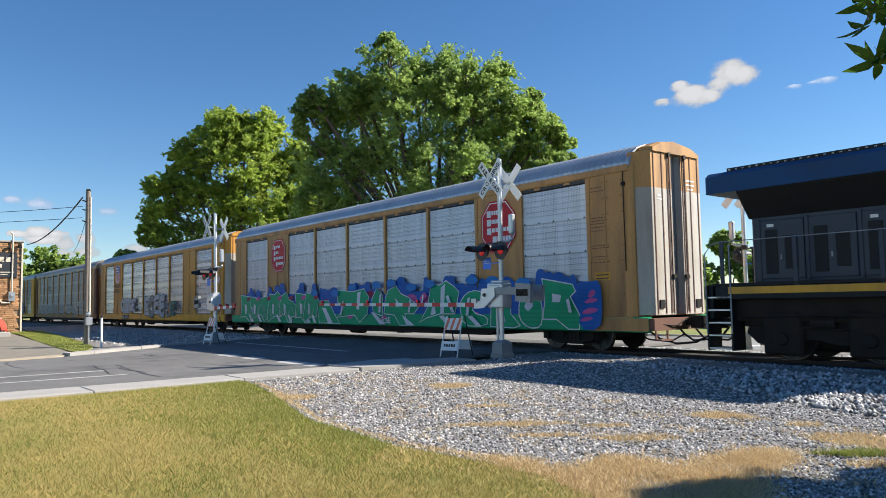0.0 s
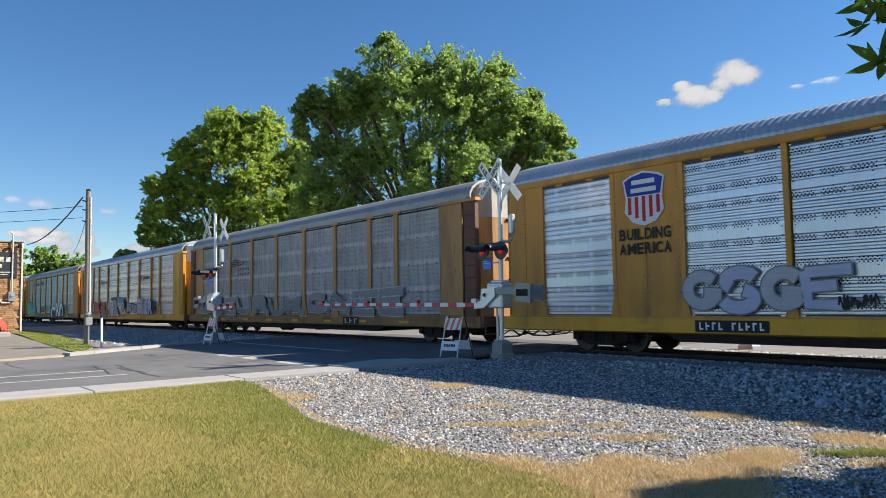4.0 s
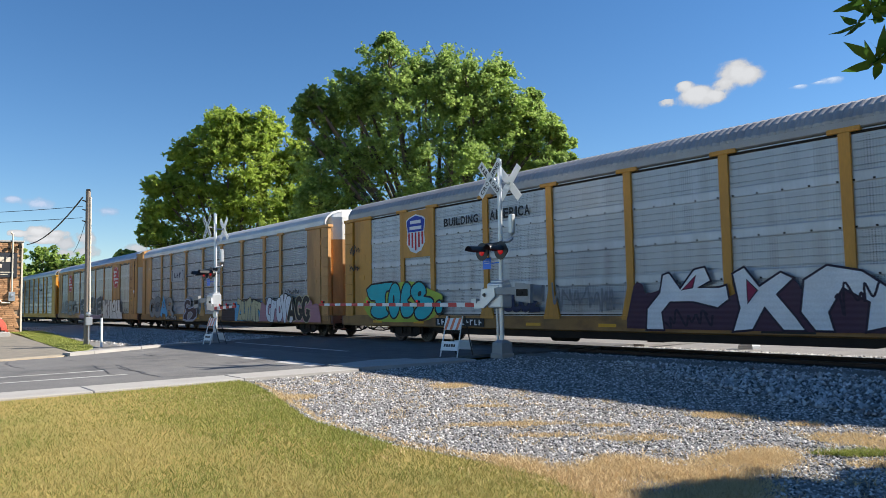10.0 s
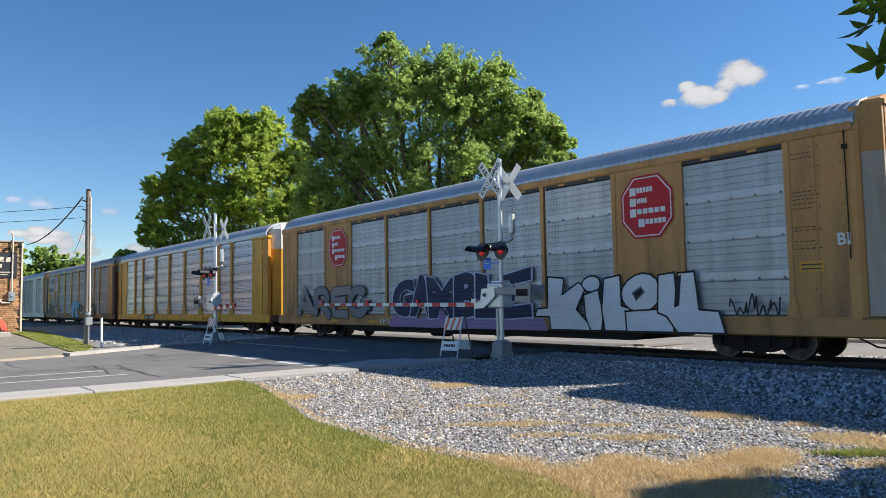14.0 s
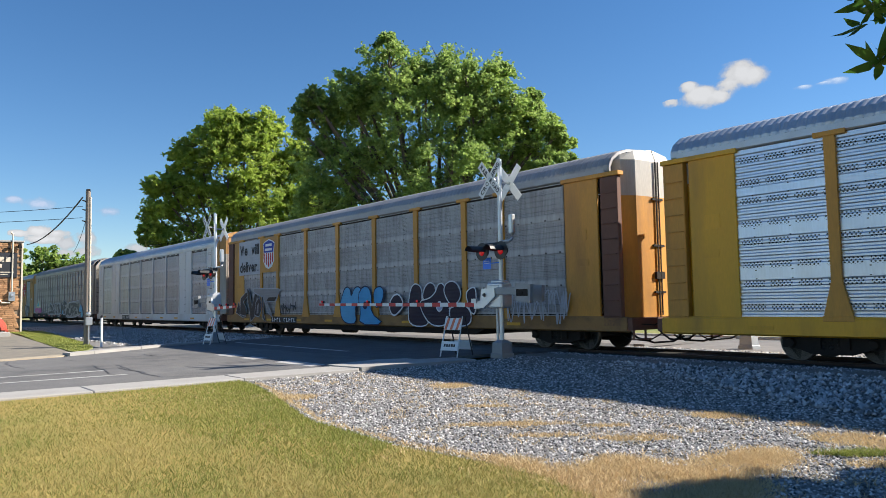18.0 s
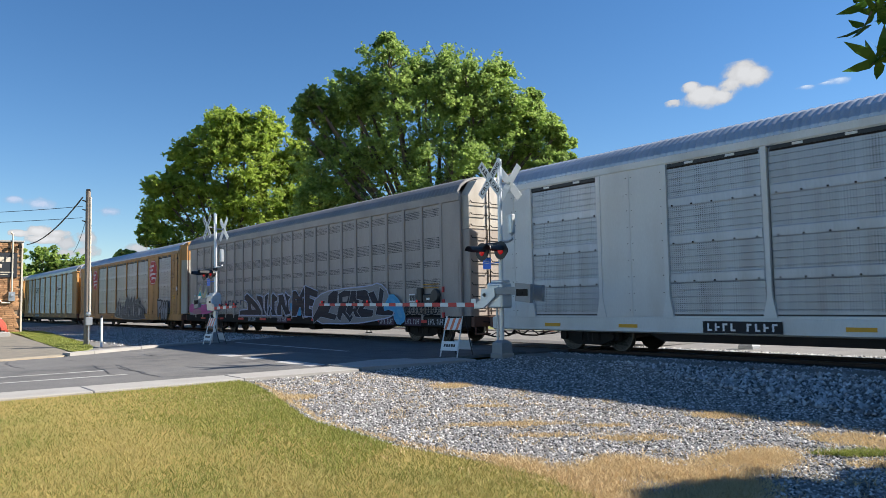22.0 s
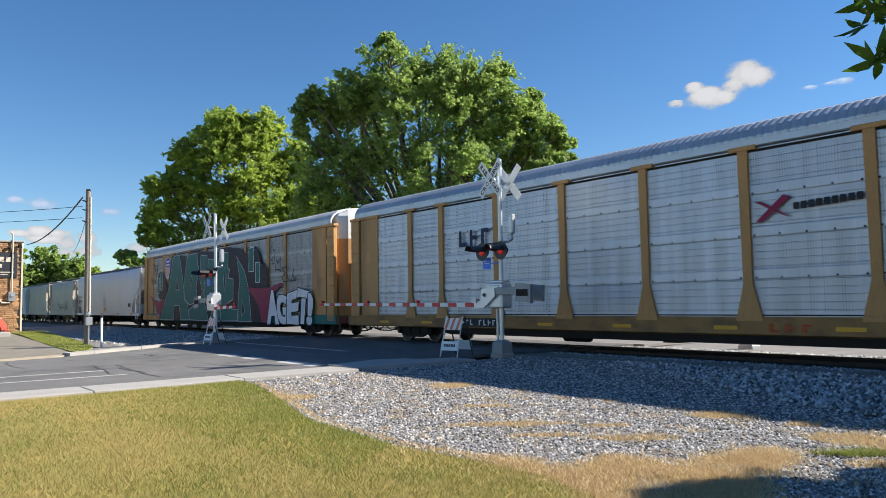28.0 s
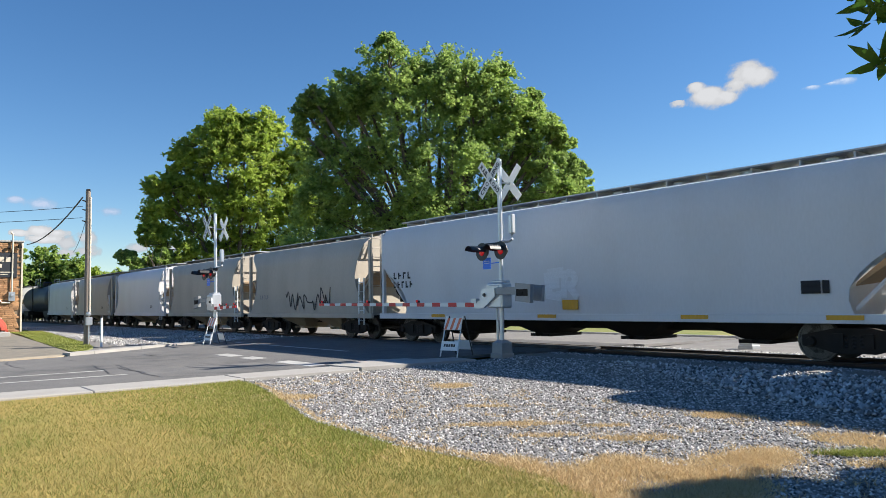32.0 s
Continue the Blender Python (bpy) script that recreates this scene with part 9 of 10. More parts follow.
def signal(m, arm, side, lean=0.0, group="crossing signals", lettered=True, bell=True):
    """Crossing signal: base, mast, crossbucks, flashers, sign, gate machine, striped arm and counterweights."""
    s = thing("crossing_signal", "silver crossing signal with a lowered striped gate" if arm else "silver crossing signal mast beyond the track", "crossing signal", group, m)
    part("base", Mesh().box(-0.24, 0.24, -0.24, 0.24, -0.15, 0.12, 0.02).rings([[(-0.2, -0.2, 0.12), (0.2, -0.2, 0.12), (0.2, 0.2, 0.12), (-0.2, 0.2, 0.12)], [(-0.19, -0.19, 0.4), (0.19, -0.19, 0.4), (0.19, 0.19, 0.4), (-0.19, 0.19, 0.4)], [(-0.1, -0.1, 0.48), (0.1, -0.1, 0.48), (0.1, 0.1, 0.48), (-0.1, 0.1, 0.48)]]), M_BASE, s, "grey junction-box base")
    mast = part("mast", Mesh().lathe([(0.4, 0.066), (5.5, 0.064), (5.53, 0.03), (5.54, 0.0)], "z", n=16), M_ALU, s, smooth=True)
    part("conduit", Mesh().tube([(-0.14, -0.03, 0.3), (-0.14, -0.03, 0.95), (-0.16, -0.03, 1.5)], 0.035, 8), M_GALV, s)
    crossbuck(mast, -0.34, -1, 4.92, lettered)
    crossbuck(mast, 0.36, 1, 4.86, not arm)
    bar = part("light_bar", Mesh().tube([(-0.38, -0.3, 3.12), (0.38, -0.3, 3.12)], 0.035, 8).tube([(0, 0, 3.12), (0, -0.3, 3.12)], 0.04, 8).lathe([(-0.07, 0.1), (0.07, 0.1)], "z", (0, 0, 3.12), 12), M_BLACK, s)
    for x in (-0.38, 0.38):
        flasher(bar, x, -0.36, 2.92, -1)
    if bell:
        part("bell", Mesh().tube([(0.0, 0, 3.2), (0.2, 0.12, 3.2), (0.3, 0.16, 3.26), (0.3, 0.16, 3.4)], 0.045, 8).box(0.22, 0.38, 0.08, 0.24, 3.4, 3.95, 0.03), M_GALV, s)
    part("blue_sign", Mesh().box(-0.56, -0.24, -0.16, -0.15, 2.44, 2.76).tube([(-0.25, -0.14, 2.6), (0, -0.05, 2.62)], 0.015, 6), M_BLUE, s, "small blue notice")
    part("blue_sign_text", Mesh().box(-0.52, -0.3, -0.164, -0.161, 2.66, 2.672).box(-0.52, -0.3, -0.164, -0.161, 2.6, 2.612), M_WHITE, s)
    if arm:
        d = side
        gate = part("gate_machine", Mesh().box(-0.3, 0.3, -0.28, 0.14, 1.36, 2.05, 0.04).box(-0.22, 0.26, -0.2, 0.1, 2.05, 2.12, 0.02), M_ALU, s, "silver gate machine housing")
        part("machine_cover", Mesh().box(-0.24, 0.2, -0.3, -0.27, 1.7, 1.98, 0.01).lathe([(-0.32, 0.05), (-0.28, 0.05)], "y", (-0.1 * d, 0, 1.82), 12), M_GALV, gate)
        bracket = part("arm_bracket", Mesh().prism([(0.1 * d, 1.9), (0.12 * d, 1.68), (-0.34 * d, 1.36), (-0.75 * d, 1.34), (-0.75 * d, 1.54), (-0.48 * d, 1.56), (-0.42 * d, 1.9)], "y", -0.36, -0.3), M_ALU, s)
        part("bracket_pin", Mesh().box(*sorted((-0.82 * d, -0.62 * d)), -0.4, -0.26, 1.5, 1.62), M_GALV, bracket)
        n = max(4, int(arm / 0.405))
        for k in range(n):
            x0 = -0.75 - (arm - 0.75) * k / n
            x1 = -0.75 - (arm - 0.75) * (k + 1) / n
            t = 0.062 - 0.02 * k / n
            part("arm_stripe", Mesh().box(*sorted((x0 * d, x1 * d)), -0.36, -0.31, 1.45 - t, 1.45 + t, 0.004), M_RED if k % 2 == (n - 1) % 2 else M_WHITE, s)
        for k in (0.3, 0.62, 0.97):
            x = -(0.75 + (arm - 0.75) * k) * d
            lamp = part("arm_lamp", Mesh().box(x - 0.05, x + 0.05, -0.38, -0.3, 1.5, 1.58, 0.01), M_BLACK, s)
            part("lens", Mesh().lathe([(-0.41, 0.0), (-0.405, 0.04), (-0.38, 0.045)], "y", (x, 0, 1.56), 12), M_LENS, lamp)
        part("counter_arm", Mesh().box(*sorted((0.15 * d, 1.05 * d)), -0.36, -0.3, 1.72, 1.92, 0.01).box(*sorted((0.15 * d, 0.95 * d)), 0.14, 0.2, 1.72, 1.92, 0.01), M_BASE, s)
        part("counterweight", Mesh().prism([(0.95 * d, 1.55), (1.5 * d, 1.5), (1.52 * d, 1.98), (0.95 * d, 2.03)], "y", -0.4, -0.28), M_BASE, s)
        part("counterweight", Mesh().prism([(0.9 * d, 1.58), (1.4 * d, 1.53), (1.42 * d, 1.96), (0.9 * d, 2.0)], "y", 0.13, 0.24), M_BASE, s)
    if arm:
        part("weight_plate", Mesh().box(*sorted((1.0 * side, 1.42 * side)), -0.412, -0.4, 1.68, 1.86).lathe([(-0.43, 0.0), (-0.43, 0.05), (-0.4, 0.05)], "y", (1.2 * side, 0, 1.76), 10), M_STEEL_DARK, s)
        part("machine_bolt", Mesh().lathe([(-0.4, 0.0), (-0.4, 0.045), (-0.36, 0.05)], "y", (-0.3 * side, 0, 1.72), 10), M_BLACK, s)
    return s


signal(pose(-14.93, -3.6, -0.09, 0, 0.5), 9.6, 1)
signal(pose(-30.45, -5.6, -0.1, 0, -1.5), 2.9, -1)
signal(pose(-11.9, 3.9, -0.14, 0, 0, 180), 0, 1)


def barricade(m, label):
    """Folding A-frame barricade with a striped top board and two white lower boards."""
    b = thing("barricade", label, "barricade", "folding barricades", m)
    for s in (-1, 1):
        for x in (-0.3, 0.3):
            part("leg", Mesh().tube([(x, s * 0.36, 0.0), (x * 0.92, s * 0.05, 1.12)], 0.018, 6), M_WHITE if s < 0 else M_BLACK, b)
        part("lower_board", Mesh().box(-0.3, 0.3, -0.012, 0.012, -0.13, 0.13), M_WHITE, b, at=pose(0, s * 0.3, 0.3, s * 16))
    top = part("top_board", Mesh().box(-0.3, 0.3, -0.015, 0.015, -0.17, 0.17, 0.005), M_WHITE, b, "white board with slanting orange stripes", at=pose(0, -0.13, 0.9, -16))
    for k in range(3):
        x = -0.28 + 0.2 * k
        part("stripe", Mesh().add([(x, -0.018, -0.165), (x + 0.09, -0.018, -0.165), (x + 0.17, -0.018, 0.165), (x + 0.08, -0.018, 0.165)], [(0, 1, 2, 3)]), M_ORANGE, top)
    g = Mesh()
    for k in range(5):
        g.box(-0.2 + 0.085 * k, -0.14 + 0.085 * k, -0.018, -0.013, -0.03, 0.05)
    part("board_mark", g, M_BLACK, b, at=pose(0, -0.3, 0.3, -16))
    return b


barricade(pose(-16.0, -4.35, -0.06, 0, 0, 12), "orange and white folding barricade on the gravel")
barricade(pose(-29.3, -6.1, -0.09, 0, 0, 5), "folding barricade standing by the far signal")

# utility pole with its wires
up = thing("utility_pole", "weathered wooden utility pole with meter boxes", "utility pole", m=pose(-34.9, -9.65, -0.12, 0, -1.0))
part("pole", Mesh().lathe([(0, 0.115), (3, 0.11), (6.75, 0.1), (6.79, 0.0)], "z", n=14), M_WOOD, up, smooth=True)
part("pole_cap", Mesh().box(-0.08, 0.08, -0.08, 0.08, 6.72, 6.85, 0.02), M_STEEL_DARK, up)
for z in (6.3, 5.9, 5.4):
    part("insulator", Mesh().tube([(0, -0.09, z), (0, -0.24, z + 0.03)], 0.028, 6), M_STEEL_DARK, up)
part("meter_box", Mesh().box(0.11, 0.22, -0.08, 0.19, 0.84, 1.19, 0.02), M_GALV, up)
part("meter", Mesh().lathe([(0.1, 0.1), (0.18, 0.1), (0.23, 0.07), (0.24, 0.0)], "x", (0, 0.04, 1.33), 16), M_GALV, up)
part("conduit", Mesh().tube([(0.15, 0.05, 0.0), (0.15, 0.05, 0.85)], 0.025, 6), M_GALV, up)
# pale tube stands in for the sunlit right side of the pole
part("riser", Mesh().tube([(0.1, 0.09, 1.4), (0.085, 0.085, 6.5)], 0.04, 8), M_CREAM, up, "pale strip for the sunlit side of the pole")


def wire(a, b, sag, r, label):
    a, b = Vector(a), Vector(b)
    pts = []
    for i in range(17):
        u = i / 16
        p = a.lerp(b, u)
        p.z -= sag * 4 * u * (1 - u)
        pts.append(p)
    ob = tagged(new("overhead_wire", Mesh().tube(pts, r, 5).data("overhead_wire", M_WIRE)), label, "wire", "overhead wires")
    return ob


wire((-34.9, -9.9, 5.43), (-46.0, -23.2, 5.6), 0.25, 0.012, "thin dark telephone line")
wire((-34.9, -9.9, 5.93), (-46.0, -23.3, 6.0), 0.3, 0.012, "thin dark power line to the next pole")
wire((-34.9, -9.9, 6.33), (-58.9, -8.2, 6.05), 0.45, 0.035, "sagging dark service cable to the shop")
wire((-34.95, -9.6, 6.0), (-49.5, -7.2, 4.9), 0.35, 0.012, "dark guy wire behind the pole")

bol = thing("bollard", "slim white marker post beside the road", "marker post", m=pose(-32.4, -9.65, -0.14))
part("post", Mesh().lathe([(0, 0.048), (1.2, 0.048), (1.23, 0.03), (1.24, 0.0)], "z", n=14), M_WHITE, bol, smooth=True)
part("cap", Mesh().lathe([(1.2, 0.052), (1.28, 0.05), (1.31, 0.0)], "z", n=14), M_BLACK, bol)

# the shop at the edge of the view
shop = thing("shop_building", "brown stacked-stone shop with a dark signboard", "building", m=pose(-59.3, -8.42, -0.15))
part("wall", Mesh().box(-14, -0.02, -14, 0, 0, 6.35), M_MORTAR, shop, "stone-faced shop wall")
part("roof", Mesh().box(-14.1, 0.12, -14.1, 0.1, 6.35, 6.48, 0.02), M_CONC, shop, "flat roof with a pale coping")
rnd = random.Random(9)
bricks = [Mesh().box(0, 0.06, 0, w, 0, 0.13, 0.012).data("stone", M_BRICK) for w in (0.28, 0.36, 0.46, 0.6)]
count = 0
for r in range(45):
    y, z = -3.2 - rnd.random() * 0.3, 0.02 + 0.14 * r
    while y < -0.02 and count < 420:
        k = rnd.randrange(4)
        w = (0.28, 0.36, 0.46, 0.6)[k]
        if y + w > 0.0:
            break
        if not (3.83 < z < 5.6 and y + w < -0.25):
            part("stone", bricks[k], None, shop, at=(-0.03 + 0.02 * rnd.random(), y, z))
            count += 1
        y += w + 0.012
part("corner_trim", Mesh().box(-0.05, 0.08, -0.06, 0.05, 0, 6.3, 0.01), M_CREAM, shop)
sb = part("signboard", Mesh().box(0.05, 0.12, -3.4, -0.32, 3.85, 5.6, 0.02), M_SIGN, shop, "dark signboard with cream bars")
g = Mesh()
for k in range(5):
    g.box(0.12, 0.13, -2.7 + 0.42 * k, -2.4 + 0.42 * k, 4.95, 5.3)
part("sign_bar", g, M_CREAM, sb)
part("sign_bar", Mesh().box(0.12, 0.13, -1.5, -1.25, 4.55, 4.8).box(0.12, 0.13, -2.6, -0.5, 4.2, 4.26).box(0.12, 0.13, -2.2, -0.9, 4.05, 4.09), M_CREAM, sb)
part("service_mast", Mesh().tube([(0.15, -0.62, 2.2), (0.15, -0.62, 6.9)], 0.05, 8).tube([(0.15, -0.62, 6.9), (0.15, -0.75, 7.05)], 0.07, 8), M_CREAM, shop)
part("meter_box", Mesh().box(0.05, 0.25, -0.82, -0.42, 2.2, 2.85, 0.02).lathe([(0.24, 0.12), (0.32, 0.1), (0.33, 0)], "x", (0, -0.62, 2.6), 14), M_GALV, shop)
part("conduit", Mesh().tube([(0.12, -0.7, 2.1), (0.12, -1.2, 2.1), (0.12, -1.4, 2.35), (0.12, -1.4, 3.4)], 0.06, 8), M_CREAM, shop)
part("insulator", Mesh().box(0.1, 0.3, -0.3, -0.1, 5.95, 6.2, 0.02).box(0.1, 0.25, -0.95, -0.75, 5.9, 6.05, 0.02), M_STEEL_DARK, shop)
ledge = new("stone_ledge", Mesh().box(-58.9, -50.5, -13.5, -10.3, -0.2, 0.12, 0.03).data("stone_ledge", M_CONC))
tagged(ledge, "low pale stone ledge before the shop", "ledge", kind="structure")
um = thing("canopy", "low red canvas canopy with pale spots", "canopy", m=pose(-53.2, -11.6, 0.1))
ring = lambda t, k: [(t, 1.5 * k * math.cos(a), 0.1 + 1.15 * k * math.sin(a)) for a in [math.pi * i / 16 for i in range(17)]]
part("cloth", Mesh().rings([ring(-1.2, 0.6), ring(-0.6, 0.92), ring(0.0, 1.0), ring(0.5, 0.94), ring(0.9, 0.8), ring(0.95, 0.7), ring(0.6, 0.72)], closed=False), M_CANVAS, um)
part("back_board", Mesh().prism([(-1.4, 0.0), (1.4, 0.0), (1.25, 0.6), (0.7, 1.0), (-0.7, 1.0), (-1.25, 0.6)], "x", -0.3, -0.2), M_CANVAS, um)
for k, (t, a) in enumerate(((0.1, 0.7), (0.3, 1.2), (0.2, 1.9), (0.5, 2.4), (-0.3, 1.5))):
    part("spot", Mesh().box(-0.08, 0.08, -0.08, 0.08, -0.02, 0.03, 0.01), M_CREAM, um, at=(t, 1.47 * math.cos(a), 0.1 + 1.13 * math.sin(a)))
for s in (-1, 1):
    part("foot", Mesh().box(-0.8, 0.8, s * 1.35 - 0.1, s * 1.35 + 0.1, 0.0, 0.15, 0.02), M_CANVAS, um)


# ---- trees, sky ----
RIGHT, AHEAD = Vector((0.6243, 0.7812, 0)), Vector((-0.7812, 0.6243, 0))


def leaf_cards(points, size, rng, material, name="crown"):
    """A crown of small folded leaves held roughly level, two triangles each side of the midrib."""
    n = len(points)
    up = rng.normal(0, 1, (n, 3)) * 0.62
    up[:, 2] += 0.8
    up /= np.linalg.norm(up, axis=1)[:, None]
    d = np.cross(up, rng.normal(0, 1, (n, 3)))
    d /= np.linalg.norm(d, axis=1)[:, None]
    s = np.cross(d, up)
    k = (size * rng.uniform(0.55, 1.3, n))[:, None]
    a, b = points - d * k * 0.5, points + d * k * 0.5
    c, e = points + s * k * 0.4 + up * k * 0.12, points - s * k * 0.4 + up * k * 0.12
    v = np.stack([a, c, b, e], 1).reshape(-1, 3)
    f = (np.arange(n)[:, None] * 4 + np.array([[0, 1, 2, 3]])).reshape(-1, 4)
    return numpy_mesh(name, v, f, material)


def lobe_points(lobes, density, rng, leaves=18, scatter=0.14):
    """Leaf places: each lobe carries lumps, each lump a tuft of leafy shoots that point out and up, with gaps between them."""
    out = []
    for c, r in lobes:
        r = r * 0.93
        n = 26 + int(4.5 * r)
        u = rng.normal(0, 1, (n, 3))
        u[:, 2] += 0.15
        u /= np.linalg.norm(u, axis=1)[:, None]
        centres = np.array(c) + u * (r * (0.35 + 0.55 * rng.random(n)))[:, None]
        for p, q in zip(centres, r * rng.uniform(0.2, 0.36, n)):
            k = max(6, int(density * q))
            w = rng.normal(0, 1, (k, 3))
            w /= np.linalg.norm(w, axis=1)[:, None]
            base = p + w * (q * 0.4 * rng.random(k))[:, None]
            way = w + (np.array(p) - np.array(c)) / r * 0.6 + np.array([0, 0, 0.35]) + rng.normal(0, 0.3, (k, 3))
            way /= np.linalg.norm(way, axis=1)[:, None]
            ln = q * rng.uniform(0.35, 1.25, k)
            t = rng.random((k, leaves, 1)) ** 0.7
            pts = base[:, None, :] + way[:, None, :] * (ln[:, None, None] * t)
            out.append((pts + rng.normal(0, scatter * (0.6 + 0.35 * q), (k, leaves, 3)) * np.array([1, 1, 0.6])).reshape(-1, 3))
    return np.concatenate(out)


def tree(label, foot, lobes, size, density, seed, material, group="", trunk_r=0.4):
    """Tapered trunk, a limb to each lobe with twigs, and a crown of leaf clumps."""
    rng, rnd = np.random.default_rng(seed), random.Random(seed)
    t = thing("tree", label, "tree", group, m=Matrix.Translation(foot))
    f = Vector(foot)
    local = [(Vector(c) - f, r) for c, r in lobes]
    low = min(c.z - r for c, r in local)
    fork = Vector((0.2, 0.1, max(1.8, low * 0.9)))
    part("trunk", Mesh().tube([(0, 0, -0.3), (0.05, 0, fork.z * 0.5), fork], trunk_r, 12, trunk_r * 0.7), M_BARK, t, smooth=True)
    for c, r in local:
        mid = fork.lerp(c, 0.5) + Vector((rnd.uniform(-0.5, 0.5), rnd.uniform(-0.5, 0.5), rnd.uniform(0.0, 0.7)))
        limb = part("limb", Mesh().tube([fork, mid, c, c + Vector((rnd.uniform(-0.3, 0.3), rnd.uniform(-0.3, 0.3), r * 0.6))], trunk_r * 0.42, 7, 0.04), M_BARK, t)
        g = Mesh()
        for k in range(5):
            d = Vector((rnd.uniform(-1, 1), rnd.uniform(-1, 1), rnd.uniform(-0.4, 1))).normalized() * r * 0.85
            g.tube([c, c + d * 0.5 + Vector((0, 0, 0.1 * r)), c + d], 0.06, 5, 0.015)
        part("twig_spray", g, M_BARK, limb)
    pts = lobe_points([(tuple(c), r) for c, r in local], density, rng)
    crown = part("crown", leaf_cards(pts, size, rng, material), None, t)
    crown["kind"] = "stuff"
    return t


def facing_lobes(dist, spots, seed, deep=0.7):
    """Lobes of a crown from their angles: rows of (degrees right of the aim, height at that distance, radius)."""
    rnd, out = random.Random(seed), []
    for ang, z, r in spots:
        d = dist + rnd.uniform(-deep, deep) * r * 1.4
        a = radians(ang)
        p = Vector(EYE) + (AHEAD * math.cos(a) + RIGHT * math.sin(a)) * d
        k = d / dist
        out.append(((p.x, p.y, 1.454 + (z - 1.454) * k), r * k))
    return out


def foot_at(dist, ang):
    p = Vector(EYE) + (AHEAD * math.cos(radians(ang)) + RIGHT * math.sin(radians(ang))) * dist
    return (p.x, p.y, -0.15)


OAK = [(-4.1, 18.2, 2.5), (0.2, 17.8, 2.6), (3.9, 16.7, 2.6), (-7.2, 16.2, 2.3), (-2.0, 17.0, 2.4), (2.1, 16.8, 2.4), (5.6, 15.0, 2.0), (-5.8, 16.0, 2.2), (-1.2, 14.8, 4.0), (2.6, 13.8, 3.4), (-6.2, 13.4, 3.6), (5.0, 12.6, 3.2), (-9.2, 14.8, 1.8),
       (7.3, 13.0, 2.0), (-8.2, 10.2, 3.2), (0.8, 10.4, 4.4), (-3.6, 10.4, 4.0), (6.6, 9.8, 2.8), (-2.0, 6.6, 4.0), (3.6, 6.8, 3.6), (-7.0, 6.6, 3.2), (8.6, 8.6, 2.3), (9.2, 5.6, 2.6), (-9.6, 8.4, 2.6), (-9.8, 5.2, 3.0), (8.3, 11.0, 1.6), (-8.9, 12.4, 1.8), (-4.2, 20.2, 1.0), (5.0, 17.8, 0.9), (7.6, 15.0, 0.9), (9.9, 9.4, 1.2),
       (-10.5, 14.9, 1.2), (-10.0, 16.0, 1.0), (-10.9, 13.7, 0.8), (7.3, 15.9, 0.7), (8.7, 13.9, 0.9), (9.5, 12.4, 1.0), (9.1, 13.2, 0.9), (10.0, 10.8, 1.0)]
tree("tall leafy green oak tree behind the train", foot_at(62, -0.8), facing_lobes(62, [(a, 1.454 + (z - 1.454) * 62 / 52, r * 62 / 52) for a, z, r in OAK], 3, 0.5), 0.25, 12, 41, M_LEAF, "broad trees beyond the track", 0.6)
MAPLE = [(-16.4, 13.9, 2.2), (-13.6, 13.9, 1.8), (-18.4, 12.2, 2.1), (-15.2, 11.6, 3.2), (-14.6, 13.4, 1.8), (-20.4, 9.6, 1.9), (-12.4, 10.8, 2.6), (-17.8, 8.4, 2.8), (-21.2, 7.6, 1.6), (-14.2, 7.4, 3.4), (-21.4, 9.6, 0.9), (-10.8, 8.0, 2.6), (-20.6, 5.4, 2.2), (-11.6, 12.4, 1.5), (-22.0, 6.4, 1.0), (-19.6, 11.9, 1.1), (-16.4, 4.8, 3.0), (-11.6, 4.4, 2.6)]
tree("yellowish green maple tree behind the train", foot_at(94, -16), facing_lobes(94, [(a, 1.454 + (z - 1.454) * 94 / 54, r * 94 / 54) for a, z, r in MAPLE], 4, 0.25), 0.36, 12, 42, M_LEAF_WARM, "broad trees beyond the track", 0.5)
tree("small dark green tree beside the oak", foot_at(62, 10.6), facing_lobes(62, [(10.6, 11.2, 1.7), (9.2, 9.2, 2.4), (11.4, 9.0, 1.4), (10.2, 6.4, 2.4), (8.4, 5.4, 2.6)], 5), 0.33, 15, 43, M_LEAF, "broad trees beyond the track", 0.25)
for k, (ang, d, spots) in enumerate(((-29.2, 112, [(-30.4, 6.2, 3.2), (-28.6, 7.0, 3.2), (-27.0, 6.4, 2.8), (-29.6, 3.4, 3.2), (-27.4, 3.2, 3.2), (-31.4, 4.6, 2.8), (-25.8, 5.4, 2.2)]),
                                      (-25.0, 105, [(-25.6, 5.0, 2.2), (-24.2, 4.4, 2.2), (-26.2, 3.2, 2.6), (-24.4, 2.8, 2.6)]),
                                      (-22.4, 92, [(-23.4, 7.2, 1.2), (-22.6, 6.0, 1.6), (-21.4, 5.6, 2.0), (-20.6, 6.4, 1.8), (-22.0, 3.6, 2.6)]),
                                      (-32.5, 118, [(-33.4, 6.2, 3.6), (-32.4, 4.0, 3.4), (-34.6, 4.4, 3.4)]))):
    tree("distant green tree beyond the track", foot_at(d, ang), facing_lobes(d, spots, 60 + k), 0.46, 8, 70 + k, M_LEAF_WARM if k % 2 else M_LEAF, "distant trees", 0.3)
for k in range(11):
    ang, d = 12 + 4.6 * k, 78 + 14 * ((k * 7) % 5)
    tree("distant green tree beyond the street", foot_at(d, ang), facing_lobes(d, [(ang - 1.6, 4.6, 3.4), (ang + 1.6, 5.0, 3.6), (ang, 8.6 + (k % 3) * 0.9, 3.2), (ang + 1.0, 7.4, 3.0)], 80 + k), 0.75, 4, 90 + k, M_LEAF, "distant trees", 0.3)

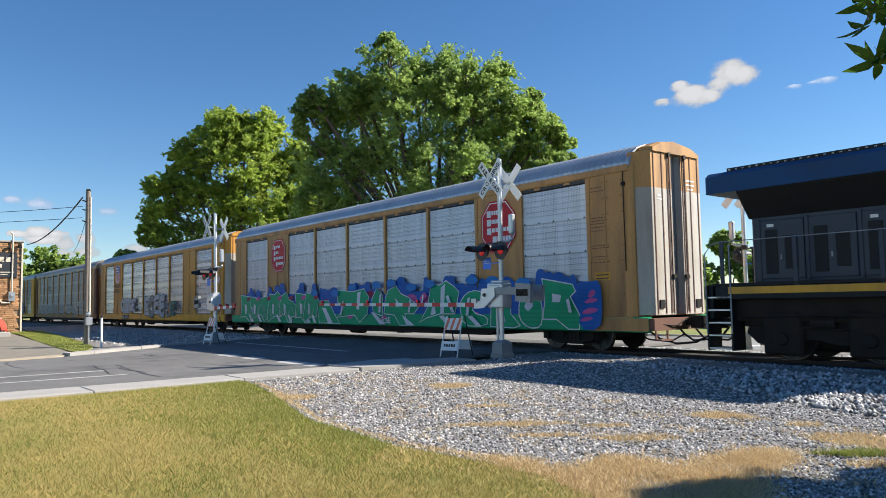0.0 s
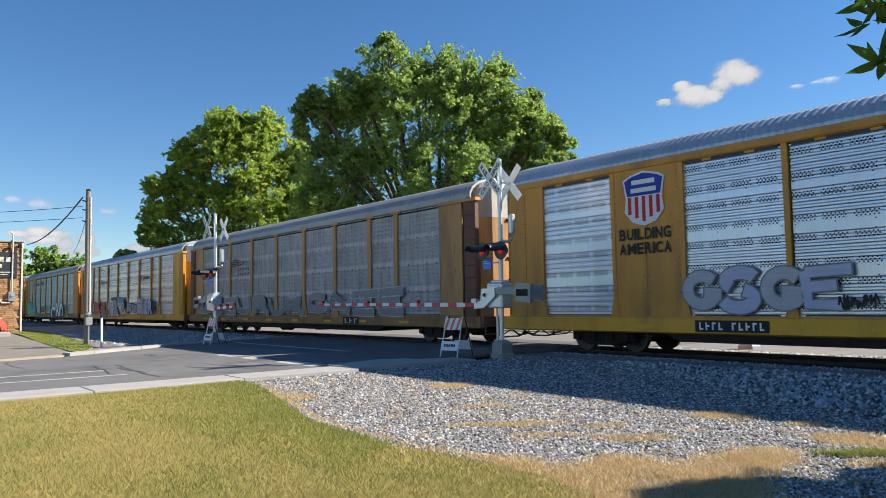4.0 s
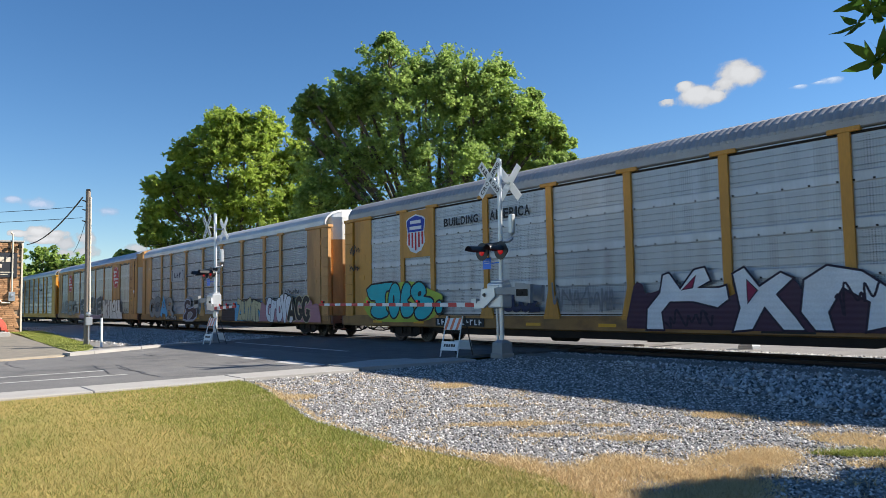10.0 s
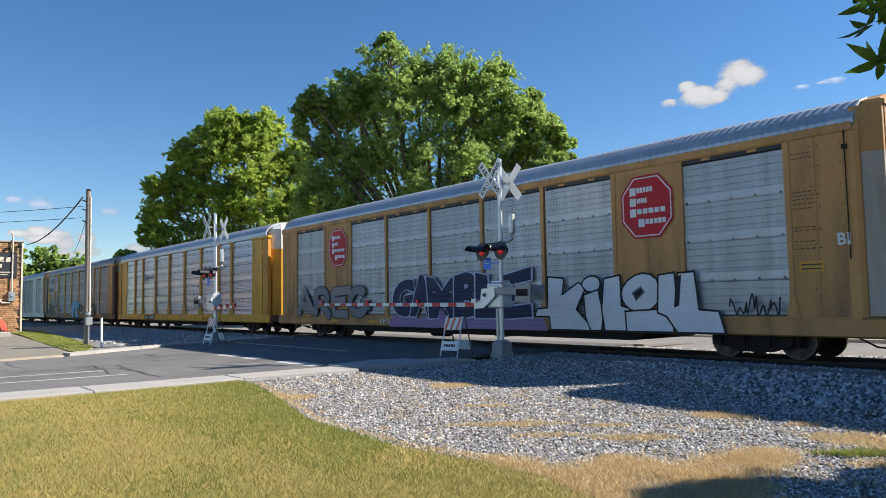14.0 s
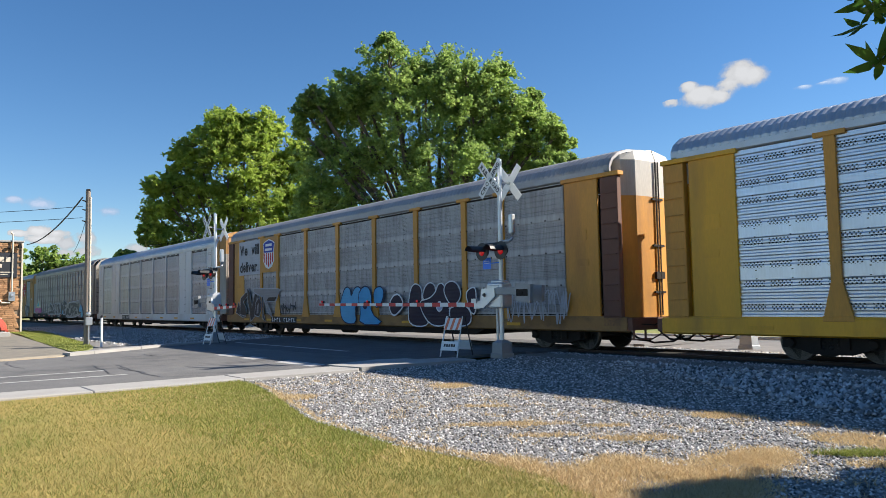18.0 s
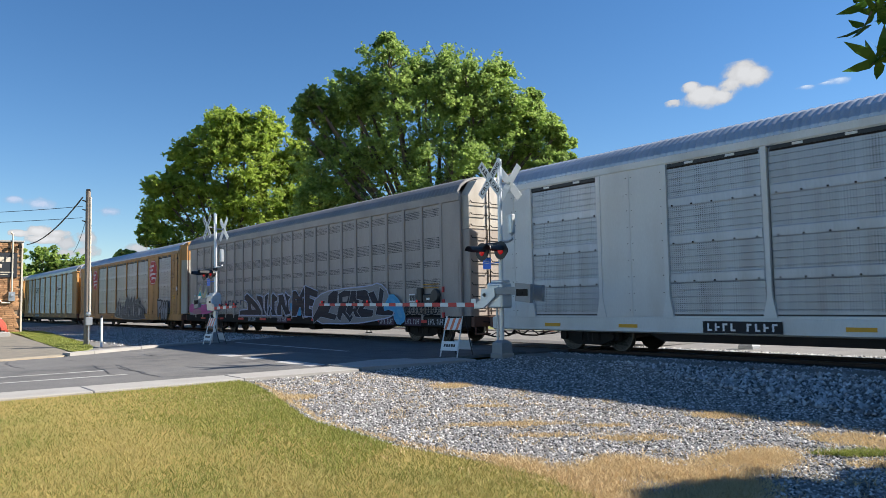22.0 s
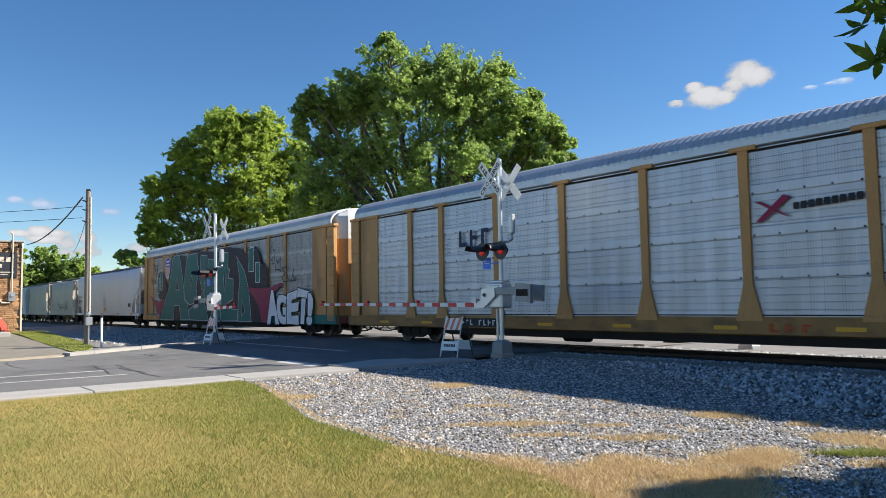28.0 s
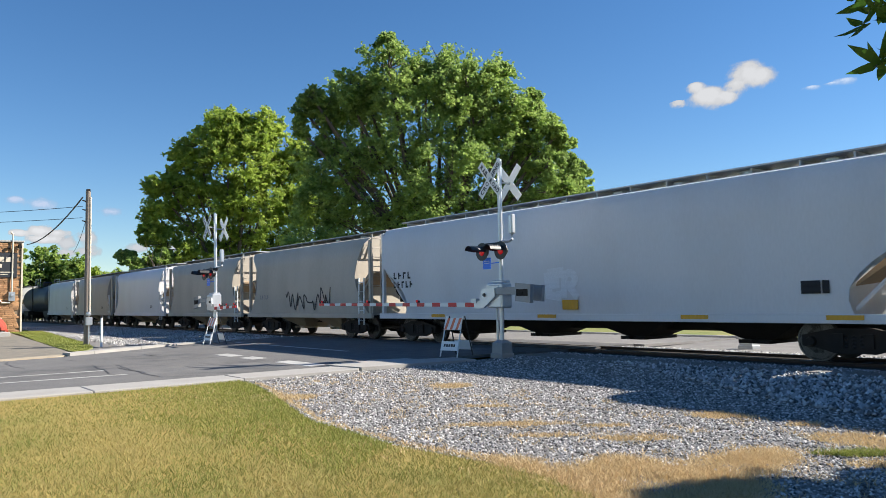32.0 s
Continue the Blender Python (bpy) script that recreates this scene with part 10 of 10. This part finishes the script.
snag = thing("bare_tree", "bare dead tree with thin grey branches", "tree", m=Matrix.Translation(foot_at(88, -21.6)))
rnd = random.Random(15)
part("trunk", Mesh().tube([(0, 0, -0.2), (0.2, 0, 3.5), (0.1, 0.1, 6.4)], 0.16, 8, 0.07), M_BARK, snag)
for k in range(7):
    z, s = 3.4 + 0.5 * k, rnd.choice((-1, 1))
    a = rnd.uniform(0, 6.28)
    d = Vector((math.cos(a), math.sin(a), 0)) * rnd.uniform(0.8, 1.8)
    part("branch", Mesh().tube([(0.15, 0, z), Vector((0.1, 0, z + 1.0)) + d * 0.6, Vector((0.1, 0, z + 2.6)) + d], 0.05, 5, 0.012), M_BARK, snag)


# star-shaped leaves of the tree whose branches hang into the view, and the tree itself beside the lawn
def star_leaf(size, seed):
    rnd, pts, fs = random.Random(seed), [(0, 0, 0)], []
    for k, (a, ln) in enumerate(((-125, 0.6), (-62, 0.9), (0, 1.0), (62, 0.9), (125, 0.6))):
        a = radians(a + rnd.uniform(-10, 10))
        ln *= size * rnd.uniform(0.85, 1.1)
        for t, w, drop in ((0.3, 0.13, 0.02), (0.62, 0.11, -0.02), (1.0, 0.0, -0.16)):
            for s in ((-1, 1) if w else (0,)):
                pts.append((ln * t * math.sin(a) + s * w * size * math.cos(a), ln * t * math.cos(a) - s * w * size * math.sin(a), drop * size))
        b = 1 + 5 * k
        fs += [(0, b, b + 1), (b, b + 2, b + 3, b + 1), (b + 2, b + 4, b + 3)]
    return numpy_free(pts, fs)


def numpy_free(pts, fs):
    me = bpy.data.meshes.new("leaf")
    me.from_pydata(pts, [], fs)
    me.materials.append(M_LEAF_NEAR)
    me.update()
    return me


LEAVES = [star_leaf(0.1 + 0.014 * k, 300 + k) for k in range(5)]
gum = thing("sweetgum_tree", "leafy sweetgum tree beside the lawn with star-shaped leaves", "tree", m=pose(1.7, -14.2, -0.15))
part("trunk", Mesh().tube([(0, 0, -0.2), (0.05, 0.02, 2.2), (0.1, 0.0, 4.4), (0.0, 0.1, 6.0)], 0.16, 12, 0.05), M_BARK, gum, smooth=True)
for tip in ((-2.3, 0.5, 3.75), (-2.35, 0.45, 3.2), (-2.2, 0.6, 3.5)):
    part("limb", Mesh().tube([(0.05, 0, 2.6), (-0.9, 0.25, tip[2] - 0.1), tip], 0.05, 7, 0.012), M_BARK, gum)
rng = np.random.default_rng(77)
pts = lobe_points([((0.2, 0.2, 5.4), 1.6), ((0.6, -0.6, 5.0), 1.3), ((0.6, 0.6, 6.2), 1.3)], 40, rng)
crown = part("crown", leaf_cards(pts, 0.16, rng, M_LEAF_NEAR), None, gum)
crown["kind"] = "stuff"
# out-of-view crown added and sized for the round shadow on the gravel
SUNWARD = Vector((math.sin(SUN_AZ), math.cos(SUN_AZ), 0))
ACROSS = Vector((math.cos(SUN_AZ), -math.sin(SUN_AZ), 0))
hub = Vector((-0.4, -12.0, 5.0)) + SUNWARD * (5.15 / math.tan(SUN_EL))
ring8 = [hub + SUNWARD * 1.6 * math.cos(math.pi * k / 4) + ACROSS * 2.05 * math.sin(math.pi * k / 4) for k in range(8)]
tree("unseen round tree added to shade the gravel", (hub.x, hub.y - 0.4, -0.15), [(tuple(hub), 1.9)] + [(tuple(c), 1.35) for c in ring8], 0.22, 34, 78, M_LEAF_NEAR, "", 0.16)

sprays = []
rnd = random.Random(33)
for k, (ang, h, dist, n, length) in enumerate(((31.6, 3.12, 3.6, 16, 0.36), (33.0, 2.86, 3.5, 18, 0.5), (33.2, 2.66, 3.5, 16, 0.45), (32.8, 3.05, 3.7, 16, 0.5))):
    a = radians(ang)
    p = Vector(EYE) + (AHEAD * math.cos(a) + RIGHT * math.sin(a)) * dist
    br = thing("leafy_branch", "hanging branch end with star-shaped green leaves", "branch", "hanging branch ends", Matrix.Translation((p.x, p.y, h)))
    tip = -RIGHT * length * 0.35 + Vector((0, 0, -length * 0.62))
    part("twig", Mesh().tube([RIGHT * 0.9 + Vector((0, 0, 0.45)), RIGHT * 0.3 + Vector((0, 0, 0.12)), tip * 0.2, tip], 0.009, 6, 0.003), M_BARK, br)
    for i in range(n):
        u = i / (n - 1)
        q = (RIGHT * 0.35 * (1 - u)) + tip * u + Vector((rnd.uniform(-0.04, 0.04), rnd.uniform(-0.04, 0.04), rnd.uniform(-0.02, 0.06)))
        part("leaf", LEAVES[i % 5], None, br, at=Matrix.Translation(q) @ Euler((radians(rnd.uniform(115, 215)), radians(rnd.uniform(-50, 50)), radians(rnd.uniform(0, 360)))).to_matrix().to_4x4())
    sprays.append((br, p, h))


# clouds drift slowly far behind everything
def cloud_mat(name, seed, white, soft):
    m = bpy.data.materials.new(name)
    m.use_nodes = True
    n, l = nodes_of(m)
    for x in list(n):
        if x.type == "BSDF_PRINCIPLED":
            n.remove(x)
    tc = n.new("ShaderNodeTexCoord")
    t = n.new("ShaderNodeTexNoise")
    t.noise_dimensions = "4D"
    t.inputs["W"].default_value, t.inputs["Scale"].default_value, t.inputs["Detail"].default_value, t.inputs["Roughness"].default_value = seed, 3.2, 10, 0.62
    l.new(tc.outputs["Object"], t.inputs["Vector"])
    at = n.new("ShaderNodeVertexColor")
    at.layer_name = "core"
    s = math_node(n, l, "ADD", at.outputs["Color"], math_node(n, l, "MULTIPLY", math_node(n, l, "SUBTRACT", t.outputs["Fac"], 0.5), 1.5))
    r = n.new("ShaderNodeMapRange")
    r.interpolation_type = "SMOOTHSTEP"
    r.inputs["From Min"].default_value, r.inputs["From Max"].default_value = 0.26, 0.26 + soft
    l.new(s, r.inputs["Value"])
    # clouds glow unlit; bright cores and dimmer rims are set in the emission colour
    em = n.new("ShaderNodeEmission")
    em.inputs["Strength"].default_value = 1.0
    cr = n.new("ShaderNodeMapRange")
    cr.data_type = "FLOAT_VECTOR"
    cr.inputs[7].default_value, cr.inputs[8].default_value = (0.2,) * 3, (1.0,) * 3
    cr.inputs[9].default_value, cr.inputs[10].default_value = [c * 0.72 for c in white], [c * 1.1 for c in white]
    l.new(s, cr.inputs[6])
    l.new(cr.outputs["Vector"], em.inputs["Color"])
    tr = n.new("ShaderNodeBsdfTransparent")
    mx = n.new("ShaderNodeMixShader")
    l.new(r.outputs["Result"], mx.inputs["Fac"])
    l.new(tr.outputs["BSDF"], mx.inputs[1])
    l.new(em.outputs["Emission"], mx.inputs[2])
    l.new(mx.outputs["Shader"], n["Material Output"].inputs["Surface"])
    return m


clouds = []


def cloud(ang, rise, w, h, puffs, white, soft, seed, drift, dist=3000.0):
    """A distant bank of cloud: a gently bulging sheet, dense over its puffs and thinning to nothing at the rim. Angles in degrees."""
    a = radians(ang)
    way = AHEAD * math.cos(a) + RIGHT * math.sin(a)
    side = AHEAD * -math.sin(a) + RIGHT * math.cos(a)
    c = Vector(EYE) + way * dist + Vector((0, 0, dist * math.tan(radians(rise))))
    ww, hh = dist * math.tan(radians(w)), dist * math.tan(radians(h))
    n, m = 44, 26
    vs, core = [], []
    for j in range(m + 1):
        for i in range(n + 1):
            u, v = -1 + 2 * i / n, -1 + 2 * j / m
            k = max([0.0] + [1 - math.hypot((u - pu) / pr, (v - pv) / (pr * ps)) for pu, pv, pr, ps in puffs])
            vs.append((u, -0.3 * k, v * hh / ww))
            core.append(k * 1.25 - 0.25 * max(abs(u), abs(v)) ** 6)
    me = bpy.data.meshes.new("cloud")
    me.from_pydata(vs, [], [(j * (n + 1) + i, j * (n + 1) + i + 1, (j + 1) * (n + 1) + i + 1, (j + 1) * (n + 1) + i) for j in range(m) for i in range(n)])
    at = me.color_attributes.new("core", "FLOAT_COLOR", "POINT")
    at.data.foreach_set("color", [x for k in core for x in (max(0.0, k),) * 3 + (1.0,)])
    me.materials.append(cloud_mat("cloud_white", seed, white, soft))
    me.shade_smooth()
    ob = tagged(new("cloud", me), "white fair-weather cloud high in the sky", "cloud", "clouds", "structure")
    basis = Matrix((side, way, Vector((0, 0, 1)))).transposed().to_4x4()
    ob.scale = (ww, ww, ww)
    clouds.append((ob, c, basis, side * dist * drift[0] + Vector((0, 0, dist * drift[1]))))
    ob.visible_shadow = False
    return ob


DRIFT = (0.020, -0.0045)
cloud(20.9, 15.7, 4.8, 3.2, [(-0.34, -0.32, 0.42, 0.95), (-0.1, -0.4, 0.34, 0.8), (0.24, 0.06, 0.44, 1.2), (0.38, 0.0, 0.34, 1.2), (-0.52, -0.1, 0.24, 0.9), (0.06, -0.16, 0.3, 0.9), (-0.8, -0.42, 0.18, 0.7)], (0.285, 0.29, 0.3), 0.5, 3.1, DRIFT)
cloud(27.4, 14.6, 2.6, 0.9, [(0.3, 0.1, 0.5, 0.8), (-0.5, -0.1, 0.4, 0.8), (0.0, 0.0, 0.4, 0.6)], (0.24, 0.29, 0.37), 1.0, 5.7, DRIFT)
cloud(-28.9, 5.2, 2.6, 1.1, [(-0.5, -0.1, 0.4, 0.9), (0.0, 0.05, 0.5, 1.1), (0.4, -0.05, 0.4, 0.9), (0.1, -0.45, 0.7, 0.6)], (0.31, 0.315, 0.325), 0.35, 8.3, (0.002, 0.001))
cloud(-26.6, 4.5, 2.2, 1.5, [(-0.3, 0.0, 0.5, 1.0), (0.25, 0.2, 0.5, 1.0), (0.3, -0.4, 0.6, 0.8), (-0.3, -0.5, 0.5, 0.7)], (0.25, 0.26, 0.275), 0.6, 4.4, (0.002, 0.001))
cloud(-21.6, 4.6, 2.6, 1.3, [(0.0, 0.1, 0.5, 1.0), (-0.45, -0.3, 0.5, 0.8), (0.45, -0.3, 0.45, 0.8)], (0.24, 0.255, 0.275), 0.7, 2.2, (0.002, 0.001))
cloud(-29.6, 7.1, 2.6, 1.4, [(0.2, 0.0, 0.6, 0.9), (-0.4, 0.2, 0.4, 0.7)], (0.22, 0.26, 0.34), 1.0, 6.4, (0.004, 0.0))
cloud(-24.6, 6.8, 1.8, 0.9, [(0.0, 0.0, 0.7, 0.8)], (0.21, 0.25, 0.33), 1.0, 9.9, (0.004, 0.0))


def share_motion(first, others):
    """The other wheels turn exactly as the first one does."""
    act, slot = first.animation_data.action, first.animation_data.action_slot
    for ob in others:
        ob.rotation_mode = "QUATERNION"
        ad = ob.animation_data_create()
        ad.action = act
        ad.action_slot = slot


def motions():
    for car, x in train:
        walk(car, [(float(t), pose(x + SPEED * t + gain, 0, 0)) for t, gain in enumerate(GAIN)])
    for wheels in WHEELSETS.values():
        w = wheels[0]
        x, y, z = w.matrix_basis.translation
        turn = math.degrees(SPEED / z / FPS)
        walk(w, [(k / FPS, pose(x, y, z, 0, turn * k % 360, 0)) for k in range(32 * FPS + 1)])
        share_motion(w, wheels[1:])
    for ob, c, basis, go in clouds:
        walk(ob, [(0.0, Matrix.Translation(c) @ basis), (32.0, Matrix.Translation(c + go) @ basis)])
    for k, (br, p, h) in enumerate(sprays):
        rows = []
        for i in range(33):
            s = math.sin(i * 0.9 + k * 1.7) + 0.6 * math.sin(i * 0.37 + k)
            rows.append((float(i), pose(p.x, p.y, h, 1.6 * s, 1.3 * math.sin(i * 0.7 + k), 1.2 * s)))
        walk(br, rows)


motions()
